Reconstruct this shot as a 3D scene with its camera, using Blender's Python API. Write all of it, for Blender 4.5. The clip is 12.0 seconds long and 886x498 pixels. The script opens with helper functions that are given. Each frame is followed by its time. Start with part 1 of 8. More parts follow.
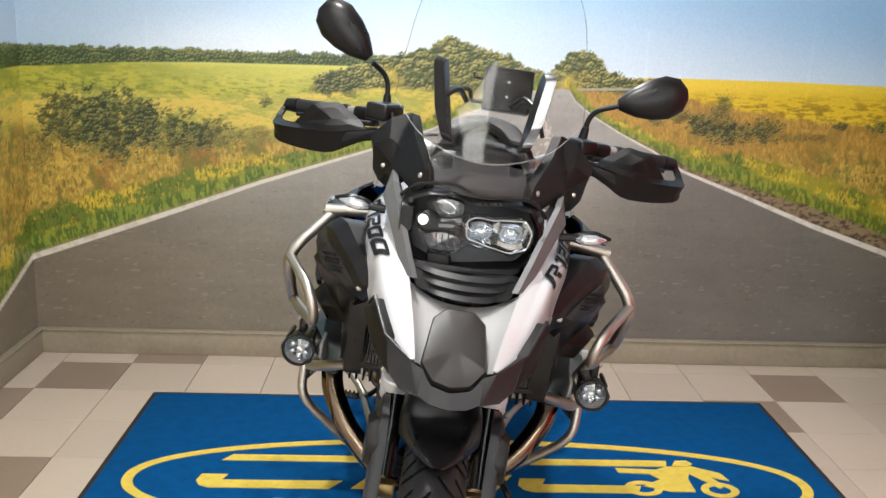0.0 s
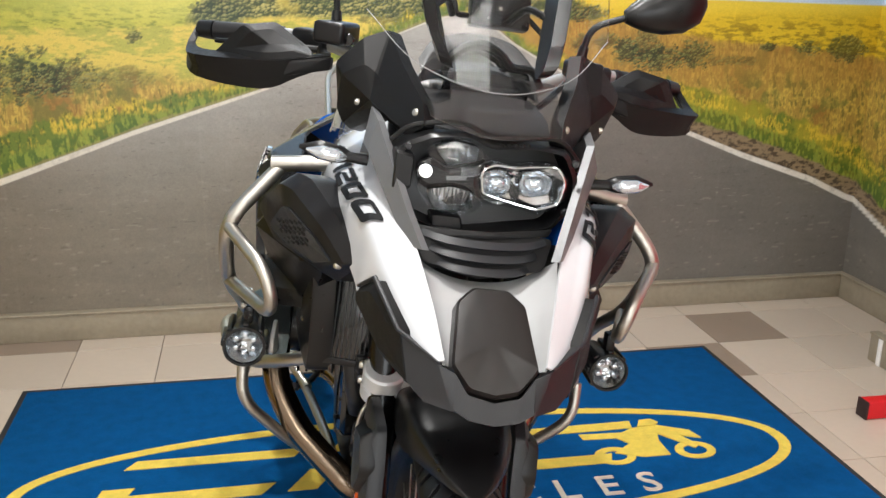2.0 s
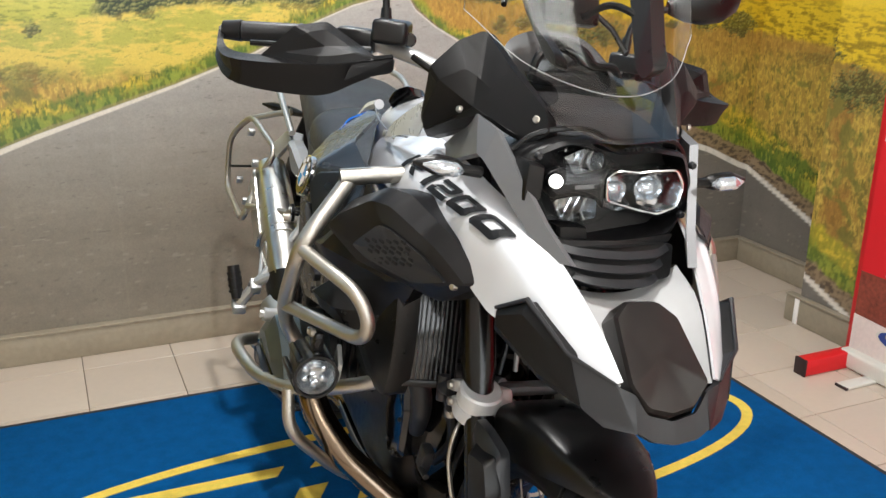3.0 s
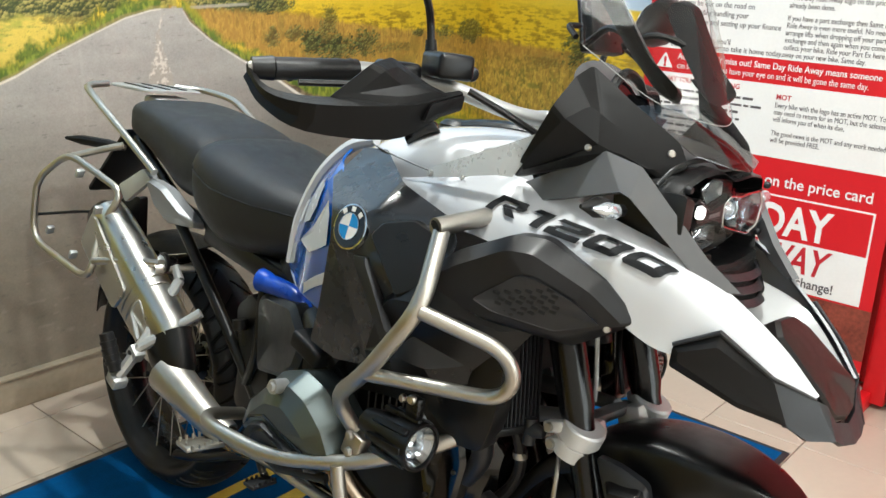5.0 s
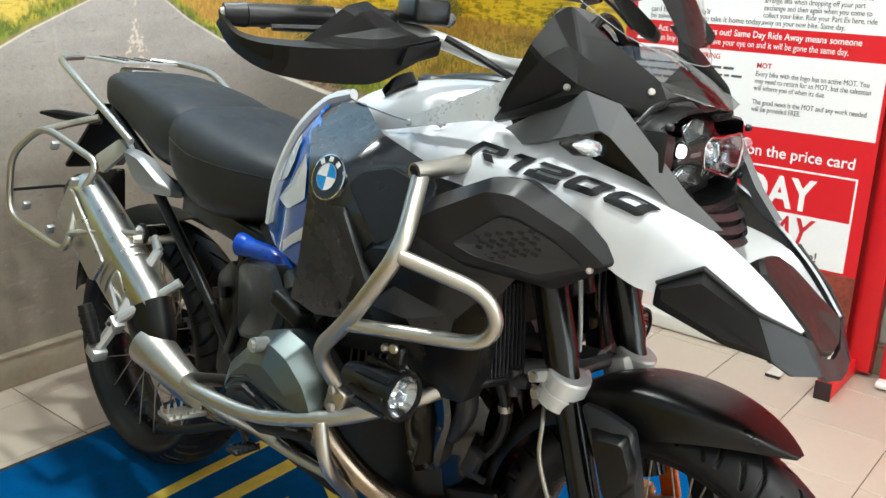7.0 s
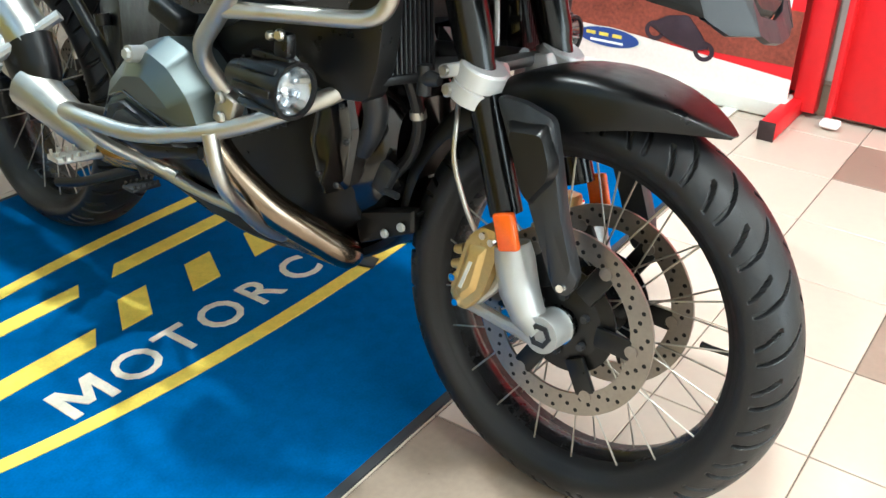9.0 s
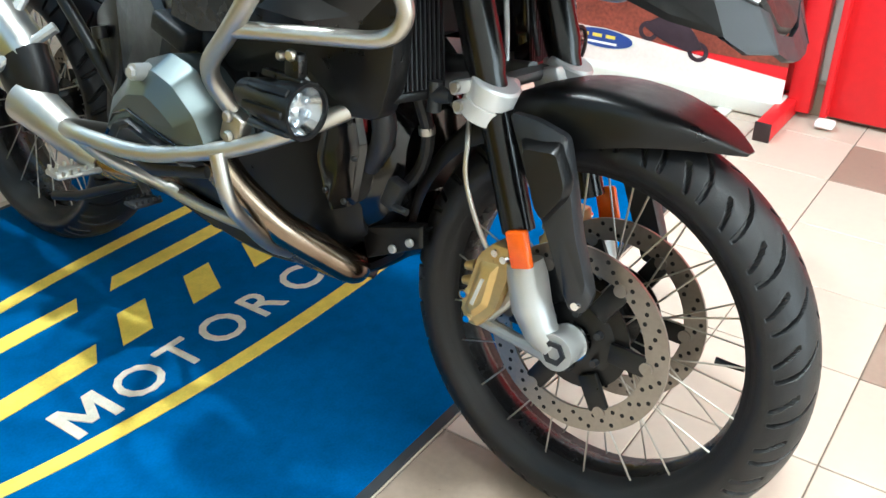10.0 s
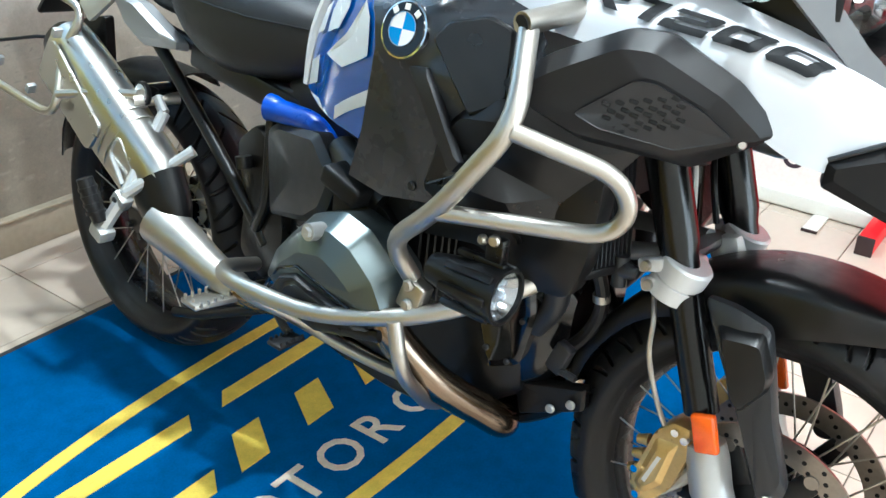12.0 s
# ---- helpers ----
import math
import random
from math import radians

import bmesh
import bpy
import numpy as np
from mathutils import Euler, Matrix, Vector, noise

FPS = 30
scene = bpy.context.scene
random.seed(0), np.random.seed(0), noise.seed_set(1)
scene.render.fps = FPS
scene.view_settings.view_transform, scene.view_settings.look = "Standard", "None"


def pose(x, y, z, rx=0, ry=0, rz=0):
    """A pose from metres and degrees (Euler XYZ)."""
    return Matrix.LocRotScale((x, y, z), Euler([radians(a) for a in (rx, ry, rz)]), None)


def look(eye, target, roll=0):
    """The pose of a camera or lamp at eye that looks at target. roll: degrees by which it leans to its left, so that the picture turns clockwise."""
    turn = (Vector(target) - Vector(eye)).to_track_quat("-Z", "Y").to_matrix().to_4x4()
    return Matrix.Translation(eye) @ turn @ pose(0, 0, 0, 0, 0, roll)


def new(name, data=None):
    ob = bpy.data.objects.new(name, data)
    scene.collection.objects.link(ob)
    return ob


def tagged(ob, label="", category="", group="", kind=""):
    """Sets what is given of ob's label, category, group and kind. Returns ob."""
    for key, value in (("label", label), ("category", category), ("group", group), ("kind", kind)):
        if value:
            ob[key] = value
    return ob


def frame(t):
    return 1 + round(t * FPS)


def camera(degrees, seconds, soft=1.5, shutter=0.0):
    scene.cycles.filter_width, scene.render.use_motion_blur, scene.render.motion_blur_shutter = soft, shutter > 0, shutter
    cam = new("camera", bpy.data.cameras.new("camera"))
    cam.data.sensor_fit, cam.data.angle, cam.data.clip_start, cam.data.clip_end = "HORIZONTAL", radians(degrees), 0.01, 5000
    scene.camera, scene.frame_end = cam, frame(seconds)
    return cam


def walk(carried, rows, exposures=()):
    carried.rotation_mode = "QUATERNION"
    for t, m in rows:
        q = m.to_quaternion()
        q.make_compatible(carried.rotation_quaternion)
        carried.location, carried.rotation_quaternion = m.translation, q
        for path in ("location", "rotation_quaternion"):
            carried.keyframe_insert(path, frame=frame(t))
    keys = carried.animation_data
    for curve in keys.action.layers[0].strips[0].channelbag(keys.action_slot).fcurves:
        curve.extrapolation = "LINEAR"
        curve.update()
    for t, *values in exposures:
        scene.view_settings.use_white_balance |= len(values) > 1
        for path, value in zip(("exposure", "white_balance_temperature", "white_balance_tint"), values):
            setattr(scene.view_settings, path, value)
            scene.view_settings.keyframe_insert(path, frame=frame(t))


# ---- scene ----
cam = camera(51.1, 12.0)
PATH = [
    (0, (0.092, -0.131, 1.45), (0.159, 1.813, 0.986), 1.8),
    (0.5, (0.076, -0.067, 1.438), (0.195, 1.874, 0.967), 1.9),
    (1, (0.034, 0.022, 1.417), (0.196, 1.947, 0.897), 0.9),
    (1.5, (-0.035, 0.132, 1.384), (0.2, 2.042, 0.837), 0.4),
    (2, (-0.134, 0.331, 1.369), (0.255, 2.206, 0.791), 1.0),
    (2.5, (-0.293, 0.484, 1.361), (0.263, 2.309, 0.76), 1.3),
    (3, (-0.539, 0.56, 1.397), (0.224, 2.3, 0.772), 0.7),
    (3.5, (-0.721, 0.725, 1.389), (0.275, 2.343, 0.766), 1.2),
    (3.7, (-0.76, 0.809, 1.381), (0.31, 2.379, 0.756), 1.4),
    (5.3, (-1.153, 1.123, 1.433), (0.341, 2.303, 0.82), 2.2),
    (5.5, (-1.159, 1.118, 1.431), (0.339, 2.293, 0.817), 2.1),
    (6, (-1.164, 1.119, 1.429), (0.329, 2.299, 0.815), 1.9),
    (6.5, (-1.151, 1.117, 1.416), (0.337, 2.303, 0.799), 1.8),
    (7, (-1.11, 1.1, 1.349), (0.372, 2.293, 0.733), 1.5),
    (7.5, (-1.061, 1.085, 1.259), (0.418, 2.271, 0.623), 1.1),
    (7.7, (-1.039, 1.083, 1.223), (0.423, 2.252, 0.517), 0.8),
    (9.3, (-1.0, 1.091, 1.137), (0.412, 2.089, 0.132), 0.3),
    (9.5, (-0.999, 1.099, 1.136), (0.418, 2.093, 0.134), 0.3),
    (10, (-1.001, 1.138, 1.164), (0.423, 2.115, 0.156), 0.3),
    (10.5, (-1.013, 1.203, 1.223), (0.415, 2.151, 0.192), 1.1),
    (11, (-1.031, 1.268, 1.276), (0.407, 2.187, 0.233), 2.5),
    (11.5, (-1.033, 1.339, 1.299), (0.406, 2.353, 0.349), 1.8),
    (12, (-1.034, 1.402, 1.306), (0.402, 2.437, 0.374), 1.7),
]
walk(cam, [(t, look(eye, target, roll)) for t, eye, target, roll in PATH], [(0, -0.17, 6500, 10), (2.5, -0.12, 6500, 10), (5.5, -0.04, 6350, 2), (6.5, -0.04, 6250, 1), (7.0, 0.06, 6200, 1), (7.5, 0.34, 6100, 0), (9.5, 0.74, 5750, -2), (12, 0.66, 5600, 0)])

# ---- light ----
world = bpy.data.worlds.new("world")
scene.world = world
world.use_nodes = True
world.node_tree.nodes["Background"].inputs[0].default_value = (0.9, 0.95, 1.0, 1)
world.node_tree.nodes["Background"].inputs[1].default_value = 0.05


def lamp(name, at, target, size, watts, color, size_y=None):
    data = bpy.data.lights.new(name, "AREA")
    data.shape = "RECTANGLE"
    data.size, data.size_y = size, size_y or size
    data.energy, data.color = watts, color
    ob = new(name, data)
    ob.matrix_world = look(at, target)
    return ob


lamp("spot_glow", (-0.06, 1.62, 2.70), (-0.10, 1.85, 0), 0.10, 39, (1.0, 0.985, 0.96))
lamp("spot_glow", (0.17, 2.88, 2.70), (0.75, 3.50, 0), 0.10, 39, (1.0, 0.985, 0.96))
# fill light added from overhead, out of view
lamp("fill_glow", (-0.2, 0.2, 2.72), (-0.2, 0.2, 0), 1.15, 34, (1.0, 0.98, 0.95), 0.55)
lamp("fill_glow", (-1.0, -2.0, 2.72), (-1.0, -2.0, 0), 1.15, 34, (1.0, 0.98, 0.95), 0.55)
lamp("fill_glow", (1.9, -1.2, 2.72), (1.9, -1.2, 0), 1.15, 34, (1.0, 0.98, 0.95), 0.55)
lamp("window_glow", (-0.2, -4.9, 1.5), (-0.1, 0, 1.2), 4.6, 90, (0.92, 0.96, 1.0), 2.1)


# ---- materials ----
def lin(r, g, b):
    f = lambda c: c / 12.92 if c <= 0.04045 else ((c + 0.055) / 1.055) ** 2.4
    return (f(r / 255), f(g / 255), f(b / 255), 1)


def material(name, color, rough=0.5, metal=0.0, vary=0.12, scale=12.0, bump=0.0, bump_scale=200.0, coat=0.0, rough_vary=0.1,
             transmission=0.0, ior=1.45, sheen=0.0, stretch=(1, 1, 1), piece=0.0):
    m = bpy.data.materials.new(name)
    m.use_nodes = True
    n, l = m.node_tree.nodes, m.node_tree.links
    b = n["Principled BSDF"]
    b.inputs["Base Color"].default_value = color
    b.inputs["Roughness"].default_value = rough
    b.inputs["Metallic"].default_value = metal
    b.inputs["Coat Weight"].default_value = coat
    b.inputs["Coat Roughness"].default_value = 0.06
    b.inputs["Transmission Weight"].default_value = transmission
    b.inputs["IOR"].default_value = ior
    b.inputs["Sheen Weight"].default_value = sheen
    tc = n.new("ShaderNodeTexCoord")
    mp = n.new("ShaderNodeMapping")
    mp.inputs["Scale"].default_value = stretch
    l.new(tc.outputs["Object"], mp.inputs["Vector"])
    if vary or rough_vary:
        a = n.new("ShaderNodeTexNoise")
        a.inputs["Scale"].default_value, a.inputs["Detail"].default_value = scale, 6
        c = n.new("ShaderNodeTexNoise")
        c.inputs["Scale"].default_value, c.inputs["Detail"].default_value = scale * 9, 4
        l.new(mp.outputs[0], a.inputs["Vector"])
        l.new(mp.outputs[0], c.inputs["Vector"])
        s = n.new("ShaderNodeMath")
        s.operation = "ADD"
        l.new(a.outputs[0], s.inputs[0])
        l.new(c.outputs[0], s.inputs[1])
        r = n.new("ShaderNodeMapRange")
        r.inputs["From Min"].default_value, r.inputs["From Max"].default_value = 0.6, 1.4
        r.inputs["To Min"].default_value, r.inputs["To Max"].default_value = 1 - vary, 1 + vary
        l.new(s.outputs[0], r.inputs["Value"])
        mul = n.new("ShaderNodeMix")
        mul.data_type, mul.blend_type = "RGBA", "MULTIPLY"
        mul.inputs["Factor"].default_value = 1
        mul.inputs["A"].default_value = color
        last = r.outputs[0]
        if piece:
            oi = n.new("ShaderNodeObjectInfo")
            pr = n.new("ShaderNodeMapRange")
            pr.inputs["To Min"].default_value, pr.inputs["To Max"].default_value = 1 - piece, 1 + piece
            l.new(oi.outputs["Random"], pr.inputs["Value"])
            pm = n.new("ShaderNodeMath")
            pm.operation = "MULTIPLY"
            l.new(r.outputs[0], pm.inputs[0])
            l.new(pr.outputs[0], pm.inputs[1])
            last = pm.outputs[0]
        l.new(last, mul.inputs["B"])
        l.new(mul.outputs["Result"], b.inputs["Base Color"])
        q = n.new("ShaderNodeMapRange")
        q.inputs["From Min"].default_value, q.inputs["From Max"].default_value = 0.6, 1.4
        q.inputs["To Min"].default_value, q.inputs["To Max"].default_value = max(0.02, rough - rough_vary), min(1, rough + rough_vary)
        l.new(s.outputs[0], q.inputs["Value"])
        l.new(q.outputs[0], b.inputs["Roughness"])
    if bump:
        d = n.new("ShaderNodeTexNoise")
        d.inputs["Scale"].default_value, d.inputs["Detail"].default_value = bump_scale, 3
        l.new(mp.outputs[0], d.inputs["Vector"])
        u = n.new("ShaderNodeBump")
        u.inputs["Strength"].default_value, u.inputs["Distance"].default_value = bump, 0.002
        l.new(d.outputs[0], u.inputs["Height"])
        l.new(u.outputs[0], b.inputs["Normal"])
    return m


def glowing(name, color, strength):
    m = bpy.data.materials.new(name)
    m.use_nodes = True
    b = m.node_tree.nodes["Principled BSDF"]
    b.inputs["Base Color"].default_value = color
    b.inputs["Emission Color"].default_value = color
    b.inputs["Emission Strength"].default_value = strength
    return m


def clear(name, tint, rough=0.02, gloss=0.12):
    """Thin clear sheet: light goes straight through, with a faint mirror on top."""
    m = bpy.data.materials.new(name)
    m.use_nodes = True
    n, l = m.node_tree.nodes, m.node_tree.links
    n.remove(n["Principled BSDF"])
    t, g, x, f = (n.new(k) for k in ("ShaderNodeBsdfTransparent", "ShaderNodeBsdfGlossy", "ShaderNodeMixShader", "ShaderNodeLayerWeight"))
    t.inputs[0].default_value = tint
    g.inputs["Roughness"].default_value = rough
    pw, ad = n.new("ShaderNodeMath"), n.new("ShaderNodeMath")
    pw.operation, ad.operation = "POWER", "MULTIPLY_ADD"
    pw.inputs[1].default_value = 4
    ad.inputs[1].default_value, ad.inputs[2].default_value = 0.4, gloss
    l.new(f.outputs["Facing"], pw.inputs[0])
    l.new(pw.outputs[0], ad.inputs[0])
    l.new(ad.outputs[0], x.inputs[0])
    l.new(t.outputs[0], x.inputs[1])
    l.new(g.outputs[0], x.inputs[2])
    l.new(x.outputs[0], n["Material Output"].inputs[0])
    return m


M_TILE = material("cream_floor_tile", lin(192, 178, 163), 0.30, vary=0.04, scale=5, bump=0.03, bump_scale=60, rough_vary=0.03, piece=0.05)
M_TILE_DARK = material("brown_floor_tile", lin(142, 126, 112), 0.36, vary=0.13, scale=7, bump=0.04, bump_scale=60, piece=0.07)
M_GROUT = material("floor_grout", lin(120, 108, 96), 0.9, vary=0.25, scale=20)
M_MAT = material("blue_mat_pile", lin(7, 80, 137), 0.95, vary=0.22, scale=26, bump=0.9, bump_scale=900, sheen=0.0, ior=1.15, rough_vary=0.02)
M_MAT_EDGE = material("black_rubber_border", lin(40, 42, 46), 0.7, vary=0.2)
M_YELLOW = material("yellow_mat_pile", lin(226, 200, 84), 0.95, vary=0.18, scale=40, bump=0.9, bump_scale=900, rough_vary=0.02)
M_CREAM = material("off_white_mat_pile", lin(214, 206, 190), 0.95, vary=0.18, scale=40, bump=0.9, bump_scale=900, rough_vary=0.02)
M_WALL = material("white_shop_wall", lin(214, 212, 206), 0.7, vary=0.05, scale=3, bump=0.1, bump_scale=90)
M_SKIRT = material("taupe_painted_skirting", lin(150, 140, 122), 0.5, vary=0.16, scale=5, bump=0.35, bump_scale=40)
M_CEIL = material("white_ceiling", lin(226, 226, 222), 0.9, vary=0.04, scale=3)
M_PANEL = glowing("lit_diffuser", (1, 0.96, 0.9, 1), 1.5)
M_WINDOW = glowing("bright_daylight", (0.9, 0.95, 1, 1), 1.6)
M_FRAME = material("grey_window_frame", lin(120, 122, 124), 0.4, metal=0.6)
M_RED = material("red_powder_coat", lin(206, 26, 34), 0.42, vary=0.06, scale=5, bump=0.06, bump_scale=150)
M_RED_CAP = material("black_end_cap", lin(46, 30, 30), 0.6)
M_ALU = material("white_anodised_cassette", lin(214, 212, 204), 0.38, metal=0.15, vary=0.04)
M_PRINT_RED = material("red_print", lin(208, 30, 38), 0.42, vary=0.03)
M_PRINT_WHITE = material("white_print", lin(236, 234, 232), 0.42, vary=0.03)
M_INK = material("dark_print", lin(92, 86, 88), 0.5, vary=0.05)
M_INK_RED = material("crimson_print", lin(190, 40, 50), 0.45, vary=0.05)


# ---- mesh helpers ----
def part(name, bm, mat, parent=None, label="", smooth=True, sharp=32, kind=""):
    bmesh.ops.remove_doubles(bm, verts=bm.verts, dist=1e-6)
    bmesh.ops.recalc_face_normals(bm, faces=bm.faces)
    for f in bm.faces:
        f.smooth = smooth
    if smooth:
        lim = radians(sharp)
        for e in bm.edges:
            if len(e.link_faces) == 2 and e.calc_face_angle(0) > lim:
                e.smooth = False
    me = bpy.data.meshes.new(name)
    bm.to_mesh(me)
    bm.free()
    me.materials.append(mat)
    ob = new(name, me)
    ob.parent = parent
    if label:
        ob["label"] = label
    if kind:
        ob["kind"] = kind
    return ob


def curve_points(pts, n=6, closed=False):
    """Catmull-Rom through the points, n steps a span."""
    P = [Vector(p) for p in pts]
    out, m = [], len(P)
    spans = m if closed else m - 1
    for i in range(spans):
        a = P[(i - 1) % m] if closed or i > 0 else P[i] * 2 - P[i + 1]
        b, c = P[i], P[(i + 1) % m]
        d = P[(i + 2) % m] if closed or i + 2 < m else c * 2 - b
        for k in range(n):
            t = k / n
            out.append(0.5 * ((2 * b) + (c - a) * t + (2 * a - 5 * b + 4 * c - d) * t * t + (3 * b - a - 3 * c + d) * t ** 3))
    if not closed:
        out.append(P[-1])
    return out


def rounded(pts, r=0.03, n=4, closed=False):
    """A polyline whose corners are rounded within r of each corner."""
    P = [Vector(p) for p in pts]
    m, out = len(P), []
    for i, p in enumerate(P):
        if not closed and i in (0, m - 1):
            out.append(p)
            continue
        a, b = P[(i - 1) % m], P[(i + 1) % m]
        ra, rb = min(r, (a - p).length * 0.48), min(r, (b - p).length * 0.48)
        s, e = p + (a - p).normalized() * ra, p + (b - p).normalized() * rb
        for k in range(n + 1):
            t = k / n
            out.append(s * (1 - t) ** 2 + p * 2 * t * (1 - t) + e * t * t)
    return out


def tube(pts, r, seg=12, bm=None, caps=True, flat=1.0, up=None):
    """A tube along a list of points; r is one radius or one for each point; flat squeezes it sideways."""
    bm = bm or bmesh.new()
    P = [Vector(p) for p in pts]
    R = r if isinstance(r, (list, tuple)) else [r] * len(P)
    if len(R) != len(P):
        R = [R[int(i * (len(R) - 1) / (len(P) - 1))] + (R[min(len(R) - 1, int(i * (len(R) - 1) / (len(P) - 1)) + 1)] - R[int(i * (len(R) - 1) / (len(P) - 1))]) * ((i * (len(R) - 1) / (len(P) - 1)) % 1) for i in range(len(P))]
    t0 = (P[1] - P[0]).normalized()
    ref = Vector(up) if up else (Vector((0, 0, 1)) if abs(t0.z) < 0.9 else Vector((1, 0, 0)))
    u = (ref - t0 * ref.dot(t0)).normalized()
    rings = []
    for i, p in enumerate(P):
        t = (P[min(i + 1, len(P) - 1)] - P[max(i - 1, 0)]).normalized()
        u = (u - t * u.dot(t)).normalized()
        w = t.cross(u)
        rings.append([bm.verts.new(p + (u * math.cos(2 * math.pi * k / seg) + w * math.sin(2 * math.pi * k / seg) * flat) * R[i]) for k in range(seg)])
    for a, b in zip(rings, rings[1:]):
        for k in range(seg):
            bm.faces.new((a[k], a[(k + 1) % seg], b[(k + 1) % seg], b[k]))
    if caps:
        bm.faces.new(rings[0][::-1])
        bm.faces.new(rings[-1])
    return bm


def rod(a, b, r, r2=None, seg=14, bm=None):
    return tube([a, b], [r, r if r2 is None else r2], seg, bm)


def box(c, s, rot=(0, 0, 0), bevel=0.004, seg=2, bm=None, m=None):
    out = bm or bmesh.new()
    b = bmesh.new()
    bmesh.ops.create_cube(b, size=1)
    for v in b.verts:
        v.co = Vector((v.co.x * s[0], v.co.y * s[1], v.co.z * s[2]))
    if bevel:
        bmesh.ops.bevel(b, geom=list(b.edges), offset=min(bevel, min(s) * 0.45), segments=seg, profile=0.5, affect="EDGES")
    b.transform((m or Matrix()) @ pose(*c, *rot))
    join(out, b)
    return out


def join(bm, other):
    vs = [bm.verts.new(v.co) for v in other.verts]
    other.verts.index_update()
    for f in other.faces:
        try:
            bm.faces.new([vs[v.index] for v in f.verts])
        except ValueError:
            pass
    other.free()
    return bm


def surf(grid, nu=5, nv=5, thick=0.0, bm=None):
    """A smooth sheet through rows of control points, given thickness inwards."""
    rows = [curve_points(r, nv) for r in grid]
    cols = [curve_points([r[j] for r in rows], nu) for j in range(len(rows[0]))]
    b = bmesh.new()
    vs = [[b.verts.new(p) for p in c] for c in cols]
    for a, c in zip(vs, vs[1:]):
        for k in range(len(a) - 1):
            b.faces.new((a[k], a[k + 1], c[k + 1], c[k]))
    if thick:
        bmesh.ops.recalc_face_normals(b, faces=b.faces)
        bmesh.ops.solidify(b, geom=list(b.faces), thickness=thick)
    if bm:
        return join(bm, b)
    return b


def shell(outline, out, bulge=0.01, depth=0.02, rings=(1.0, 0.985, 0.93, 0.8, 0.55, 0.25), r=0.012, n=3, lip=0.004, smooth_n=0):
    """A panel over a 3D outline: rounded corners, a crown that rises by bulge along out, an edge that turns back by depth."""
    out = Vector(out).normalized()
    O = rounded(outline, r, n, True)
    c = sum(O, Vector()) / len(O)
    b = bmesh.new()
    levels = [[p - out * depth for p in O], [p - out * lip for p in O]]
    for s in rings[1:]:
        levels.append([c + (p - c) * s + out * bulge * (1 - s ** 2.2) for p in O])
    vs = [[b.verts.new(p) for p in lev] for lev in levels]
    m = len(O)
    for a, q in zip(vs, vs[1:]):
        for k in range(m):
            b.faces.new((a[k], a[(k + 1) % m], q[(k + 1) % m], q[k]))
    top = b.verts.new(c + out * bulge)
    for k in range(m):
        b.faces.new((vs[-1][k], vs[-1][(k + 1) % m], top))
    b.faces.new(vs[0][::-1])
    return b


def plate(outline, thick, r=0.006, n=2, bevel=0.0015, bm=None):
    """A flat plate over a planar 3D outline, with thickness along its normal."""
    O = rounded(outline, r, n, True) if r else [Vector(p) for p in outline]
    nrm = Vector()
    for i, p in enumerate(O):
        nrm += p.cross(O[(i + 1) % len(O)])
    nrm.normalize()
    b = bmesh.new()
    lo, hi = [b.verts.new(p - nrm * thick / 2) for p in O], [b.verts.new(p + nrm * thick / 2) for p in O]
    m = len(O)
    for k in range(m):
        b.faces.new((lo[k], lo[(k + 1) % m], hi[(k + 1) % m], hi[k]))
    f1, f2 = b.faces.new(hi), b.faces.new(lo[::-1])
    if bevel:
        bmesh.ops.bevel(b, geom=list({e for f in (f1, f2) for e in f.edges}), offset=bevel, segments=2, profile=0.5, affect="EDGES")
    bmesh.ops.triangulate(b, faces=[f for f in b.faces if len(f.verts) > 4])
    if bm:
        return join(bm, b)
    return b


def lathe(profile, n=48, axis="Y", m=None, bm=None, close=True):
    """Turns a profile of (radius, along) round an axis."""
    b = bmesh.new()
    rings = []
    for k in range(n):
        a = 2 * math.pi * k / n
        ring = []
        for r, y in profile:
            p = (r * math.cos(a), y, r * math.sin(a)) if axis == "Y" else (y, r * math.cos(a), r * math.sin(a)) if axis == "X" else (r * math.cos(a), r * math.sin(a), y)
            ring.append(b.verts.new(p))
        rings.append(ring)
    for i in range(n):
        a, c = rings[i], rings[(i + 1) % n]
        for k in range(len(profile) - 1):
            b.faces.new((a[k], a[k + 1], c[k + 1], c[k]))
        if close:
            b.faces.new((a[-1], a[0], c[0], c[-1]))
    bmesh.ops.remove_doubles(b, verts=b.verts, dist=1e-6)
    if m:
        b.transform(m)
    if bm:
        return join(bm, b)
    return b


def letters(text, size, m, stretch=1.0, shear=0.0, thick=0.001, space=1.0, align="LEFT", bold=0.0):
    """Solid letters in the built-in font, lying in the plane of m."""
    cu = bpy.data.curves.new("letters", "FONT")
    cu.body, cu.size, cu.extrude, cu.space_character, cu.align_x, cu.offset = text, size, thick, space, align, bold
    cu.resolution_u = 3
    ob = bpy.data.objects.new("letters", cu)
    scene.collection.objects.link(ob)
    bpy.context.view_layer.update()
    me = bpy.data.meshes.new_from_object(ob)
    bpy.data.objects.remove(ob)
    b = bmesh.new()
    b.from_mesh(me)
    bpy.data.meshes.remove(me)
    b.transform(m @ Matrix(((stretch, shear, 0, 0), (0, 1, 0, 0), (0, 0, 1, 0), (0, 0, 0, 1))))
    return b


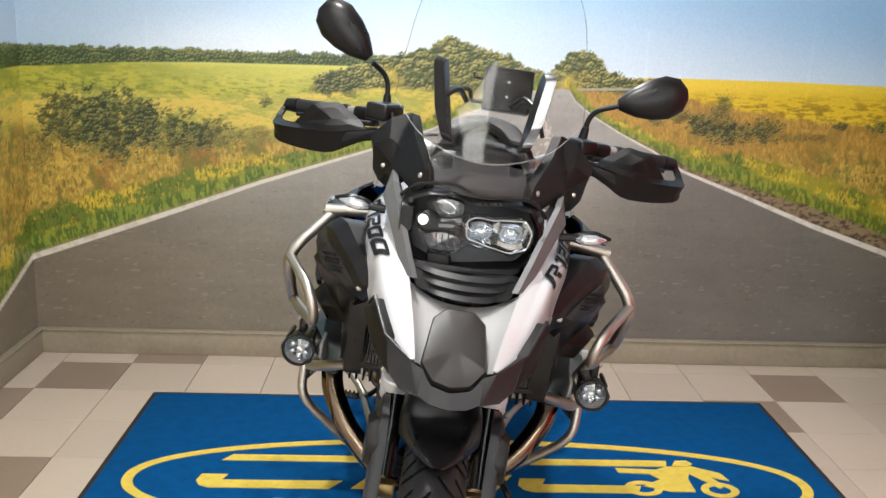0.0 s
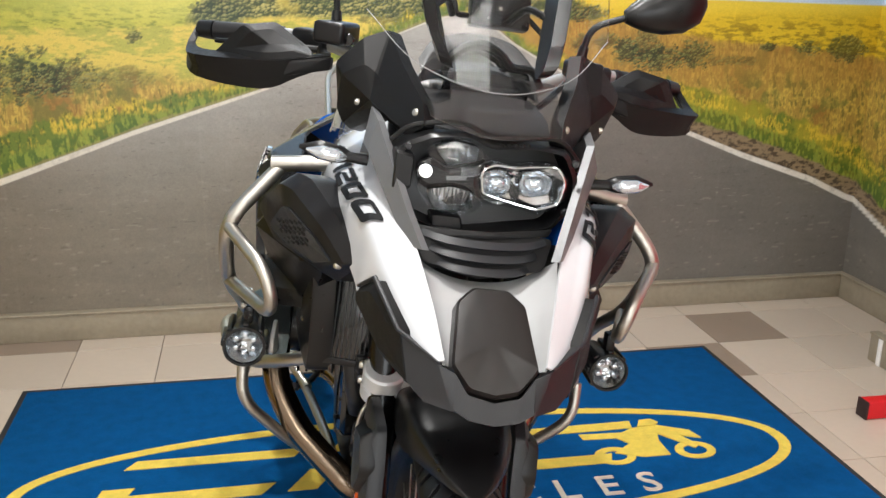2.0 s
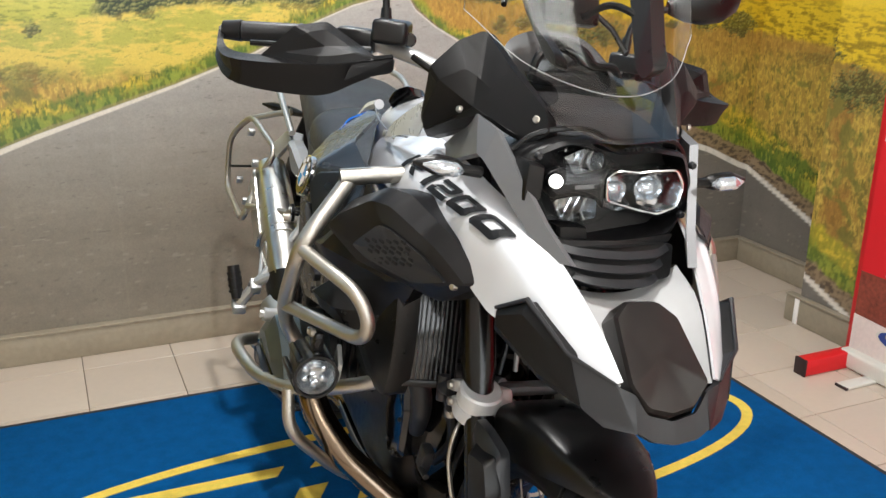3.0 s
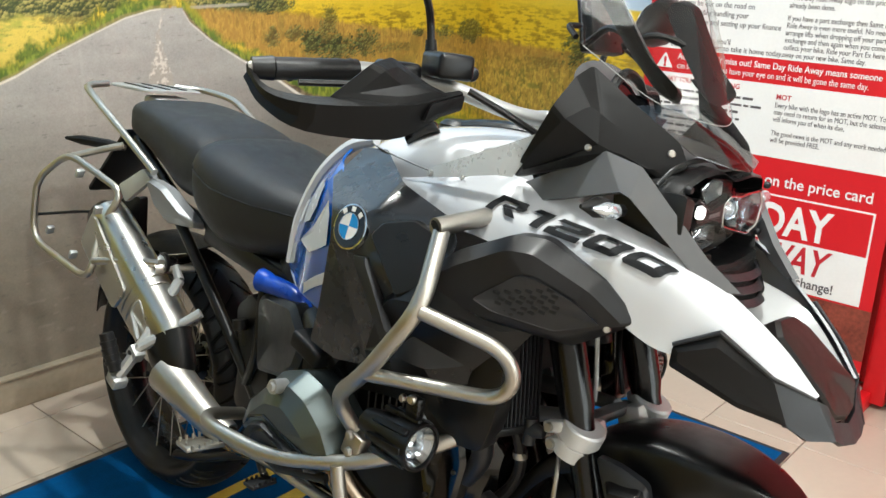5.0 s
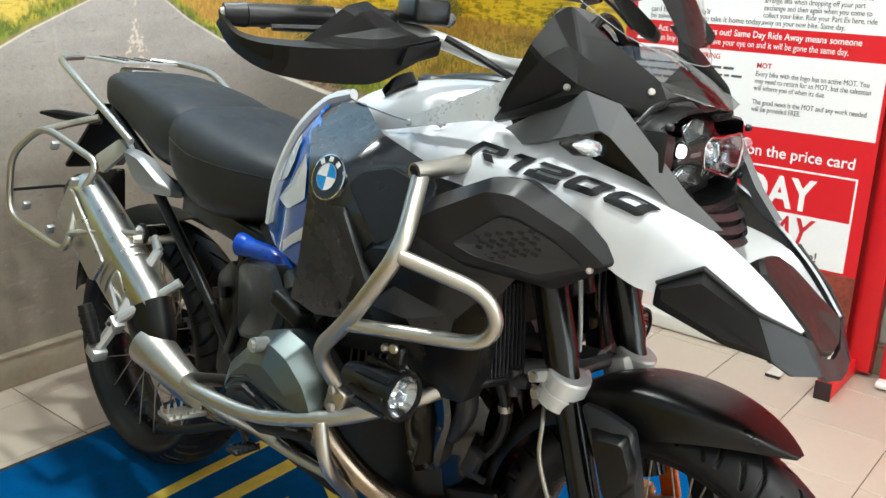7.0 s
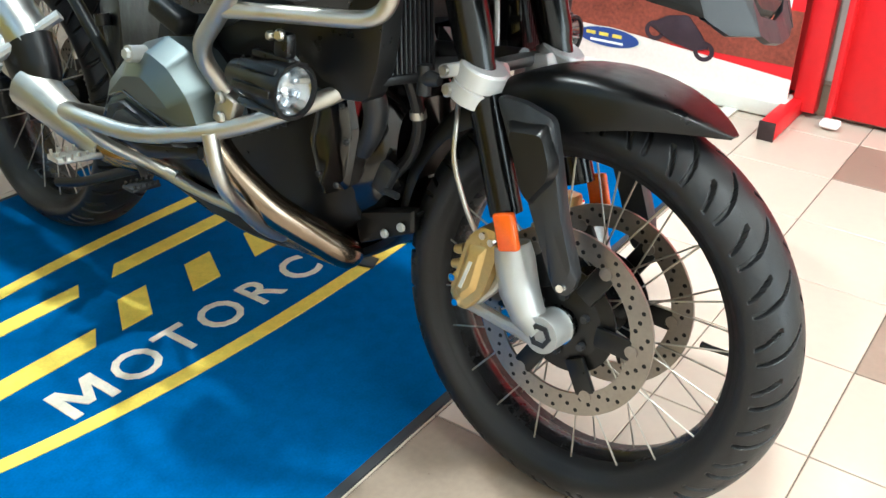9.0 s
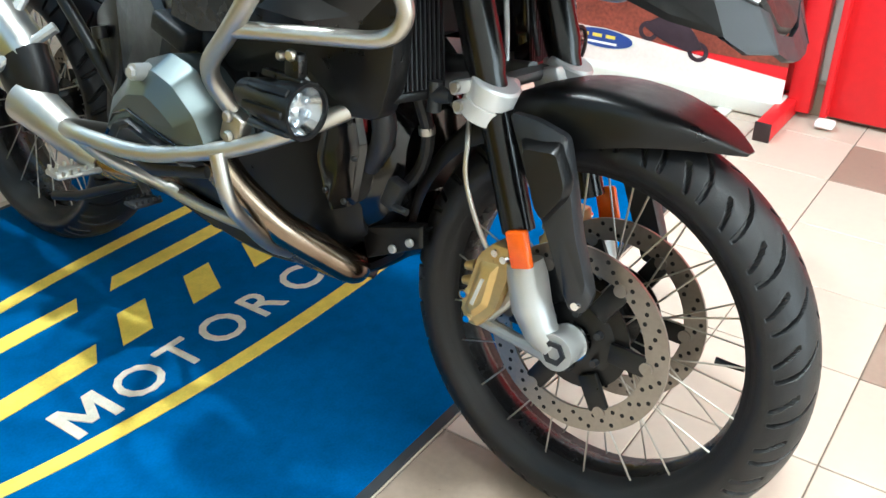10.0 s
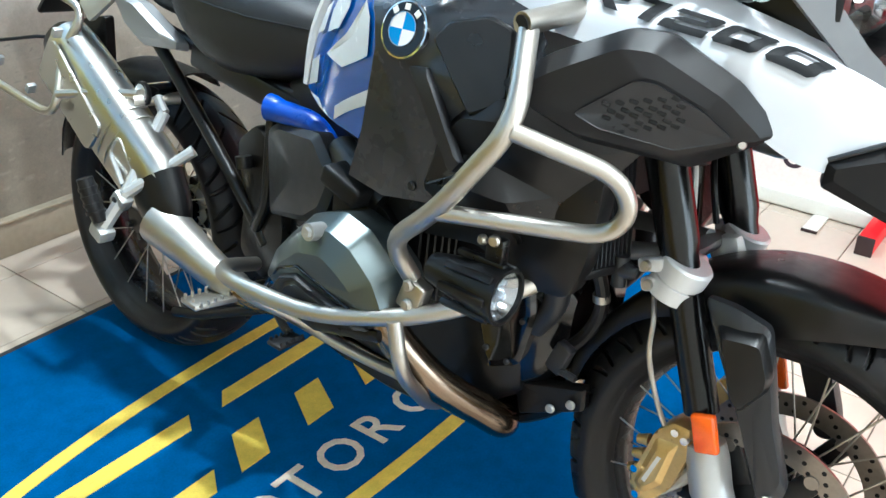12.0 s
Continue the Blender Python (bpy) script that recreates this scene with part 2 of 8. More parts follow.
def flat(outline, z0, z1, bm=None):
    """A low slab over a 2D outline on the floor."""
    b = bmesh.new()
    lo, hi = [b.verts.new((x, y, z0)) for x, y in outline], [b.verts.new((x, y, z1)) for x, y in outline]
    m = len(outline)
    for k in range(m):
        b.faces.new((lo[k], lo[(k + 1) % m], hi[(k + 1) % m], hi[k]))
    b.faces.new(hi)
    bmesh.ops.triangulate(b, faces=[f for f in b.faces if len(f.verts) > 4])
    if bm:
        return join(bm, b)
    return b


# ---- the shop ----
WEST, EAST, NORTH, SOUTH, HIGH = -1.55, 2.41, 3.82, -5.0, 2.75
PIER_Y, PIER_X = 3.10, 2.10


def wall(name, c, s, label):
    return tagged(part(name, box(c, s, bevel=0), M_WALL, smooth=False), label, "wall", kind="structure")


wall_north = wall("wall_north", (0.35, NORTH + 0.11, HIGH / 2), (5.2, 0.2, HIGH), "back wall papered with a country road mural")
wall_west = wall("wall_west", (WEST - 0.11, -0.6, HIGH / 2), (0.2, 8.84, HIGH), "side wall papered with the road mural's verge")
wall_east = wall("wall_east", (EAST + 0.36, -0.6, HIGH / 2), (0.7, 8.84, HIGH), "side wall papered with the yellow field mural")
wall_pier = wall("wall_pier", ((PIER_X + EAST) / 2 + 0.003, PIER_Y / 2 - 2.502, HIGH / 2), (EAST - PIER_X - 0.002, PIER_Y + 5.0, HIGH), "shallow pier standing proud of the side wall")
wall_south = tagged(new("wall_south"), "shop front wall with a wide bright window", "wall", kind="structure")
for cx, cz, sx, sz in ((0.35, 0.2, 5.0, 0.4), (0.35, 2.63, 5.0, 0.24), (-2.4, 1.45, 0.6, 2.1), (2.4, 1.45, 0.6, 2.1)):
    part("wall_panel", box((cx, SOUTH - 0.1, cz), (sx, 0.2, sz), bevel=0), M_WALL, wall_south, smooth=False)
window_1 = tagged(new("window_1"), "wide shop window with daylight behind it", "window", kind="structure")
part("pane", box((0.0, SOUTH - 0.12, 1.45), (4.3, 0.01, 2.1), bevel=0), M_WINDOW, window_1, smooth=False)
for cx in (-2.08, -0.7, 0.7, 2.08):
    part("window_frame", box((cx, SOUTH - 0.08, 1.45), (0.06, 0.06, 2.1)), M_FRAME, window_1)
ceiling = tagged(part("ceiling", box((0.35, -0.6, HIGH + 0.06), (5.2, 9.0, 0.1), bevel=0), M_CEIL, smooth=False), "plain white shop ceiling", "ceiling", kind="structure")
# unseen panels added to carry the fill lamps
for cx, cy, wide in ((-0.2, 0.2, 1.16), (-1.0, -2.0, 1.16), (1.9, -1.2, 1.16)):
    pl = tagged(new("fill_panel"), "flat lit ceiling panel in a white frame, added out of view as fill light", "ceiling light", "ceiling panels")
    pl.matrix_world = pose(cx, cy, HIGH)
    part("diffuser", box((0, 0, -0.005), (wide, 0.56, 0.01), bevel=0), M_PANEL, pl, smooth=False)
    for dx, dy, sx, sy in ((0, 0.295, wide + 0.06, 0.03), (0, -0.295, wide + 0.06, 0.03), (wide / 2 + 0.015, 0, 0.03, 0.56), (-wide / 2 - 0.015, 0, 0.03, 0.56)):
        part("frame", box((dx, dy, -0.008), (sx, sy, 0.016), bevel=0.002), M_ALU, pl)
for cx, cy in ((-0.06, 1.62), (0.17, 2.88)):
    sp = tagged(new("spot_lamp"), "small round spotlight fixed to the ceiling", "ceiling light", "ceiling spotlights")
    sp.matrix_world = pose(cx, cy, HIGH)
    part("housing", lathe([(0.10, 0), (0.12, -0.005), (0.12, -0.03), (0.112, -0.03), (0.10, -0.006)], 32, "Z"), M_ALU, sp)
    part("lens", lathe([(0.0, -0.012), (0.098, -0.012), (0.098, -0.008), (0.0, -0.008)], 32, "Z", close=False), M_PANEL, sp)


# ---- mural ----
rs = np.random.RandomState(5)
LATTICE = rs.rand(256, 256)


def grain(u, v, f, octaves=4, seed=0):
    """Smooth noise between 0 and 1."""
    total, amp, norm = 0, 1.0, 0
    for o in range(octaves):
        x, y = u * f + 17.3 * seed + o * 31.7, v * f + 9.1 * seed + o * 11.9
        xi, yi = np.floor(x).astype(int), np.floor(y).astype(int)
        fx, fy = x - xi, y - yi
        fx, fy = fx * fx * (3 - 2 * fx), fy * fy * (3 - 2 * fy)
        g = lambda a, b: LATTICE[a % 256, b % 256]
        n = (g(xi, yi) * (1 - fx) + g(xi + 1, yi) * fx) * (1 - fy) + (g(xi, yi + 1) * (1 - fx) + g(xi + 1, yi + 1) * fx) * fy
        total, norm = total + n * amp, norm + amp
        amp, f = amp * 0.55, f * 2.03
    return total / norm


def tone(*rgb):
    return np.array(lin(*rgb)[:3])


def mix(a, b, w):
    w = np.clip(w, 0, 1)[..., None]
    return a * (1 - w) + b * w


def ramp(x, a, b):
    t = np.clip((x - a) / (b - a), 0, 1)
    return t * t * (3 - 2 * t)


def clumps(u, z, f, seed=0):
    """Cell pattern of small leafy clumps: how lit each spot is (top of a clump bright, foot dark), and a value for each clump."""
    x, y = u * f, z * f
    xi, yi = np.floor(x).astype(int), np.floor(y).astype(int)
    best, lit, own = np.full(u.shape, 9.0), np.zeros(u.shape), np.zeros(u.shape)
    for dx in (-1, 0, 1):
        for dy in (-1, 0, 1):
            a, b = xi + dx, yi + dy
            px, py = LATTICE[(a + seed) % 256, b % 256], LATTICE[b % 256, (a + 77 + seed) % 256]
            ex, ey = x - a - px, y - b - py
            d = ex * ex + ey * ey
            near = d < best
            best = np.where(near, d, best)
            lit = np.where(near, ey * 0.9 - ex * 0.4, lit)
            own = np.where(near, LATTICE[(a + 131) % 256, (b + seed) % 256], own)
    return np.clip(0.5 + 0.75 * lit - 0.45 * best, 0, 1), own


def mural(u, z):
    """The printed picture: a road that runs between fields to wooded hills under a pale sky; u runs along the walls."""
    n1, n2, n3 = grain(u, z, 5), grain(u, z, 22, 4, 1), grain(u, z, 70, 3, 2)
    n4 = grain(u, z * 0.45, 120, 2, 3)
    n5 = grain(u, z * 2.2, 9, 5, 4)
    n6 = grain(u, z * 0.4, 190, 2, 9)
    n7 = grain(u, z, 48, 3, 10)
    n8 = grain(u, z * 3.5, 40, 3, 12)
    blades = grain(u + 0.12 * z, z * 0.30, 95, 3, 14)
    c1, o1 = clumps(u, z, 34)
    c2, o2 = clumps(u + 0.3, z, 78, 9)
    c3, o3 = clumps(u + 0.7, z * 1.3, 150, 23)
    wash = lambda *rgb: np.broadcast_to(tone(*rgb), u.shape + (3,))
    # sky, whiter over the road
    img = mix(wash(206, 220, 232), tone(146, 182, 214), ramp(z + 0.10 * np.clip(u - 0.4, -0.2, 2), 1.27, 1.72))
    img = mix(img, tone(160, 184, 204), ramp(-u, 0.4, 1.6) * 0.75)
    img = mix(img, tone(232, 238, 243), ramp(grain(u, z * 2.5, 1.1, 2, 6), 0.45, 0.80) * 0.4)
    # far woods on the left, single crowns along the skyline
    top = 1.333 + 0.030 * (grain(u, u * 0, 17, 4, 7) - 0.4) + 0.016 * (n7 - 0.5) + 0.012 * (c2 - 0.5)
    woods = mix(wash(44, 62, 34), tone(124, 132, 76), ramp(c2 * 0.6 + c3 * 0.2 + n2 * 0.3, 0.42, 0.80))
    woods = mix(woods, tone(168, 164, 112), ramp(z + 0.02 * (n2 - 0.5), 1.305, 1.345) * ramp(c3, 0.3, 0.7) * 0.7)
    img = mix(img, woods, ramp(top - z, -0.003, 0.004) * ramp(-0.02 - u, -0.05, 0.05))
    # left field with faint crop rows
    fieldtop = np.interp(u, [-1.7, -1.46, -1.13, -0.8, -0.3], [1.24, 1.247, 1.271, 1.281, 1.283])
    field = mix(wash(178, 172, 66), tone(140, 146, 56), ramp(n5 * 0.7 + n8 * 0.3, 0.40, 0.62))
    field = mix(field, tone(196, 190, 92), ramp(u, -1.3, -0.5) * ramp(z, 1.12, 1.26) * 0.8)
    field = mix(field, tone(108, 118, 48), ramp(n8, 0.56, 0.70) * ramp(1.27 - z, 0.0, 0.12) * 0.7)
    field = mix(field, tone(206, 206, 112), ramp(z, 1.262, 1.278) * 0.5)
    img = mix(img, field, ramp(fieldtop - z, -0.003, 0.003) * ramp(0.2 - u, -0.1, 0.1))
    # right field, rows of yellow heads
    ftop = np.interp(u, [0.95, 1.14, 1.7, 2.08, 3.6], [1.262, 1.273, 1.271, 1.263, 1.235])
    rows = grain(u + 0.8 * z, z * 5.0, 24, 3, 15)
    yel = mix(wash(216, 182, 44), tone(160, 132, 34), ramp(rows * 0.6 + 0.4 * n7, 0.46, 0.64) * ramp(1.25 - z, 0.0, 0.10))
    yel = mix(yel, tone(228, 198, 66), ramp(z, 1.19, 1.26) * 0.8)
    yel = mix(yel, tone(112, 100, 34), ramp(c3 * 0.5 + rows * 0.5, 0.58, 0.74) * ramp(1.22 - z, 0.0, 0.08) * 0.6)
    img = mix(img, yel, ramp(ftop - z, -0.003, 0.003) * ramp(u, 0.95, 1.05))
    # wooded hill in the middle
    hx = [-0.38, -0.31, -0.17, 0.03, 0.15, 0.22, 0.32, 0.42, 0.48, 0.55, 0.64, 0.69, 0.75, 0.82, 0.87, 0.91, 0.99, 1.10, 1.4]
    hz = [1.15, 1.245, 1.29, 1.34, 1.375, 1.425, 1.385, 1.36, 1.35, 1.31, 1.275, 1.33, 1.378, 1.375, 1.33, 1.29, 1.268, 1.262, 1.2]
    hill = np.interp(u, hx, hz) + 0.022 * (grain(u, u * 0, 26, 4, 8) - 0.5) + 0.026 * (n7 - 0.5) + 0.018 * (c2 - 0.5)
    bush = mix(wash(82, 90, 48), tone(168, 158, 92), ramp(c1 * 0.35 + c2 * 0.4 + n2 * 0.3, 0.42, 0.70))
    bush = mix(bush, tone(44, 56, 30), ramp(1 - c2 * 0.6 - c1 * 0.4 + 0.3 * (n3 - 0.5), 0.48, 0.74) * 0.85)
    bush = mix(bush, tone(196, 176, 80), ramp(n1 + 0.2 * (n7 - 0.5), 0.55, 0.7) * ramp(1.30 - z, 0, 0.05) * 0.7)
    img = mix(img, bush, ramp(hill - z, -0.004, 0.004) * ramp(u, -0.38, -0.31) * ramp(1.2 - u, 0, 0.12))
    # meadow and rough grass on both sides
    dry = mix(wash(162, 132, 62), tone(204, 172, 78), ramp(blades * 0.6 + n6 * 0.4, 0.40, 0.60))
    dry = mix(dry, tone(104, 96, 46), ramp(n7 * 0.35 + blades * 0.65, 0.52, 0.66) * 0.85)
    dry = mix(dry, tone(142, 98, 48), ramp(n1, 0.55, 0.75) * 0.7)
    dry = mix(dry, tone(94, 108, 50), ramp(n2 * 0.6 + n1 * 0.4, 0.54, 0.64) * 0.6)
    pale = mix(wash(206, 182, 84), tone(168, 164, 72), ramp(n5 * 0.6 + n8 * 0.4, 0.44, 0.60))
    pale = mix(pale, tone(122, 122, 58), ramp(n8 * 0.5 + c3 * 0.4, 0.52, 0.66) * 0.6)
    edge_l = np.interp(u, [-4.0, -1.54, -0.955, -0.566, -0.108, 0.165, 0.28, 0.402, 0.529, 0.622, 0.66], [-0.42, 0.447, 0.651, 0.790, 0.935, 1.033, 1.088, 1.137, 1.187, 1.209, 1.213])
    edge_r = np.interp(u, [0.742, 0.77, 0.85, 0.98, 1.12, 1.254, 1.50, 1.855, 2.19, 2.36, 4.5], [1.208, 1.166, 1.105, 1.032, 0.965, 0.884, 0.795, 0.660, 0.548, 0.47, -0.28])
    left = ramp(1.15 + 0.05 * ramp(u, -0.7, 0.2) + 0.03 * (n1 - 0.5) + 0.02 * (n7 - 0.5) - z, -0.012, 0.012) * (u < 0.69)
    img = mix(img, mix(pale, dry, ramp(1.04 - z + 0.06 * (n1 - 0.5) - 0.05 * ramp(u, -0.9, 0.2), 0, 0.10)), left)
    rtop = np.interp(u, [0.7, 1.0, 1.29, 1.68, 2.15, 2.7, 3.6], [1.215, 1.205, 1.18, 1.12, 1.075, 1.03, 0.99])
    right = ramp(rtop + 0.035 * (n1 - 0.5) + 0.025 * (blades - 0.5) - z, -0.012, 0.012) * (u >= 0.69)
    img = mix(img, mix(dry, tone(170, 122, 56), ramp(z, 0.88, 1.02) * 0.5), right)
    # the road bends away to the right behind the trees
    far = ramp(0.005 - np.abs(z - 1.213 - 0.03 * np.clip(u - 0.74, 0, 1)), -0.002, 0.002) * (u > 0.70) * ramp(1.03 - u, 0, 0.03)
    img = mix(img, tone(170, 164, 150), far * 0.8)
    # green verge beside the tarmac
    turf = mix(wash(102, 118, 44), tone(206, 178, 62), ramp(blades * 0.45 + n5 * 0.55, 0.45, 0.60))
    turf = mix(turf, tone(54, 76, 30), ramp(n6 * 0.5 + blades * 0.5 + 0.2 * (0.5 - n1), 0.52, 0.66) * 0.8)
    lush = mix(wash(70, 96, 36), tone(132, 148, 58), ramp(blades * 0.7 + n6 * 0.3, 0.44, 0.60))
    wide_l = 0.055 + 0.13 * ramp(-u, -0.1, 1.5)
    img = mix(img, turf, ramp(wide_l + 0.07 * (n2 - 0.5) + 0.04 * (blades - 0.5) + edge_l - z, -0.01, 0.02) * (u < 0.66))
    img = mix(img, lush, ramp(wide_l * 0.42 + 0.06 * (n1 - 0.45) + 0.04 * (blades - 0.5) + edge_l - z, -0.012, 0.012) * (u < 0.66) * 0.85)
    wide_r = 0.05 + 0.17 * ramp(u, 0.9, 1.9)
    img = mix(img, mix(turf, tone(214, 184, 56), 0.35 * ramp(n1, 0.4, 0.6)), ramp(wide_r + 0.07 * (n2 - 0.5) + edge_r - z, -0.01, 0.02) * (u > 0.72))
    img = mix(img, lush, ramp(wide_r * 0.60 + 0.05 * (n1 - 0.5) + 0.05 * (blades - 0.5) + edge_r - z, -0.012, 0.012) * (u > 0.74) * 0.8)
    # bushes, lit from above, dark between their clumps
    leaf = mix(wash(50, 66, 38), tone(132, 136, 78), ramp(c1 * 0.30 + c2 * 0.45 + c3 * 0.25 + 0.25 * (n7 - 0.5), 0.40, 0.72))
    leaf = mix(leaf, tone(24, 34, 22), ramp(1 - 0.45 * c1 - 0.55 * c2, 0.46, 0.72) * 0.85)
    leaf = mix(leaf, tone(152, 140, 84), ramp(o1, 0.72, 0.78) * ramp(c2, 0.4, 0.7) * 0.5)
    for cx, cz, ax, az, k in ((-1.33, 1.03, 0.17, 0.13, 1.0), (-1.16, 1.02, 0.20, 0.15, 1.0), (-0.98, 0.99, 0.20, 0.10, 0.95), (-0.80, 0.985, 0.16, 0.065, 0.85), (-0.60, 0.99, 0.16, 0.04, 0.55), (-0.54, 1.128, 0.032, 0.028, 0.9),
                              (-0.24, 1.20, 0.12, 0.05, 0.7), (0.33, 1.19, 0.10, 0.022, 0.7), (-1.50, 0.90, 0.07, 0.09, 0.5), (1.14, 1.215, 0.11, 0.03, 1.0), (1.12, 1.10, 0.045, 0.035, 0.8), (1.22, 1.115, 0.05, 0.03, 0.8),
                              (1.31, 1.07, 0.05, 0.06, 1.0), (1.40, 1.10, 0.06, 0.11, 0.8), (1.46, 1.04, 0.11, 0.055, 0.95), (1.60, 1.06, 0.075, 0.055, 0.9), (1.76, 1.035, 0.14, 0.022, 0.6), (1.92, 1.09, 0.035, 0.018, 0.9),
                              (2.10, 1.085, 0.07, 0.035, 0.95), (2.28, 1.08, 0.10, 0.05, 0.9), (2.98, 1.03, 0.15, 0.11, 1.0), (2.75, 0.97, 0.12, 0.03, 0.5), (3.25, 0.93, 0.16, 0.08, 0.9), (-1.95, 1.0, 0.2, 0.1, 1.0), (-2.6, 0.95, 0.4, 0.12, 1.0)):
        d = ((u - cx) / ax) ** 2 + ((z - cz) / az) ** 2 + 1.8 * (n2 - 0.5) + 1.6 * (n7 - 0.5) + 1.0 * (0.5 - c2)
        img = mix(img, leaf, ramp(1.0 - d, -0.15, 0.45) * 0.92 * k)
    # broken shoulder
    rub = mix(wash(142, 122, 96), tone(84, 70, 56), ramp(n3 * 0.5 + n8 * 0.5, 0.45, 0.62))
    sh = 0.006 + 0.062 * ramp(u, 1.0, 2.0)
    img = mix(img, rub, ramp(sh + 0.028 * (n2 - 0.5) + 0.012 * (n3 - 0.5) + edge_r - z, -0.006, 0.006) * (u > 0.74))
    img = mix(img, tone(150, 134, 92), ramp(0.010 + 0.012 * (n2 - 0.5) + edge_l - z, -0.004, 0.004) * (u < 0.66) * 0.6)
    # tarmac with its lines
    inside = np.where(u < 0.70, ramp(edge_l - z, -0.002, 0.002), ramp(np.where(u < 0.742, 1.213, edge_r) - z, -0.002, 0.002))
    tar = mix(wash(162, 159, 154), tone(130, 122, 109), ramp(1.15 - z, 0, 0.75))
    tar = mix(tar, tone(112, 101, 86), ramp(-u, 0.3, 1.5) * 0.7)
    tar = mix(tar, tone(108, 104, 98), ramp(u, 0.7, 1.3) * ramp(1.12 - z, 0, 0.35) * 0.9)
    streak = grain(u * 0.35 + z * 0.2, z * 2.2, 12, 4, 18)
    tar = tar * (0.88 + 0.24 * n1[..., None]) * (0.93 + 0.14 * n3[..., None]) * (0.90 + 0.20 * streak[..., None])
    chips = ramp(grain(u * 0.4, z * 2.6, 60, 2, 19), 0.78, 0.86) * ramp(0.75 - z, 0, 0.3)
    tar = mix(tar, tone(168, 160, 148), chips * 0.35)
    tar = mix(tar, tone(62, 56, 50), ramp(grain(u * 0.5, z * 2.4, 60, 3, 20), 0.74, 0.86) * 0.35)
    img = mix(img, tar, inside)
    line_w = 0.004 + 0.022 * ramp(1.2 - z, 0, 0.75)
    worn = 0.75 + 0.25 * ramp(n3 * 0.5 + n2 * 0.5, 0.34, 0.5)
    img = mix(img, tone(214, 206, 192), ramp(line_w / 2 - np.abs(z - edge_l + line_w * 0.5), -0.002, 0.002) * (u < 0.66) * worn)
    img = mix(img, tone(220, 214, 204), ramp(line_w / 2 - np.abs(z - edge_r + line_w * 0.5), -0.002, 0.002) * (u > 0.742) * worn)
    # worn centre line and its patched tarmac
    mid = np.interp(z, [0.80, 0.966, 1.13, 1.192, 1.208, 1.213], [0.650, 0.648, 0.645, 0.662, 0.700, 0.717])
    half = 0.003 + 0.046 * ramp(1.17 - z, 0, 0.24)
    off = np.abs(u - mid)
    patch = ramp(half - off + 0.02 * (n7 - 0.5), -0.004, 0.004) * ramp(z, 0.90, 0.95) * inside
    img = mix(img, tone(168, 158, 146), patch * 0.55)
    img = mix(img, tone(214, 206, 196), patch * ramp(n4 * 0.6 + n8 * 0.4 + 0.15 * ramp(z, 0.95, 1.15), 0.58, 0.66) * 0.8)
    # joins between the paper's strips
    for seam in (-1.02, -0.33, 0.37, 1.06, 1.76, 2.50, 3.2):
        img = img * (1 + (0.06 * ramp(0.004 - np.abs(u - seam), -0.002, 0.002))[..., None])
    return np.clip(img, 0, 1)


def mural_material():
    m = bpy.data.materials.new("printed_mural_paper")
    m.use_nodes = True
    n, l = m.node_tree.nodes, m.node_tree.links
    b = n["Principled BSDF"]
    at = n.new("ShaderNodeAttribute")
    at.attribute_name = "print"
    tc = n.new("ShaderNodeTexCoord")
    a, c, w = n.new("ShaderNodeTexNoise"), n.new("ShaderNodeTexNoise"), n.new("ShaderNodeTexNoise")
    a.inputs["Scale"].default_value, a.inputs["Detail"].default_value = 170, 4
    c.inputs["Scale"].default_value, c.inputs["Detail"].default_value = 420, 3
    w.inputs["Scale"].default_value, w.inputs["Detail"].default_value = 6, 3
    for t in (a, c, w):
        l.new(tc.outputs["Object"], t.inputs["Vector"])
    r = n.new("ShaderNodeMapRange")
    r.inputs["From Min"].default_value, r.inputs["From Max"].default_value = 0.3, 0.7
    r.inputs["To Min"].default_value, r.inputs["To Max"].default_value = 0.93, 1.07
    l.new(a.outputs[0], r.inputs["Value"])
    x = n.new("ShaderNodeMix")
    x.data_type, x.blend_type = "RGBA", "MULTIPLY"
    x.inputs["Factor"].default_value = 1
    l.new(at.outputs["Color"], x.inputs["A"])
    l.new(r.outputs[0], x.inputs["B"])
    l.new(x.outputs["Result"], b.inputs["Base Color"])
    b.inputs["Roughness"].default_value = 0.34
    u = n.new("ShaderNodeBump")
    u.inputs["Strength"].default_value, u.inputs["Distance"].default_value = 0.25, 0.004
    l.new(w.outputs[0], u.inputs["Height"])
    l.new(u.outputs[0], b.inputs["Normal"])
    return m


M_MURAL = mural_material()


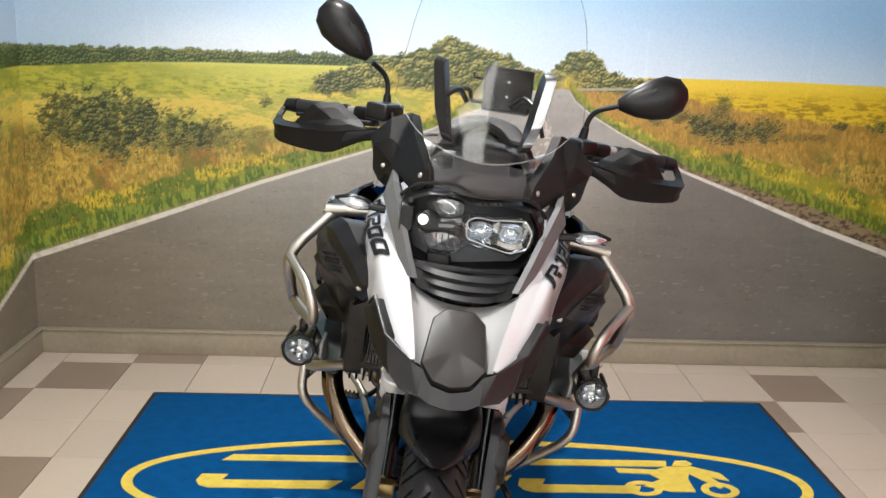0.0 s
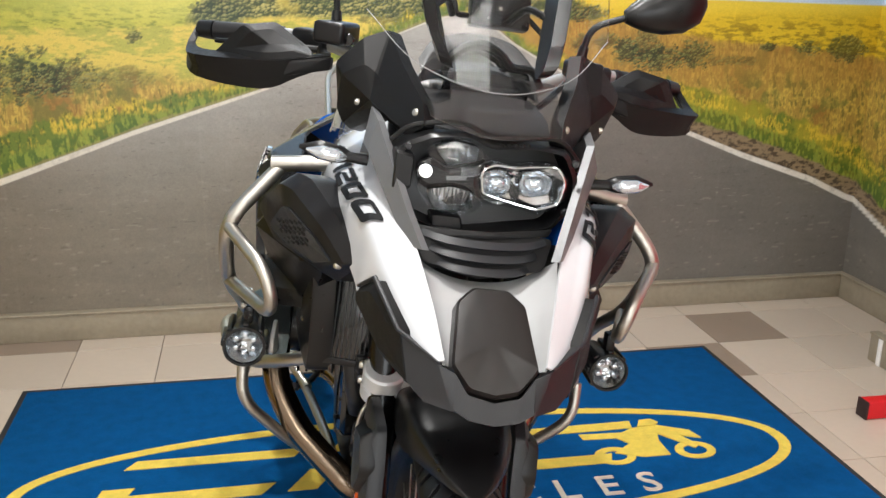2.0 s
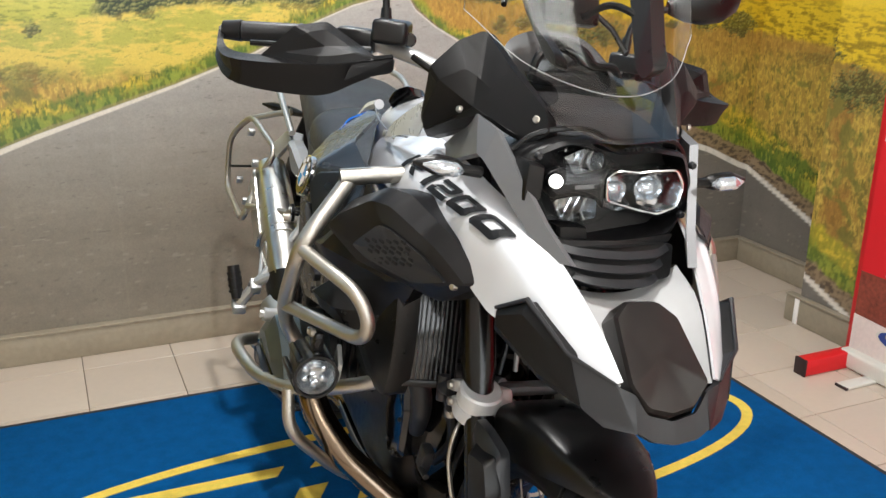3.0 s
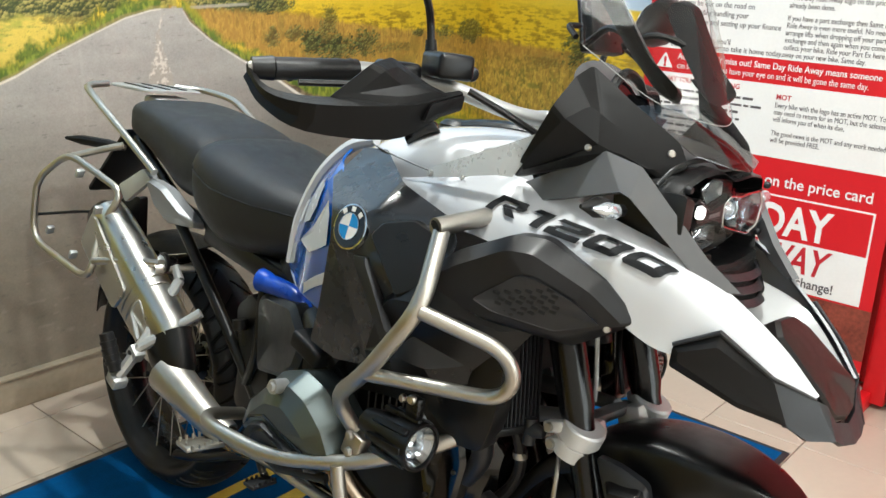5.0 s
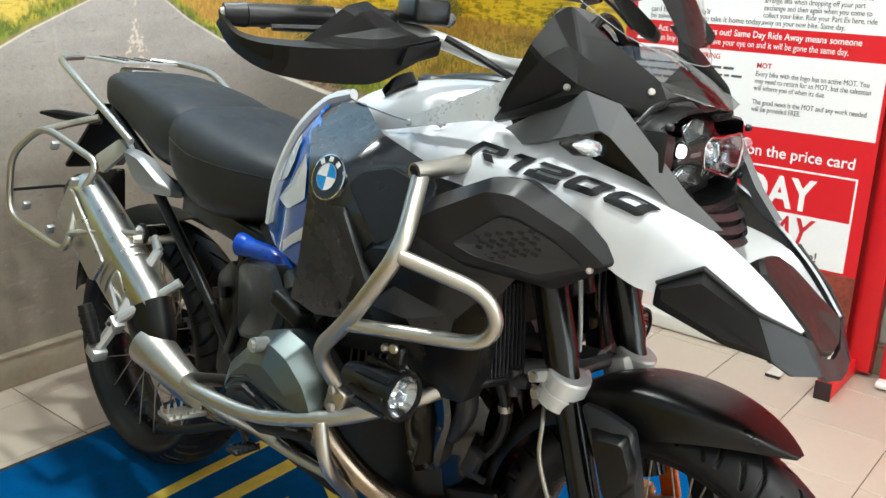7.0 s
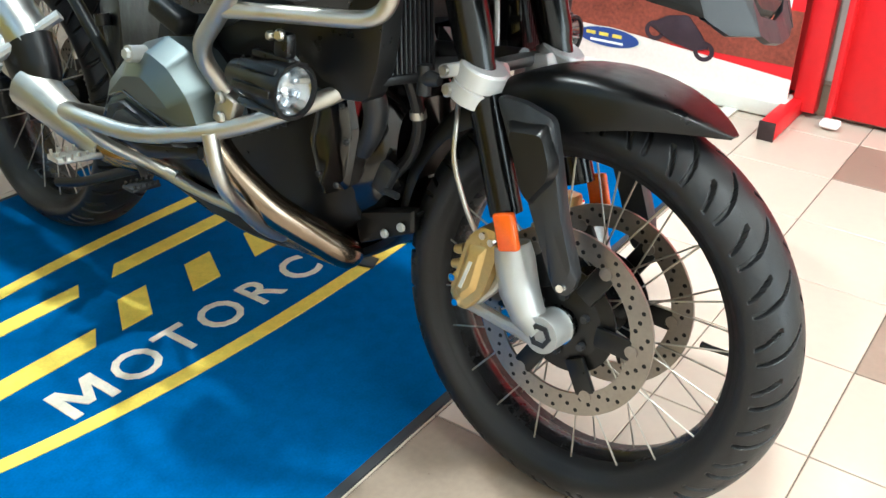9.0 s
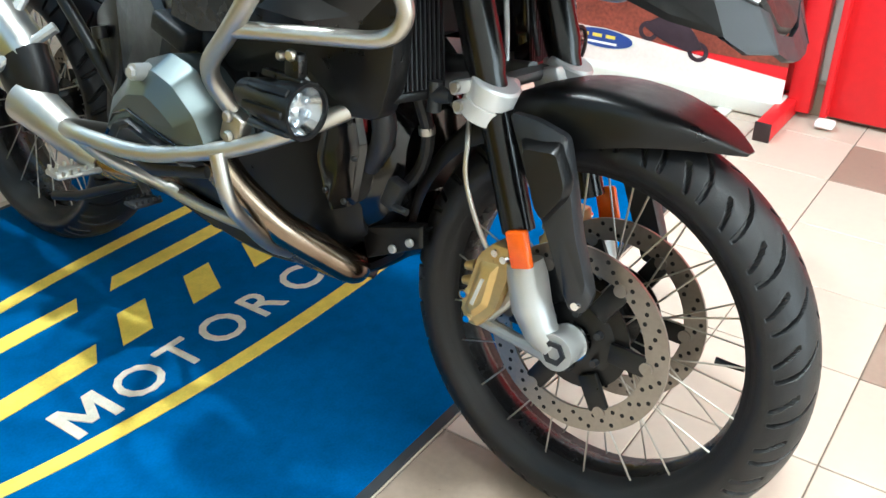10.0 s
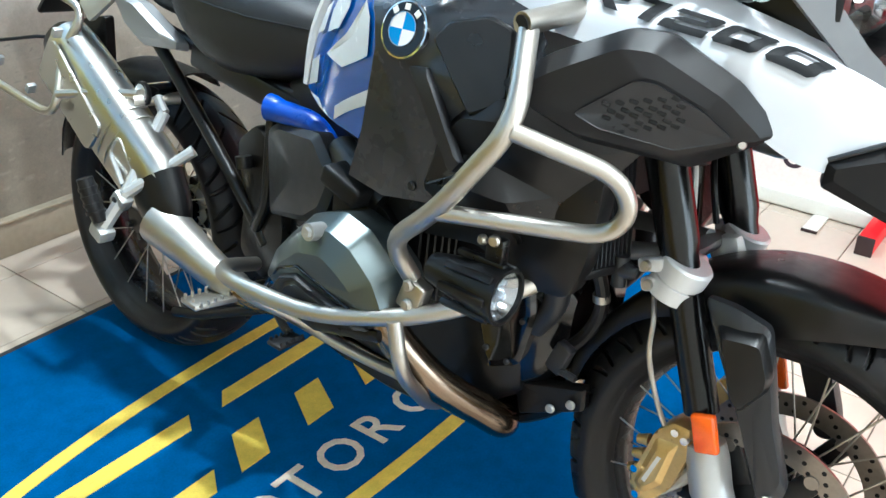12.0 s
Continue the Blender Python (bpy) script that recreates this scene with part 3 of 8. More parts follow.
def mural_sheet(parent, a, b, u0, u1, z0, z1, step):
    """A papered stretch of wall from a to b on plan, printed from u0 to u1."""
    nu, nz = max(2, int(abs(u1 - u0) / step)), max(2, int((z1 - z0) / step))
    t, s = np.meshgrid(np.linspace(0, 1, nu), np.linspace(0, 1, nz))
    z = z0 + (z1 - z0) * s
    co = np.stack([a[0] + (b[0] - a[0]) * t, a[1] + (b[1] - a[1]) * t, z], -1).reshape(-1, 3)
    rgb = mural(u0 + (u1 - u0) * t, z).reshape(-1, 3)
    i = np.arange((nz - 1) * (nu - 1))
    q = (i // (nu - 1)) * nu + i % (nu - 1)
    me = bpy.data.meshes.new("mural_paper")
    me.from_pydata(co.tolist(), [], np.stack([q, q + 1, q + nu + 1, q + nu], -1).tolist())
    col = me.color_attributes.new("print", "FLOAT_COLOR", "POINT")
    col.data.foreach_set("color", np.concatenate([rgb, np.ones((len(rgb), 1))], 1).astype(np.float32).ravel())
    me.materials.append(M_MURAL)
    ob = new("mural_paper", me)
    ob.parent = parent
    return tagged(ob, "printed paper mural of a road between fields")


for z0, z1, st in ((0.0, 0.42, 0.009), (0.42, 1.46, 0.0046), (1.46, HIGH, 0.05)):
    mural_sheet(wall_north, (WEST, NORTH), (EAST, NORTH), WEST, EAST, z0, z1, st * 0.72)
    mural_sheet(wall_west, (WEST, 1.6), (WEST, NORTH), WEST - (NORTH - 1.6), WEST, z0, z1, st)
    mural_sheet(wall_east, (EAST, NORTH), (EAST, PIER_Y), EAST, EAST + NORTH - PIER_Y, z0, z1, st)
    mural_sheet(wall_pier, (PIER_X, PIER_Y - 0.004), (PIER_X, 1.9), EAST + 0.70, EAST + 1.95, z0, z1, st)

# skirting with a small ledge along the papered walls
for nm, c, s in (("baseboard", ((WEST + EAST) / 2, NORTH - 0.012, 0.052), (EAST - WEST, 0.024, 0.104)), ("baseboard", (WEST + 0.012, 0.0, 0.052), (0.024, 7.6, 0.104)),
                 ("baseboard", (EAST - 0.012, (NORTH + PIER_Y) / 2 - 0.012, 0.052), (0.024, NORTH - PIER_Y - 0.026, 0.104)), ("baseboard", (PIER_X - 0.010, 0.5, 0.052), (0.024, 5.3, 0.104))):
    bs = tagged(new(nm), "taupe painted skirting at the foot of the mural", "skirting", kind="structure")
    part("board", box(c, s, bevel=0.004), M_SKIRT, bs)
    lc = (c[0], c[1], c[2] + s[2] / 2 + 0.004)
    part("ledge", box(lc, (s[0], s[1] + 0.012, 0.009) if s[0] > s[1] else (s[0] + 0.012, s[1], 0.009), bevel=0.003), M_SKIRT, bs)
part("end_cap", box((PIER_X - 0.012, PIER_Y - 0.012, 0.055), (0.028, 0.022, 0.112), bevel=0.002), M_PRINT_WHITE, bs, "white end strip")


# ---- blue mat ----
MX0, MX1, MY0, MY1, MZ = -0.922, 1.520, 1.918, 3.382, 0.010
mat_thing = tagged(new("floor_mat"), "blue entrance mat with a yellow oval emblem and white lettering", "mat")
part("rubber_border", box(((MX0 + MX1) / 2, (MY0 + MY1) / 2, MZ * 0.4), (MX1 - MX0, MY1 - MY0, MZ * 0.8), bevel=0.003), M_MAT_EDGE, mat_thing, "black rubber border")
part("carpet", box(((MX0 + MX1) / 2, (MY0 + MY1) / 2, MZ * 0.5), (MX1 - MX0 - 0.036, MY1 - MY0 - 0.036, MZ), bevel=0.003), M_MAT, mat_thing, "blue carpet pile")
CX, CY, OA, OB = 0.302, 2.662, 1.125, 0.318


def oval(k, i, n=96):
    a = 2 * math.pi * i / n
    c, s = math.cos(a), math.sin(a)
    return (CX + (OA - k) * math.copysign(abs(c) ** 0.92, c), CY + (OB - k) * math.copysign(abs(s) ** 0.92, s))


ZA, ZB = MZ - 0.004, MZ + 0.0022
bm = bmesh.new()
for i in range(96):
    flat([oval(0, i), oval(0, i + 1), oval(0.036, i + 1), oval(0.036, i)], ZA, ZB, bm)
part("oval_ring", bm, M_YELLOW, mat_thing, "yellow oval ring", smooth=False)
for shape in ([(-0.53, 2.79), (-0.50, 2.835), (-0.03, 2.835), (-0.06, 2.79)],
              [(-0.585, 2.645), (-0.575, 2.69), (-0.49, 2.69), (-0.505, 2.652), (-0.115, 2.655), (-0.155, 2.60), (-0.54, 2.60), (-0.57, 2.615)],
              [(0.035, 2.80), (0.075, 2.845), (0.415, 2.845), (0.39, 2.80)],
              [(-0.085, 2.605), (-0.018, 2.71), (0.060, 2.71), (-0.006, 2.605)],
              [(0.108, 2.605), (0.172, 2.71), (0.250, 2.71), (0.190, 2.605)],
              [(0.300, 2.605), (0.362, 2.71), (0.440, 2.71), (0.380, 2.605)],
              [(0.51, 2.79), (0.54, 2.835), (0.99, 2.835), (0.98, 2.79)],
              [(0.455, 2.645), (0.465, 2.69), (0.55, 2.69), (0.535, 2.652), (0.86, 2.65), (0.84, 2.60), (0.50, 2.60), (0.47, 2.615)]):
    part("emblem_bar", flat(shape, ZA, ZB), M_YELLOW, mat_thing, smooth=False)
for cx, cy in ((0.865, 2.635), (1.115, 2.63)):
    bm = bmesh.new()
    for i in range(28):
        a0, a1 = 2 * math.pi * i / 28, 2 * math.pi * (i + 1) / 28
        flat([(cx + 0.062 * math.cos(a0), cy + 0.05 * math.sin(a0)), (cx + 0.062 * math.cos(a1), cy + 0.05 * math.sin(a1)), (cx + 0.036 * math.cos(a1), cy + 0.028 * math.sin(a1)), (cx + 0.036 * math.cos(a0), cy + 0.028 * math.sin(a0))], ZA, ZB + 0.0003, bm)
    part("emblem_ring", bm, M_YELLOW, mat_thing, smooth=False)
for k, shape in enumerate(([(0.80, 2.775), (0.805, 2.742), (0.92, 2.735), (0.95, 2.765)], [(0.90, 2.745), (0.94, 2.69), (1.03, 2.70), (1.06, 2.79), (0.98, 2.79)], [(0.87, 2.65), (0.95, 2.615), (1.03, 2.615), (1.03, 2.70), (0.94, 2.70)],
                           [(1.03, 2.76), (1.12, 2.64), (1.14, 2.655), (1.07, 2.79)], [(1.05, 2.80), (1.06, 2.74), (1.165, 2.695), (1.15, 2.745)], [(1.0, 2.795), (1.02, 2.832), (1.06, 2.835), (1.075, 2.81), (1.05, 2.79)])):
    part("emblem_shape", flat(shape, ZA, ZB + 0.0004 * (k + 1)), M_YELLOW, mat_thing, smooth=False)
for ch, x in zip("MOTORCYCLES", (-0.268, -0.142, -0.035, 0.081, 0.195, 0.322, 0.430, 0.540, 0.662, 0.785, 0.905)):
    if ch == "M":
        b, h, w = bmesh.new(), 0.098, 0.052
        rim = [(-w, 0), (-w + 0.021, 0), (-w + 0.021, h - 0.034), (-w, h), (-w + 0.026, h), (-0.009, 0.018)]
        tops = [b.verts.new((x + sg * px, 2.438 + py, ZB)) for sg in (1, -1) for px, py in rim] + [b.verts.new((x, 2.438 + 0.044, ZB))]
        for ids in ((0, 1, 2, 3), (3, 2, 4), (2, 5, 12, 4)):
            b.faces.new([tops[k] for k in ids])
            b.faces.new([tops[k + 6 if k < 12 else k] for k in reversed(ids)])
        b.faces.new((tops[5], tops[11], tops[12]))
        edge = [(e.verts[0], e.verts[1]) for e in b.edges if e.is_boundary]
        foot = {v: b.verts.new((v.co.x, v.co.y, ZA)) for v in tops}
        for v0, v1 in edge:
            b.faces.new((v0, v1, foot[v1], foot[v0]))
        bmesh.ops.delete(b, geom=[v for v in b.verts if not v.link_faces], context="VERTS")
        bmesh.ops.recalc_face_normals(b, faces=b.faces)
        part("letter", b, M_CREAM, mat_thing, smooth=False)
    else:
        part("letter", letters(ch, 0.138, pose(x, 2.438, MZ), 0.98, 0, 0.0022, align="CENTER", bold=0.0012), M_CREAM, mat_thing, smooth=False)


mat_thing.matrix_world = pose(0, -0.03, 0)


# ---- red stand, banner ----
def ink_lines(parent, mat, y0, y1, z, count, pitch, h=0.010, ragged=0.25, seed=1):
    """Lines of small unreadable print, as words of bars, on the banner."""
    rnd = random.Random(seed)
    bm = bmesh.new()
    for i in range(count):
        y, end = y0, y1 + (y0 - y1) * ragged * rnd.random()
        while y > end + 0.01:
            w = min(rnd.uniform(0.012, 0.042), y - end)
            box((BX - 0.0012, y - w / 2, z - i * pitch), (0.0012, w, h * rnd.uniform(0.75, 1)), bevel=0, bm=bm)
            y -= w + 0.007
    return part("printed_text", bm, mat, parent, smooth=False)


BX, BY0, BY1 = 1.965, 1.925, 2.75


def banner_text(text, size, y, z, mat, parent, stretch=1.0, shear=0.0, bold=0.0):
    m = Matrix(((0, 0, -1, BX - 0.0012), (-1, 0, 0, y), (0, 1, 0, z), (0, 0, 0, 1)))
    return part("lettering", letters(text, size, m, stretch, shear, 0.0006, bold=bold), mat, parent, smooth=False)


def sheet(parent, name, y0, y1, z0, z1, mat, proud=0.0, label=""):
    return part(name, box((BX - proud, (y0 + y1) / 2, (z0 + z1) / 2), (0.0012, y1 - y0, z1 - z0), bevel=0), mat, parent, label, smooth=False)


ban = tagged(new("pull_up_banner"), "red and white printed pull-up banner on a white base", "banner")
sheet(ban, "sheet", BY0, BY1, 0.06, 2.05, M_PRINT_RED, -0.0014, "red printed sheet")
sheet(ban, "upper_text_field", BY0 + 0.01, BY1 - 0.01, 1.112, 1.80, M_PRINT_WHITE, 0.0, "white text field")
sheet(ban, "lower_text_field", BY0 + 0.01, BY1 - 0.01, 0.790, 1.030, M_PRINT_WHITE, 0.0, "white text field")
for k, (txt, z) in enumerate((("You can be out on the road on", 1.262), ("today including handling your", 1.232), ("part exchange and setting up your finance", 1.202), ("card has the logo, you'll", 1.142), ("be asked if you want to take it home today.", 1.120))):
    banner_text(txt, 0.026, BY1 - 0.06, z, M_INK, ban, 0.82)
for txt, z in (("Same Day Ride Away logo on the price card, it's", 1.300), ("already been done.", 1.276), ("If you have a part exchange then Same Day", 1.236), ("Ride Away is even more useful. No need to", 1.213),
               ("arrange lifts when dropping off your part", 1.190), ("exchange and then again when you come to", 1.167), ("collect your bike. Ride your Part Ex here, ride", 1.144), ("away on your new bike. Same day.", 1.121)):
    banner_text(txt, 0.024, 2.315, z, M_INK, ban, 0.74)
banner_text("Act Fast! Don't miss out! Same Day Ride Away means someone", 0.030, 2.66, 1.078, M_PRINT_WHITE, ban, 0.83, bold=0.0003)
banner_text("can buy the bike you have your eye on and it will be gone the same day.", 0.030, 2.66, 1.046, M_PRINT_WHITE, ban, 0.70)
part("warning_triangle", plate([(BX - 0.002, 2.735, 1.045), (BX - 0.002, 2.675, 1.045), (BX - 0.002, 2.705, 1.098)], 0.0015, 0.004), M_PRINT_WHITE, ban)
banner_text("!", 0.045, 2.7095, 1.050, M_PRINT_RED, ban, 1, bold=0.002).location.x = -0.002
banner_text("WHAT YOU NEED TO BRING", 0.024, 2.72, 1.000, M_INK_RED, ban, 0.9, bold=0.0003)
ink_lines(ban, M_INK, 2.72, 2.35, 0.972, 7, 0.0245, 0.009, 0.35, 3)
banner_text("MOT", 0.024, 2.315, 0.983, M_INK_RED, ban, 0.9, bold=0.0004)
for txt, z in (("Every bike with the logo has an active MOT. You", 0.956), ("may need to return for an MOT, but the salesman", 0.933), ("will inform you of when its due.", 0.910), ("The good news is the MOT and any work needed", 0.864), ("will be provided FREE.", 0.841)):
    banner_text(txt, 0.024, 2.315, z, M_INK, ban, 0.71)
banner_text("Look for this logo on the price card", 0.052, 2.675, 0.697, M_PRINT_WHITE, ban, 0.92, bold=0.0006)
sheet(ban, "sign_edge", 1.964, 2.656, 0.352, 0.668, M_PRINT_WHITE, 0.0)
sheet(ban, "sign_top", 1.970, 2.650, 0.520, 0.662, M_PRINT_RED, 0.001, "red block")
sheet(ban, "sign_bottom", 1.970, 2.650, 0.358, 0.520, M_PRINT_WHITE, 0.001, "white block")
banner_text("SAME DAY", 0.145, 2.605, 0.537, M_PRINT_WHITE, ban, 0.76, bold=0.004).location.x = -0.001
banner_text("RIDE AWAY", 0.130, 2.575, 0.418, M_INK_RED, ban, 0.70, 0.2, bold=0.002).location.x = -0.001
banner_text("even with Finance or Part Exchange!", 0.046, 2.63, 0.371, M_INK, ban, 0.86, bold=0.0006).location.x = -0.001
for i in range(3):
    part("speed_stripe", box((BX - 0.003, 2.605 - 0.012 * i, 0.435 + 0.03 * i), (0.001, 0.05, 0.006), bevel=0), M_INK_RED, ban, smooth=False)
M_HILL = material("printed_red_rock", lin(128, 62, 48), 0.45, vary=0.55, scale=9, bump=0)
M_ROADPRINT = material("printed_pale_road", lin(226, 212, 206), 0.45, vary=0.10, scale=9)
M_BADGE = material("printed_blue_badge", lin(42, 66, 132), 0.4, vary=0.1)
M_DARKPRINT = material("printed_dark_shape", lin(52, 38, 46), 0.45, vary=0.3, scale=40)
sheet(ban, "photo_hill", BY0, BY1, 0.17, 0.345, M_HILL, 0.0004, "photo of brown hills")
part("photo_road", plate([(BX - 0.0016, BY0, 0.062), (BX - 0.0016, BY1, 0.062), (BX - 0.0016, BY1, 0.190), (BX - 0.0016, 2.45, 0.178), (BX - 0.0016, BY0, 0.128)], 0.0008, 0), M_ROADPRINT, ban, "photo of a pale road")


def badge(y, z, k, mat, dx):
    return plate([(BX - dx, y + 0.12 * k * math.cos(a), z + 0.036 * k * math.sin(a)) for a in (2 * math.pi * i / 28 for i in range(28))], 0.0008, 0, bevel=0)


part("badge_rim", badge(2.535, 0.150, 1.0, M_YELLOW, 0.0030), M_ALU, ban)
part("badge", badge(2.535, 0.150, 0.92, M_BADGE, 0.0038), M_BADGE, ban, "blue oval badge")
for i in range(3):
    part("badge_bar", box((BX - 0.0046, 2.60 - 0.048 * i, 0.158), (0.0008, 0.034, 0.012), bevel=0), M_YELLOW, ban, smooth=False)
part("badge_bar", box((BX - 0.0046, 2.54, 0.134), (0.0008, 0.12, 0.008), bevel=0), M_PRINT_WHITE, ban, smooth=False)
for y, z in ((2.375, 0.205), (2.205, 0.165)):
    part("printed_wheel", lathe([(0.034, -0.0006), (0.034, 0.0006), (0.020, 0.0006), (0.020, -0.0006)], 24, "X", pose(BX - 0.0030, y, z)), M_DARKPRINT, ban, smooth=False)
part("printed_machine", plate([(BX - 0.003, 2.40, 0.222), (BX - 0.003, 2.34, 0.262), (BX - 0.003, 2.27, 0.275), (BX - 0.003, 2.22, 0.220), (BX - 0.003, 2.19, 0.175), (BX - 0.003, 2.24, 0.160), (BX - 0.003, 2.32, 0.180)], 0.0008, 0.01), M_DARKPRINT, ban)
part("cassette", box((BX + 0.01, (BY0 + BY1) / 2, 0.034), (0.10, BY1 - BY0 + 0.02, 0.062), bevel=0.012, seg=3), M_ALU, ban, "white aluminium base")
for y in (2.08, 2.62):
    ft = part("foot", box((BX - 0.09, y, 0.006), (0.16, 0.045, 0.010), bevel=0.003), M_ALU, ban)
    part("foot_pad", box((BX - 0.168, y, 0.005), (0.012, 0.047, 0.010), bevel=0.002), M_RED_CAP, ft)

ban.matrix_world = Matrix(((1, 0, 0, 0.02), (0, 1.075, 0, -0.222), (0, 0, 1.015, 0), (0, 0, 0, 1)))
stand = tagged(new("red_display_stand"), "red painted steel display stand with long floor feet", "display stand")
for y in (1.885, 2.83):
    part("upright", box((2.035, y, 1.05), (0.055, 0.075, 2.06), bevel=0.006), M_RED, stand)
    fy = y + (0.032 if y < 2 else -0.02)
    ft = part("foot", box((1.93, fy, 0.031), (0.36, 0.05, 0.06), bevel=0.005), M_RED, stand, "red box-section foot")
    part("end_cap", box((1.748, fy, 0.031), (0.008, 0.052, 0.062), bevel=0.002), M_RED_CAP, ft, "black end cap")
stand.matrix_world = pose(0.012, -0.083, 0)
part("back_panel", box((2.06, 2.36, 1.05), (0.012, 0.90, 1.96), bevel=0.001), M_RED, stand)
panel2 = tagged(new("display_board"), "tall red painted steel display board", "display board")
panel2.matrix_world = pose(0.012, -0.083, 0)
part("sheet", box((2.04, 1.10, 1.05), (0.02, 1.42, 2.06), bevel=0.002), M_RED, panel2)
part("edge_fold", box((2.015, 1.80, 1.05), (0.05, 0.02, 2.06), bevel=0.004), M_RED, panel2)
part("white_foot", box((1.96, 1.78, 0.02), (0.05, 0.06, 0.022), bevel=0.009, seg=3), M_PRINT_WHITE, panel2, "white plastic foot")


# ---- motorcycle ----
M_WHITE = material("gloss_white_paint", lin(194, 196, 200), 0.18, vary=0.015, scale=5, coat=0.6, rough_vary=0.03)
# the white paint again, greyed to put the valley's shade into the colour
M_WHITE_SHADED = material("shaded_white_paint", lin(180, 181, 182), 0.22, vary=0.03, scale=5, coat=0.5, rough_vary=0.03)
M_COWL = material("matt_pale_grey_plastic", lin(78, 78, 79), 0.45, vary=0.06, scale=8)
M_BLACK = material("textured_black_plastic", lin(14, 14, 15), 0.46, vary=0.12, scale=9, ior=1.34, bump=0.2, bump_scale=1400)
M_SATIN = material("satin_black_plastic", lin(15, 15, 16), 0.34, vary=0.10, scale=6, ior=1.40, bump=0.04, bump_scale=700)
M_SCOOP = material("fine_grained_black_plastic", lin(21, 21, 23), 0.40, vary=0.08, scale=6, bump=0.06, bump_scale=900, ior=1.37)
M_SLATE = material("dark_grey_plastic", lin(34, 35, 38), 0.38, vary=0.08, scale=6, bump=0.08, bump_scale=900)
M_TANK = material("smooth_dark_grey_panel", lin(42, 44, 48), 0.27, vary=0.05, scale=5, coat=0.2, rough_vary=0.04)
M_NOSE = material("brown_black_plastic", lin(26, 23, 22), 0.40, vary=0.08, scale=8, bump=0.1, bump_scale=1200)
M_GLOSSBLACK = material("gloss_black_enamel", lin(16, 16, 18), 0.12, vary=0.05, scale=5, coat=0.4, rough_vary=0.03)
M_FORK = material("black_anodised_tube", lin(10, 10, 11), 0.20, vary=0.05, scale=5, ior=1.42, rough_vary=0.03)
M_GREYMET = material("grey_metallic_paint", lin(106, 107, 109), 0.42, metal=0.3, vary=0.05, scale=6)
M_TAILGREY = material("silver_grey_paint", lin(148, 150, 152), 0.36, metal=0.3, vary=0.04, scale=6)
M_STEEL = material("brushed_stainless_steel", lin(182, 178, 170), 0.40, metal=1.0, vary=0.05, scale=6, rough_vary=0.06)
M_HEADER = material("heat_tinted_steel", lin(132, 116, 100), 0.20, metal=1.0, vary=0.10, scale=3, rough_vary=0.05)
M_CHROME = material("bright_chrome", lin(226, 228, 230), 0.08, metal=1.0, vary=0.04, scale=8, rough_vary=0.04)
M_BOWL = material("dark_chrome_reflector", lin(176, 179, 182), 0.14, metal=1.0, vary=0.10, scale=40, rough_vary=0.05)
M_CLAMP = material("bright_silver_paint", lin(206, 207, 208), 0.36, metal=0.3, vary=0.03, scale=9, rough_vary=0.04)
M_CAST = material("silver_cast_aluminium", lin(178, 179, 178), 0.42, metal=0.6, vary=0.05, scale=9, rough_vary=0.05)
M_COVER = material("grey_green_metallic_cover", lin(92, 100, 100), 0.34, metal=0.8, vary=0.02, scale=3, rough_vary=0.02)
M_SILENCER = material("satin_silencer_steel", lin(196, 195, 190), 0.30, metal=1.0, vary=0.04, scale=4, rough_vary=0.05)
M_RUBBER = material("tyre_rubber", lin(24, 24, 26), 0.42, ior=1.4, vary=0.18, scale=14, bump=0.15, bump_scale=300)
M_RIM = material("black_rim_enamel", lin(24, 24, 26), 0.25, vary=0.08, scale=8)
M_DISC = material("worn_brake_disc_steel", lin(150, 142, 134), 0.36, metal=0.9, vary=0.14, scale=16)
# near-black for solid bits that paint the shade inside holes and slots
M_HOLE_SHADE = material("hole_shade_black", lin(12, 11, 11), 0.8, vary=0)
M_GOLD = material("gold_anodised_caliper", lin(196, 168, 112), 0.36, metal=0.7, vary=0.10, scale=20)
M_ORANGE = material("orange_reflector", lin(226, 92, 14), 0.14, vary=0.12, scale=60, coat=0.5)
M_SEAT = material("black_seat_vinyl", lin(25, 25, 27), 0.44, vary=0.07, scale=6, bump=0.35, bump_scale=650)
M_SEAT2 = material("dark_grey_grained_vinyl", lin(32, 33, 35), 0.5, vary=0.07, scale=6, bump=0.45, bump_scale=650)
M_BLUE = material("racing_blue_paint", lin(10, 84, 172), 0.16, vary=0.04, scale=5, coat=0.6, rough_vary=0.03)
M_BLUEPL = material("blue_rubber_hose", lin(10, 62, 160), 0.32, vary=0.08, scale=9)
M_DECAL = material("dark_decal_film", lin(26, 27, 29), 0.62, vary=0.06, ior=1.25)
M_LIGHTDECAL = material("pale_decal_film", lin(214, 218, 220), 0.2, vary=0.03, coat=0.4)
M_SKYBLUE = material("sky_blue_enamel", lin(24, 136, 206), 0.15, vary=0.02, coat=0.4)
M_CLEAR = clear("clear_acrylic", (0.95, 0.96, 0.96, 1), 0.02, 0.02)
M_FROST = clear("milky_acrylic", (0.80, 0.82, 0.82, 1), 0.12, 0.12)
M_MILK = material("milky_translucent_plastic", lin(206, 208, 208), 0.3, vary=0.04, transmission=0.45)
M_EDGE = material("polished_acrylic_edge", lin(150, 152, 152), 0.2, vary=0.03)
M_SMOKE = clear("smoked_acrylic", (0.68, 0.67, 0.67, 1), 0.03, 0.07)
M_LENS = clear("lamp_glass", (0.95, 0.96, 0.97, 1), 0.02, 0.03)
M_LED = glowing("lit_position_lamp", (1.0, 0.99, 0.96, 1), 3.0)
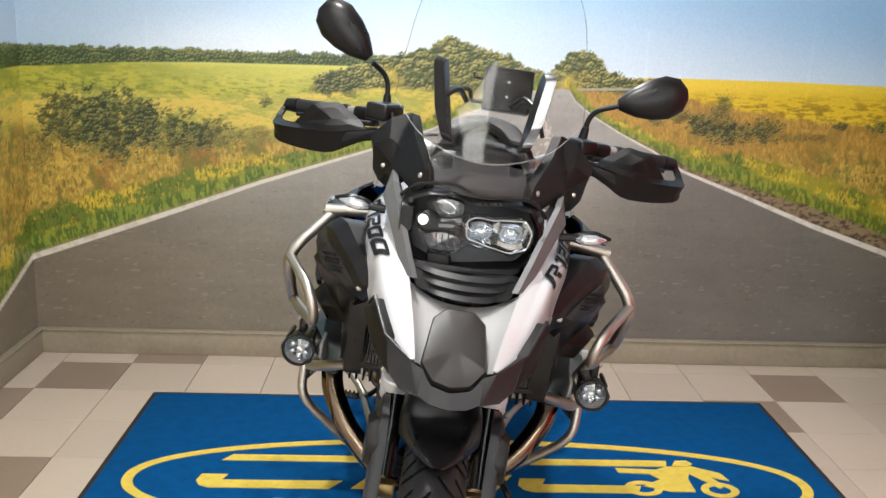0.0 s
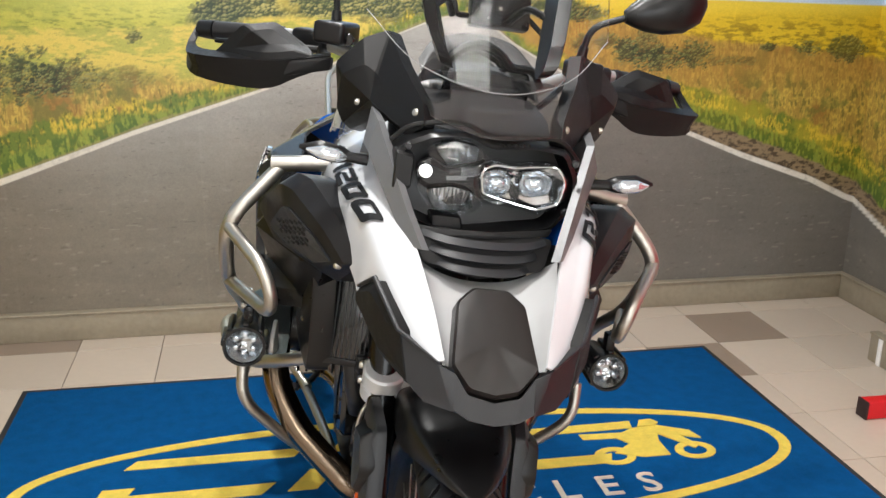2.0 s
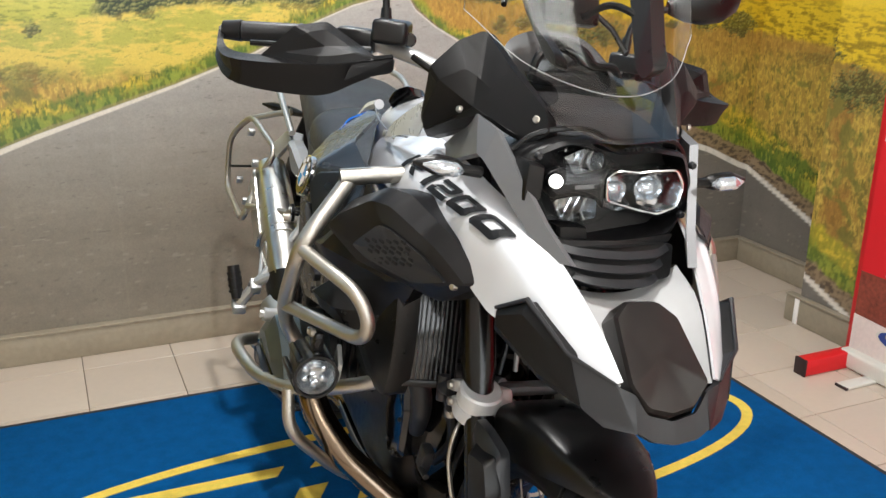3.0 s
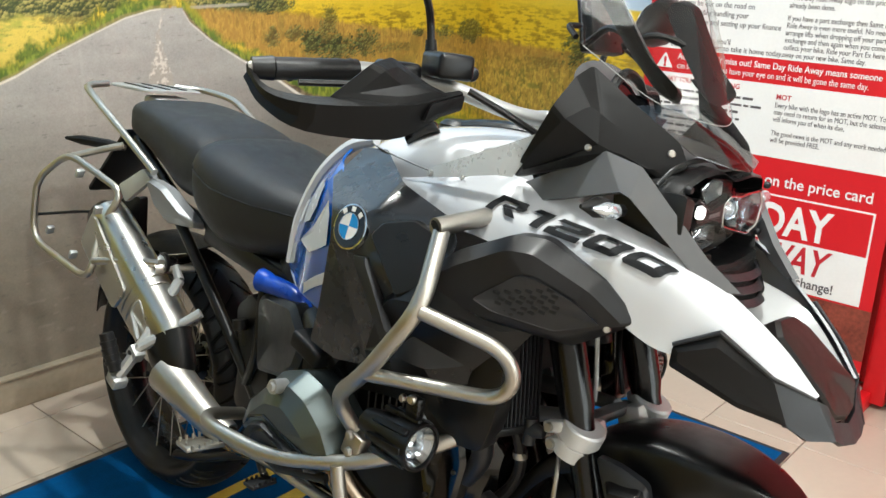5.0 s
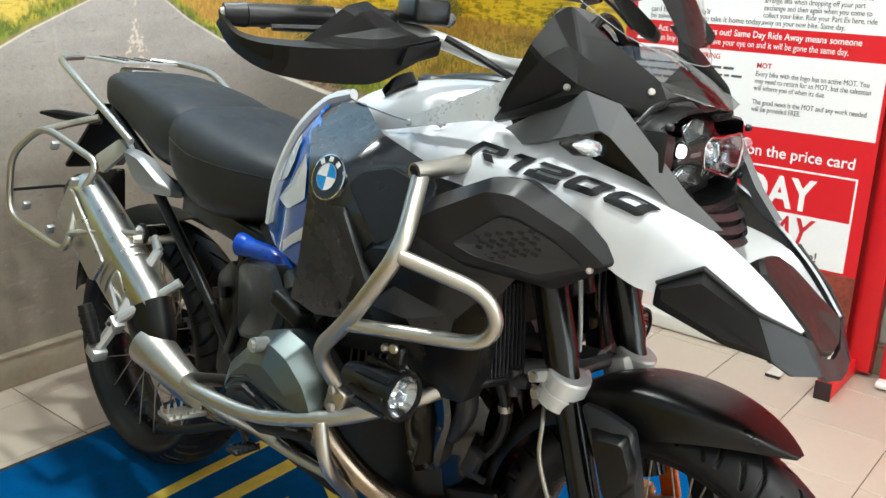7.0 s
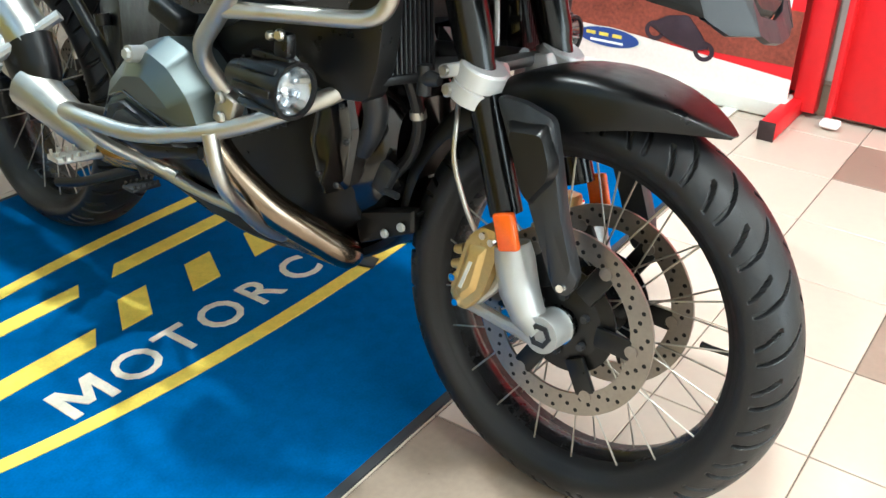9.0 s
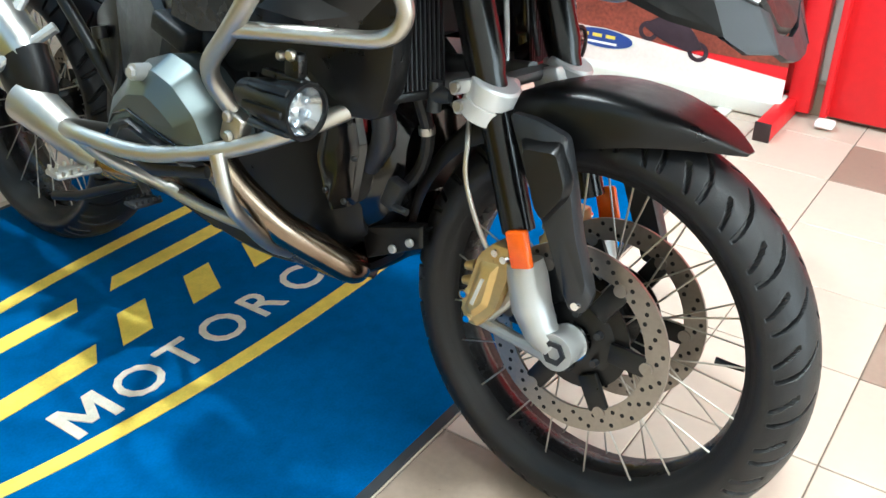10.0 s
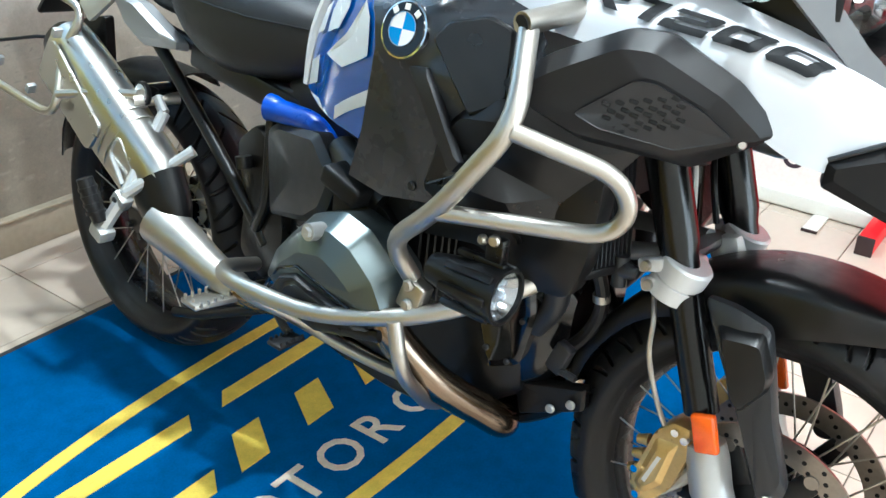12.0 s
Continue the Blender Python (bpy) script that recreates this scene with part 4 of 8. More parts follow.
M_PROJ = material("projector_lens_glass", lin(206, 214, 222), 0.07, metal=0.75, vary=0.05, rough_vary=0.02)

TH = radians(6.95)
bike = tagged(new("motorcycle"), "white, black and blue adventure motorcycle on its side stand", "motorcycle")
bike.matrix_world = pose(0.078, 1.617, 0, 0, 0, -3.43) @ Matrix(((0, math.cos(TH), math.sin(TH), 0), (-1, 0, 0, 0), (0, -math.sin(TH), math.cos(TH), 0), (0, 0, 0, 1)))
# the bike's own axes: x ahead, y to its left, z up; the front axle stands above x = 0
AXF, AXR, RF, RR = (0.0, 0.0, 0.338), (-1.50, 0.0, 0.333), 0.338, 0.333
STEER_AT, STEER_DIR = Vector((-0.10, 0, 0.34)), Vector((-0.36, 0, 1)).normalized()
STEER = Matrix.Translation(STEER_AT) @ Matrix.Rotation(radians(0.0), 4, STEER_DIR) @ Matrix.Translation(-STEER_AT)


def bolt(at, along, r=0.007, h=0.004, parent=None, mat=None, name="bolt"):
    """A round-headed screw with a socket."""
    a = Vector(along).normalized()
    p = Vector(at)
    b = tube([p, p + a * h * 0.6, p + a * h], [r, r, r * 0.72], 12)
    tube([p + a * h * 0.98, p + a * (h + 0.0005)], r * 0.38, 6, b)
    return part(name, b, mat or M_CHROME, parent)


def facet(loops, out, depth=0.02, r=0.006, n=2, crown=0.0):
    """An angular panel: loops of matching corners from the rim inwards, joined by creased bands; the rim turns back by depth."""
    out = Vector(out).normalized()
    L = [rounded(lp, r, n, True) for lp in loops]
    b = bmesh.new()
    rows = [[b.verts.new(p - out * depth) for p in L[0]]] + [[b.verts.new(p) for p in lp] for lp in L]
    m = len(L[0])
    for a, q in zip(rows, rows[1:]):
        for k in range(m):
            b.faces.new((a[k], a[(k + 1) % m], q[(k + 1) % m], q[k]))
    c = b.verts.new(sum(L[-1], Vector()) / m + out * crown)
    for k in range(m):
        b.faces.new((rows[-1][k], rows[-1][(k + 1) % m], c))
    b.faces.new(rows[0][::-1])
    return b


def inset(loop, k, out, d):
    """The loop drawn in towards its middle and lifted by d along out."""
    P = [Vector(p) for p in loop]
    c = sum(P, Vector()) / len(P)
    return [c + (p - c) * k + Vector(out).normalized() * d for p in P]


def folded(points, faces, s=1, thick=0.004, crease=0.004):
    """A moulded panel of flat facets: named corners, faces by name, softened folds and a thickness inwards."""
    b = bmesh.new()
    vs = {k: b.verts.new((x, s * y, z)) for k, (x, y, z) in points.items()}
    for f in faces:
        b.faces.new([vs[k] for k in f.split()])
    bmesh.ops.triangulate(b, faces=[f for f in b.faces if len(f.verts) > 4])
    bmesh.ops.recalc_face_normals(b, faces=b.faces)
    folds = [e for e in b.edges if len(e.link_faces) == 2 and e.calc_face_angle(0) > radians(4)]
    if folds:
        bmesh.ops.bevel(b, geom=folds, offset=crease, segments=3, profile=0.5, affect="EDGES")
    bmesh.ops.recalc_face_normals(b, faces=b.faces)
    b.normal_update()
    if sum((f.normal.y * s + 0.3 * f.normal.z + 0.3 * f.normal.x) * f.calc_area() for f in b.faces) < 0:
        bmesh.ops.reverse_faces(b, faces=b.faces)
        b.normal_update()
    rim = [(e.verts[0], e.verts[1]) for e in b.edges if e.is_boundary]
    front = list(b.faces)
    inner = {v: b.verts.new(v.co - v.normal * thick) for v in list(b.verts)}
    for f in front:
        b.faces.new([inner[v] for v in reversed(f.verts)])
    for p, q in rim:
        b.faces.new((p, q, inner[q], inner[p]))
    return b


def both(fn):
    for s in (-1, 1):
        fn(s)


def mirrored(pts, s):
    return [(x, s * y, z) for x, y, z in pts]


# -- wheels --
def tyre_mesh(R, half, N, name):
    """A tyre with tread cuts sunk into its crown."""
    prof = [(R, 0.0), (R - 0.0015, 0.2), (R - 0.006, 0.42), (R - 0.013, 0.62), (R - 0.025, 0.82), (R - 0.037, 0.95), (R - 0.051, 1.0), (R - 0.063, 0.93), (R - 0.072, 0.80), (R - 0.076, 0.74)]
    cp = curve_points([(y * half, 0, r) for r, y in prof], 6)
    right = [(p.z, p.x) for p in cp]
    full = [(r, -y) for r, y in right[::-1]] + right[1:] + [(R - 0.086, half * 0.66), (R - 0.090, 0), (R - 0.086, -half * 0.66)]
    n, m = 1500, len(full)
    ang = np.arange(n) * 2 * np.pi / n
    r = np.array([f[0] for f in full])[None, :] * np.ones((n, 1))
    y = np.array([f[1] for f in full])[None, :] * np.ones((n, 1))
    v = y / half
    a = ang[:, None] * np.ones((1, m))
    on = (r > R - 0.048) & (np.arange(m)[None, :] < m - 3)
    cut = np.zeros_like(r)
    for side in (-1, 1):
        w = side * v
        ph = (a * N / (2 * np.pi) + (0.5 if side > 0 else 0) + 1.25 * w - 0.55 * w * w) % 1
        cut = np.maximum(cut, ((np.abs(ph - 0.5) < 0.036 + 0.016 * w) & (w > 0.08) & (w < 0.96)).astype(float))
        ph2 = (a * N / (2 * np.pi) + (0.0 if side > 0 else 0.5) + 0.9 * w) % 1
        cut = np.maximum(cut, ((np.abs(ph2 - 0.5) < 0.05) & (w > 0.62) & (w < 0.97)).astype(float))
    r = r - 0.009 * cut * on
    co = np.stack([r * np.cos(a), y, r * np.sin(a)], -1).reshape(-1, 3)
    i = np.arange(n)[:, None] * m + np.arange(m)[None, :]
    j = np.roll(i, -1, 0)
    k, l = np.roll(i, -1, 1), np.roll(j, -1, 1)
    quads = np.stack([i, k, l, j], -1).reshape(-1, 4)
    depth = (cut * on).reshape(-1)[quads]
    me = bpy.data.meshes.new(name)
    me.from_pydata(co.tolist(), [], quads.tolist())
    me.materials.append(M_RUBBER)
    me.polygons.foreach_set("use_smooth", (depth.max(1) - depth.min(1) < 0.5).tolist())
    return me


def wheel(name, R, half, cuts, at, label):
    flange, inner = R - 0.068, R - 0.090
    rim = part(name, lathe([(flange, half * 0.74), (flange + 0.004, half * 0.66), (flange - 0.004, half * 0.60), (flange - 0.012, half * 0.56), (inner + 0.006, half * 0.50), (inner, half * 0.3), (inner - 0.006, half * 0.12), (inner - 0.006, -half * 0.12),
                            (inner, -half * 0.3), (inner + 0.006, -half * 0.50), (flange - 0.012, -half * 0.56), (flange - 0.004, -half * 0.60), (flange + 0.004, -half * 0.66), (flange, -half * 0.74), (flange - 0.006, -half * 0.3), (flange - 0.006, half * 0.3)], 96), M_RIM, bike, label)
    rim.matrix_basis = at
    ty = new("tyre", tyre_mesh(R, half, cuts, "tyre"))
    ty.parent = rim
    ty["label"] = "black road tyre with swept tread cuts"
    part("hub", lathe([(0.0, 0.062), (0.030, 0.062), (0.034, 0.050), (0.056, 0.046), (0.058, 0.038), (0.036, 0.03), (0.034, 0), (0.036, -0.03), (0.058, -0.038), (0.056, -0.046), (0.034, -0.050), (0.030, -0.062), (0.0, -0.062)], 40, close=False), M_RIM, rim)
    mesh = {}
    for s in (-1, 1):
        for d in (-1, 1):
            q = inner + 0.006
            mesh[s, d] = rod((0.053 * math.cos(0.25 * d), s * 0.040, -0.053 * math.sin(0.25 * d)), (q * math.cos(0.17 * d), s * half * 0.52, q * math.sin(0.17 * d)), 0.0016, seg=6)
    first = {}
    for k in range(10):
        for s in (-1, 1):
            for d in (-1, 1):
                if (s, d) not in first:
                    first[s, d] = part("spoke", mesh[s, d], M_STEEL, rim)
                    sp_ = first[s, d]
                else:
                    sp_ = new("spoke", first[s, d].data)
                    sp_.parent = rim
                sp_.matrix_basis = Matrix.Rotation(-2 * math.pi * (k + (0.5 if s > 0 else 0)) / 10, 4, "Y")
    return rim


def brake_disc(rim, y, R, r, arms):
    d = part("brake_disc", lathe([(R, y - 0.0025), (R, y + 0.0025), (r, y + 0.0025), (r, y - 0.0025)], 72), M_DISC, rim, "drilled steel brake disc")
    # no holes cut: near-black studs through the disc paint their shade
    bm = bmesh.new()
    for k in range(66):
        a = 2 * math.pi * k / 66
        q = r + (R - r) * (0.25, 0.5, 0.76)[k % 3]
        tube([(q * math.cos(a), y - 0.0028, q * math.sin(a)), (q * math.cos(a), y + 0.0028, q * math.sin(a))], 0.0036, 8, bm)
    part("drill_hole_shade", bm, M_HOLE_SHADE, rim)
    bm = lathe([(r * 0.74, y * 0.80 - 0.003), (r * 0.72, y * 0.80 + 0.003), (r * 0.45, y * 1.05 + 0.003), (r * 0.25, y * 1.10 + 0.003), (r * 0.25, y * 0.9), (r * 0.45, y * 0.95)], 40)
    part("disc_carrier", bm, M_SATIN, rim, "black disc carrier")
    for k in range(arms):
        a = 2 * math.pi * k / arms
        part("carrier_arm", box((r * 0.76, y, 0), (r * 0.52, 0.010, 0.034), m=Matrix.Rotation(a, 4, "Y"), bevel=0.004), M_SATIN, rim)
    for k in range(arms):
        a = 2 * math.pi * (k + 0.5) / arms
        q = r * 0.40
        part("carrier_bolt", tube([(q * math.cos(a), y * 1.04, q * math.sin(a)), (q * math.cos(a), y * 1.04 + math.copysign(0.010, y), q * math.sin(a))], [0.007, 0.006], 8), M_SLATE, rim)
    for k in range(arms):
        a = -2 * math.pi * k / arms
        q = r + 0.004
        part("disc_button", tube([(q * math.cos(a), y - 0.006, q * math.sin(a)), (q * math.cos(a), y + 0.006, q * math.sin(a))], [0.010, 0.010], 16), M_DISC, rim)


front = wheel("front_wheel", RF, 0.064, 28, STEER @ pose(*AXF), "black spoked front wheel")
for y in (-0.066, 0.066):
    brake_disc(front, y, 0.1525, 0.116, 6)
part("valve", tube([(0.236, 0, 0.02), (0.209, 0, 0.018), (0.194, 0, 0.017)], [0.004, 0.0045, 0.006], 10), M_SATIN, front)
rear = wheel("rear_wheel", RR, 0.086, 24, pose(*AXR), "black spoked rear wheel")
brake_disc(rear, 0.078, 0.138, 0.105, 5)
part("rear_hub_cover", lathe([(0.0, -0.085), (0.045, -0.082), (0.060, -0.070), (0.066, -0.050), (0.066, -0.03)], 32, close=False), M_SATIN, rear)
for k in range(5):
    a = 2 * math.pi * k / 5
    part("wheel_bolt", tube([(0.042 * math.cos(a), -0.080, 0.042 * math.sin(a)), (0.042 * math.cos(a), -0.094, 0.042 * math.sin(a))], [0.009, 0.008], 6), M_SLATE, rear)


# -- fork and front mudguard, turned with the handlebar --
def steer_part(name, bm, mat, label="", parent=None, **k):
    bm.transform(STEER)
    return part(name, bm, mat, parent or bike, label, **k)


def fork(s):
    top, mid, low = (-0.335, s * 0.105, 1.12), (-0.098, s * 0.105, 0.495), (-0.072, s * 0.105, 0.425)
    leg = steer_part("fork_leg", tube([top, (-0.186, s * 0.105, 0.728), (-0.178, s * 0.105, 0.706), mid], [0.0295, 0.0295, 0.0250, 0.0250], 28), M_FORK, "gloss black fork tube")
    b = tube([(-0.082, s * 0.105, 0.452), (-0.074, s * 0.105, 0.43), (-0.058, s * 0.107, 0.385), (-0.035, s * 0.109, 0.352), (-0.008, s * 0.110, 0.336)], [0.028, 0.031, 0.031, 0.027, 0.022], 20)
    tube([(0.0, s * 0.085, 0.338), (0.0, s * 0.128, 0.338)], 0.029, 24, b)
    tube([(-0.012, s * 0.108, 0.322), (-0.075, s * 0.104, 0.318), (-0.150, s * 0.098, 0.322)], [0.017, 0.010, 0.011], 10, b)
    tube([(-0.075, s * 0.104, 0.425), (-0.105, s * 0.100, 0.370), (-0.140, s * 0.098, 0.330)], [0.014, 0.009, 0.010], 10, b)
    steer_part("fork_foot", b, M_CAST, "silver cast fork foot", leg)
    steer_part("axle_nut", lathe([(0.020, s * 0.128), (0.020, s * 0.131), (0.012, s * 0.131), (0.012, s * 0.122), (0.0, s * 0.122)], 6, m=pose(*AXF), close=False), M_SLATE, "", leg)
    steer_part("axle_ring", lathe([(0.031, s * 0.080), (0.031, s * 0.085), (0.018, s * 0.085), (0.018, s * 0.080)], 32, m=pose(*AXF)), M_CHROME, "", leg)
    # gold caliper behind the leg
    cal = plate([(x, s * 0.100, z) for x, z in ((-0.150, 0.445), (-0.128, 0.470), (-0.100, 0.470), (-0.094, 0.431), (-0.111, 0.362), (-0.140, 0.322), (-0.165, 0.324), (-0.174, 0.350), (-0.160, 0.403))], 0.050, 0.006, 2, 0.004)
    c = steer_part("brake_caliper", cal, M_GOLD, "gold four-piston brake caliper")
    steer_part("caliper_ridge", facet([[(x, s * 0.125, z) for x, z in ((-0.146, 0.436), (-0.112, 0.440), (-0.124, 0.365), (-0.150, 0.335), (-0.166, 0.348))], [(x, s * 0.133, z) for x, z in ((-0.138, 0.424), (-0.121, 0.426), (-0.132, 0.370), (-0.149, 0.350), (-0.157, 0.358))]], (0, s, 0), 0.006, 0.004), M_GOLD, "", c)
    steer_part("caliper_mark", plate([(x, s * 0.1338, z) for x, z in ((-0.136, 0.412), (-0.130, 0.412), (-0.146, 0.362), (-0.152, 0.364))], 0.0012, 0, bevel=0), M_ALU, "", c)
    for x, z in ((-0.120, 0.458), (-0.158, 0.332), (-0.168, 0.372), (-0.104, 0.452)):
        b = tube([(x, s * 0.118, z), (x, s * 0.131, z)], [0.007, 0.006], 10)
        steer_part("caliper_bolt", b, M_CHROME, "", c)
    for z in (0.418, 0.392, 0.366):
        steer_part("piston_cover", tube([(-0.160 - (0.418 - z) * 0.1, s * 0.112, z), (-0.178 - (0.418 - z) * 0.1, s * 0.112, z - 0.006)], [0.010, 0.007], 12), M_GOLD, "", c)
    b = box((0, 0, 0), (0.036, 0.014, 0.058), bevel=0.005, seg=3)
    b.transform(Matrix.Translation((-0.077, s * 0.132, 0.480)) @ Matrix.Rotation(radians(-19), 4, "Y"))
    steer_part("reflector", b, M_ORANGE, "orange side reflector", leg)
    # satin guard in front of the tube
    rim_ = [(x, s * y, z) for x, y, z in ((-0.122, 0.128, 0.672), (-0.078, 0.128, 0.672), (-0.030, 0.122, 0.658), (-0.012, 0.120, 0.600), (0.010, 0.121, 0.525), (0.044, 0.122, 0.445), (0.036, 0.124, 0.415), (0.012, 0.126, 0.412), (-0.045, 0.130, 0.530), (-0.090, 0.132, 0.612))]
    gd = steer_part("fork_guard", facet([rim_, inset(rim_, 0.86, (0.15, s, 0), 0.009)], (0.15, s, 0), 0.016, 0.010, 3, 0.002), M_SLATE, "dark grey fork guard")
    rim_ = [(x, s * y, z) for x, y, z in ((-0.094, 0.138, 0.646), (-0.032, 0.131, 0.652), (-0.010, 0.129, 0.600), (-0.010, 0.129, 0.578), (-0.040, 0.135, 0.532), (-0.056, 0.138, 0.548))]
    steer_part("guard_inset", facet([rim_, inset(rim_, 0.80, (0.15, s, 0), 0.016)], (0.15, s, 0), 0.008, 0.008, 3, 0.002), M_SATIN, "", gd)
    b = tube([(0.024, s * 0.128, 0.428), (0.025, s * 0.137, 0.428)], [0.008, 0.006], 12)
    steer_part("guard_bolt", b, M_CHROME, "", gd)
    # clamp at the lower bridge
    b = tube([(-0.1830, s * 0.105, 0.647), (-0.1820, s * 0.105, 0.650), (-0.1735, s * 0.105, 0.6725), (-0.1732, s * 0.105, 0.6735), (-0.1726, s * 0.105, 0.6750), (-0.1722, s * 0.105, 0.6760), (-0.1635, s * 0.105, 0.700), (-0.1625, s * 0.105, 0.703)], [0.033, 0.0365, 0.0365, 0.0345, 0.0345, 0.0365, 0.0365, 0.033], 32)
    for dz in (-0.013, 0.013):
        q = box((0, 0, 0), (0.040, 0.022, 0.020), bevel=0.005, seg=2)
        q.transform(Matrix.Translation((-0.200 - dz * 0.35, s * 0.126, 0.677 + dz)) @ Matrix.Rotation(radians(-19), 4, "Y"))
        join(b, q)
    q = box((0, 0, 0), (0.050, 0.060, 0.040), bevel=0.010, seg=2)
    q.transform(Matrix.Translation((-0.176, s * 0.078, 0.677)) @ Matrix.Rotation(radians(-19), 4, "Y"))
    join(b, q)
    cl = steer_part("fork_clamp", b, M_CLAMP, "silver fork clamp")
    for dz in (-0.013, 0.013):
        b = tube([(-0.205 - dz * 0.3, s * 0.139, 0.677 + dz), (-0.205 - dz * 0.3, s * 0.145, 0.677 + dz)], [0.008, 0.007], 12)
        tube([(-0.205 - dz * 0.3, s * 0.145, 0.677 + dz), (-0.205 - dz * 0.3, s * 0.1455, 0.677 + dz)], 0.0035, 6, b)
        steer_part("clamp_bolt", b, M_STEEL, "", cl)
    steer_part("brake_hose", tube(curve_points([(-0.205, s * 0.105, 0.645), (-0.185, s * 0.132, 0.61), (-0.178, s * 0.138, 0.56), (-0.155, s * 0.128, 0.49), (-0.130, s * 0.11, 0.43)], 5), 0.004, 8), M_STEEL, "braided brake hose")


both(fork)
b = box((-0.195, 0, 0.685), (0.030, 0.17, 0.020), bevel=0.008)
tube([(-0.20, -0.05, 0.69), (-0.34, -0.10, 0.66), (-0.52, -0.11, 0.63)], [0.012, 0.016, 0.022], 12, b)
tube([(-0.20, 0.05, 0.69), (-0.34, 0.10, 0.66), (-0.52, 0.11, 0.63)], [0.012, 0.016, 0.022], 12, b)
part("front_wishbone", b, M_GREYMET, bike, "silver front suspension arm")
b = tube([(-0.22, -0.135, 0.672), (-0.235, -0.137, 0.672), (-0.255, -0.137, 0.668)], [0.009, 0.013, 0.010], 12)
tube([(-0.248, -0.137, 0.69), (-0.246, -0.137, 0.645)], [0.011, 0.011], 12, b)
part("ball_joint", b, M_SLATE, bike)


def mudguard():
    rows = []
    for ang, w, lift, drop in ((-82, 0.055, 0.020, 0.020), (-64, 0.066, 0.025, 0.028), (-46, 0.074, 0.030, 0.036), (-30, 0.080, 0.038, 0.060), (-16, 0.084, 0.042, 0.082), (-4, 0.084, 0.041, 0.080), (6, 0.079, 0.039, 0.062), (14, 0.066, 0.038, 0.044), (21, 0.047, 0.037, 0.026), (26, 0.026, 0.036, 0.012), (28.5, 0.010, 0.036, 0.005)):
        a = radians(ang)
        row = []
        for k, q in ((-1.0, 1.0), (-1.02, 0.75), (-1.0, 0.42), (-0.93, 0.17), (-0.72, 0.05), (-0.36, 0.012), (0, 0), (0.36, 0.012), (0.72, 0.05), (0.93, 0.17), (1.0, 0.42), (1.02, 0.75), (1.0, 1.0)):
            r = RF + lift - drop * q
            row.append((AXF[0] + r * math.sin(a), k * w, AXF[2] + r * math.cos(a)))
        rows.append(row)
    return surf(rows, 4, 3, 0.003)


steer_part("front_mudguard", mudguard(), M_SATIN, "satin black front mudguard")


# -- beak, headlamp, screen --
SHOULDER = [[(-0.56, 0.150, 1.052), (-0.44, 0.160, 1.078), (-0.33, 0.165, 1.080), (-0.20, 0.160, 1.062), (-0.12, 0.150, 1.044), (-0.032, 0.126, 1.016), (0.04, 0.106, 0.976), (0.115, 0.086, 0.922), (0.170, 0.071, 0.868)],
            [(-0.55, 0.185, 1.045), (-0.43, 0.196, 1.058), (-0.325, 0.203, 1.052), (-0.198, 0.191, 1.036), (-0.115, 0.178, 1.024), (-0.034, 0.152, 1.001), (0.045, 0.128, 0.958), (0.11, 0.104, 0.912), (0.169, 0.0765, 0.866)],
            [(-0.54, 0.212, 1.026), (-0.43, 0.222, 1.034), (-0.325, 0.227, 1.030), (-0.198, 0.217, 1.014), (-0.118, 0.204, 1.006), (-0.037, 0.178, 0.984), (0.047, 0.150, 0.936), (0.11, 0.118, 0.897), (0.168, 0.080, 0.864)],
            [(-0.53, 0.228, 0.990), (-0.42, 0.238, 0.990), (-0.32, 0.240, 0.985), (-0.20, 0.228, 0.965), (-0.13, 0.212, 0.945), (-0.055, 0.186, 0.899), (0.0, 0.176, 0.888), (0.10, 0.130, 0.885), (0.168, 0.082, 0.862)]]


def sheet_at(grid, u, v):
    """A point of the sheet: u counts columns and v rows, each from 0."""
    col = []
    for row in grid:
        i = max(0, min(len(row) - 2, int(u)))
        lo = max(0, i - 1)
        c = curve_points(row[lo:i + 3], 20)
        t = (u - i) * 20
        k = max(0, min(19, int(t)))
        col.append(c[(i - lo) * 20 + k].lerp(c[(i - lo) * 20 + k + 1], t - k))
    j = max(0, min(len(col) - 2, int(v)))
    lo = max(0, j - 1)
    c = curve_points(col[lo:j + 3], 20)
    t = (v - j) * 20
    k = max(0, min(19, int(t)))
    return c[(j - lo) * 20 + k].lerp(c[(j - lo) * 20 + k + 1], t - k)


def column(grid, row, x):
    """The column count at which a row of the sheet stands at x."""
    return float(np.interp(x, [p[0] for p in grid[row]], range(len(grid[row]))))


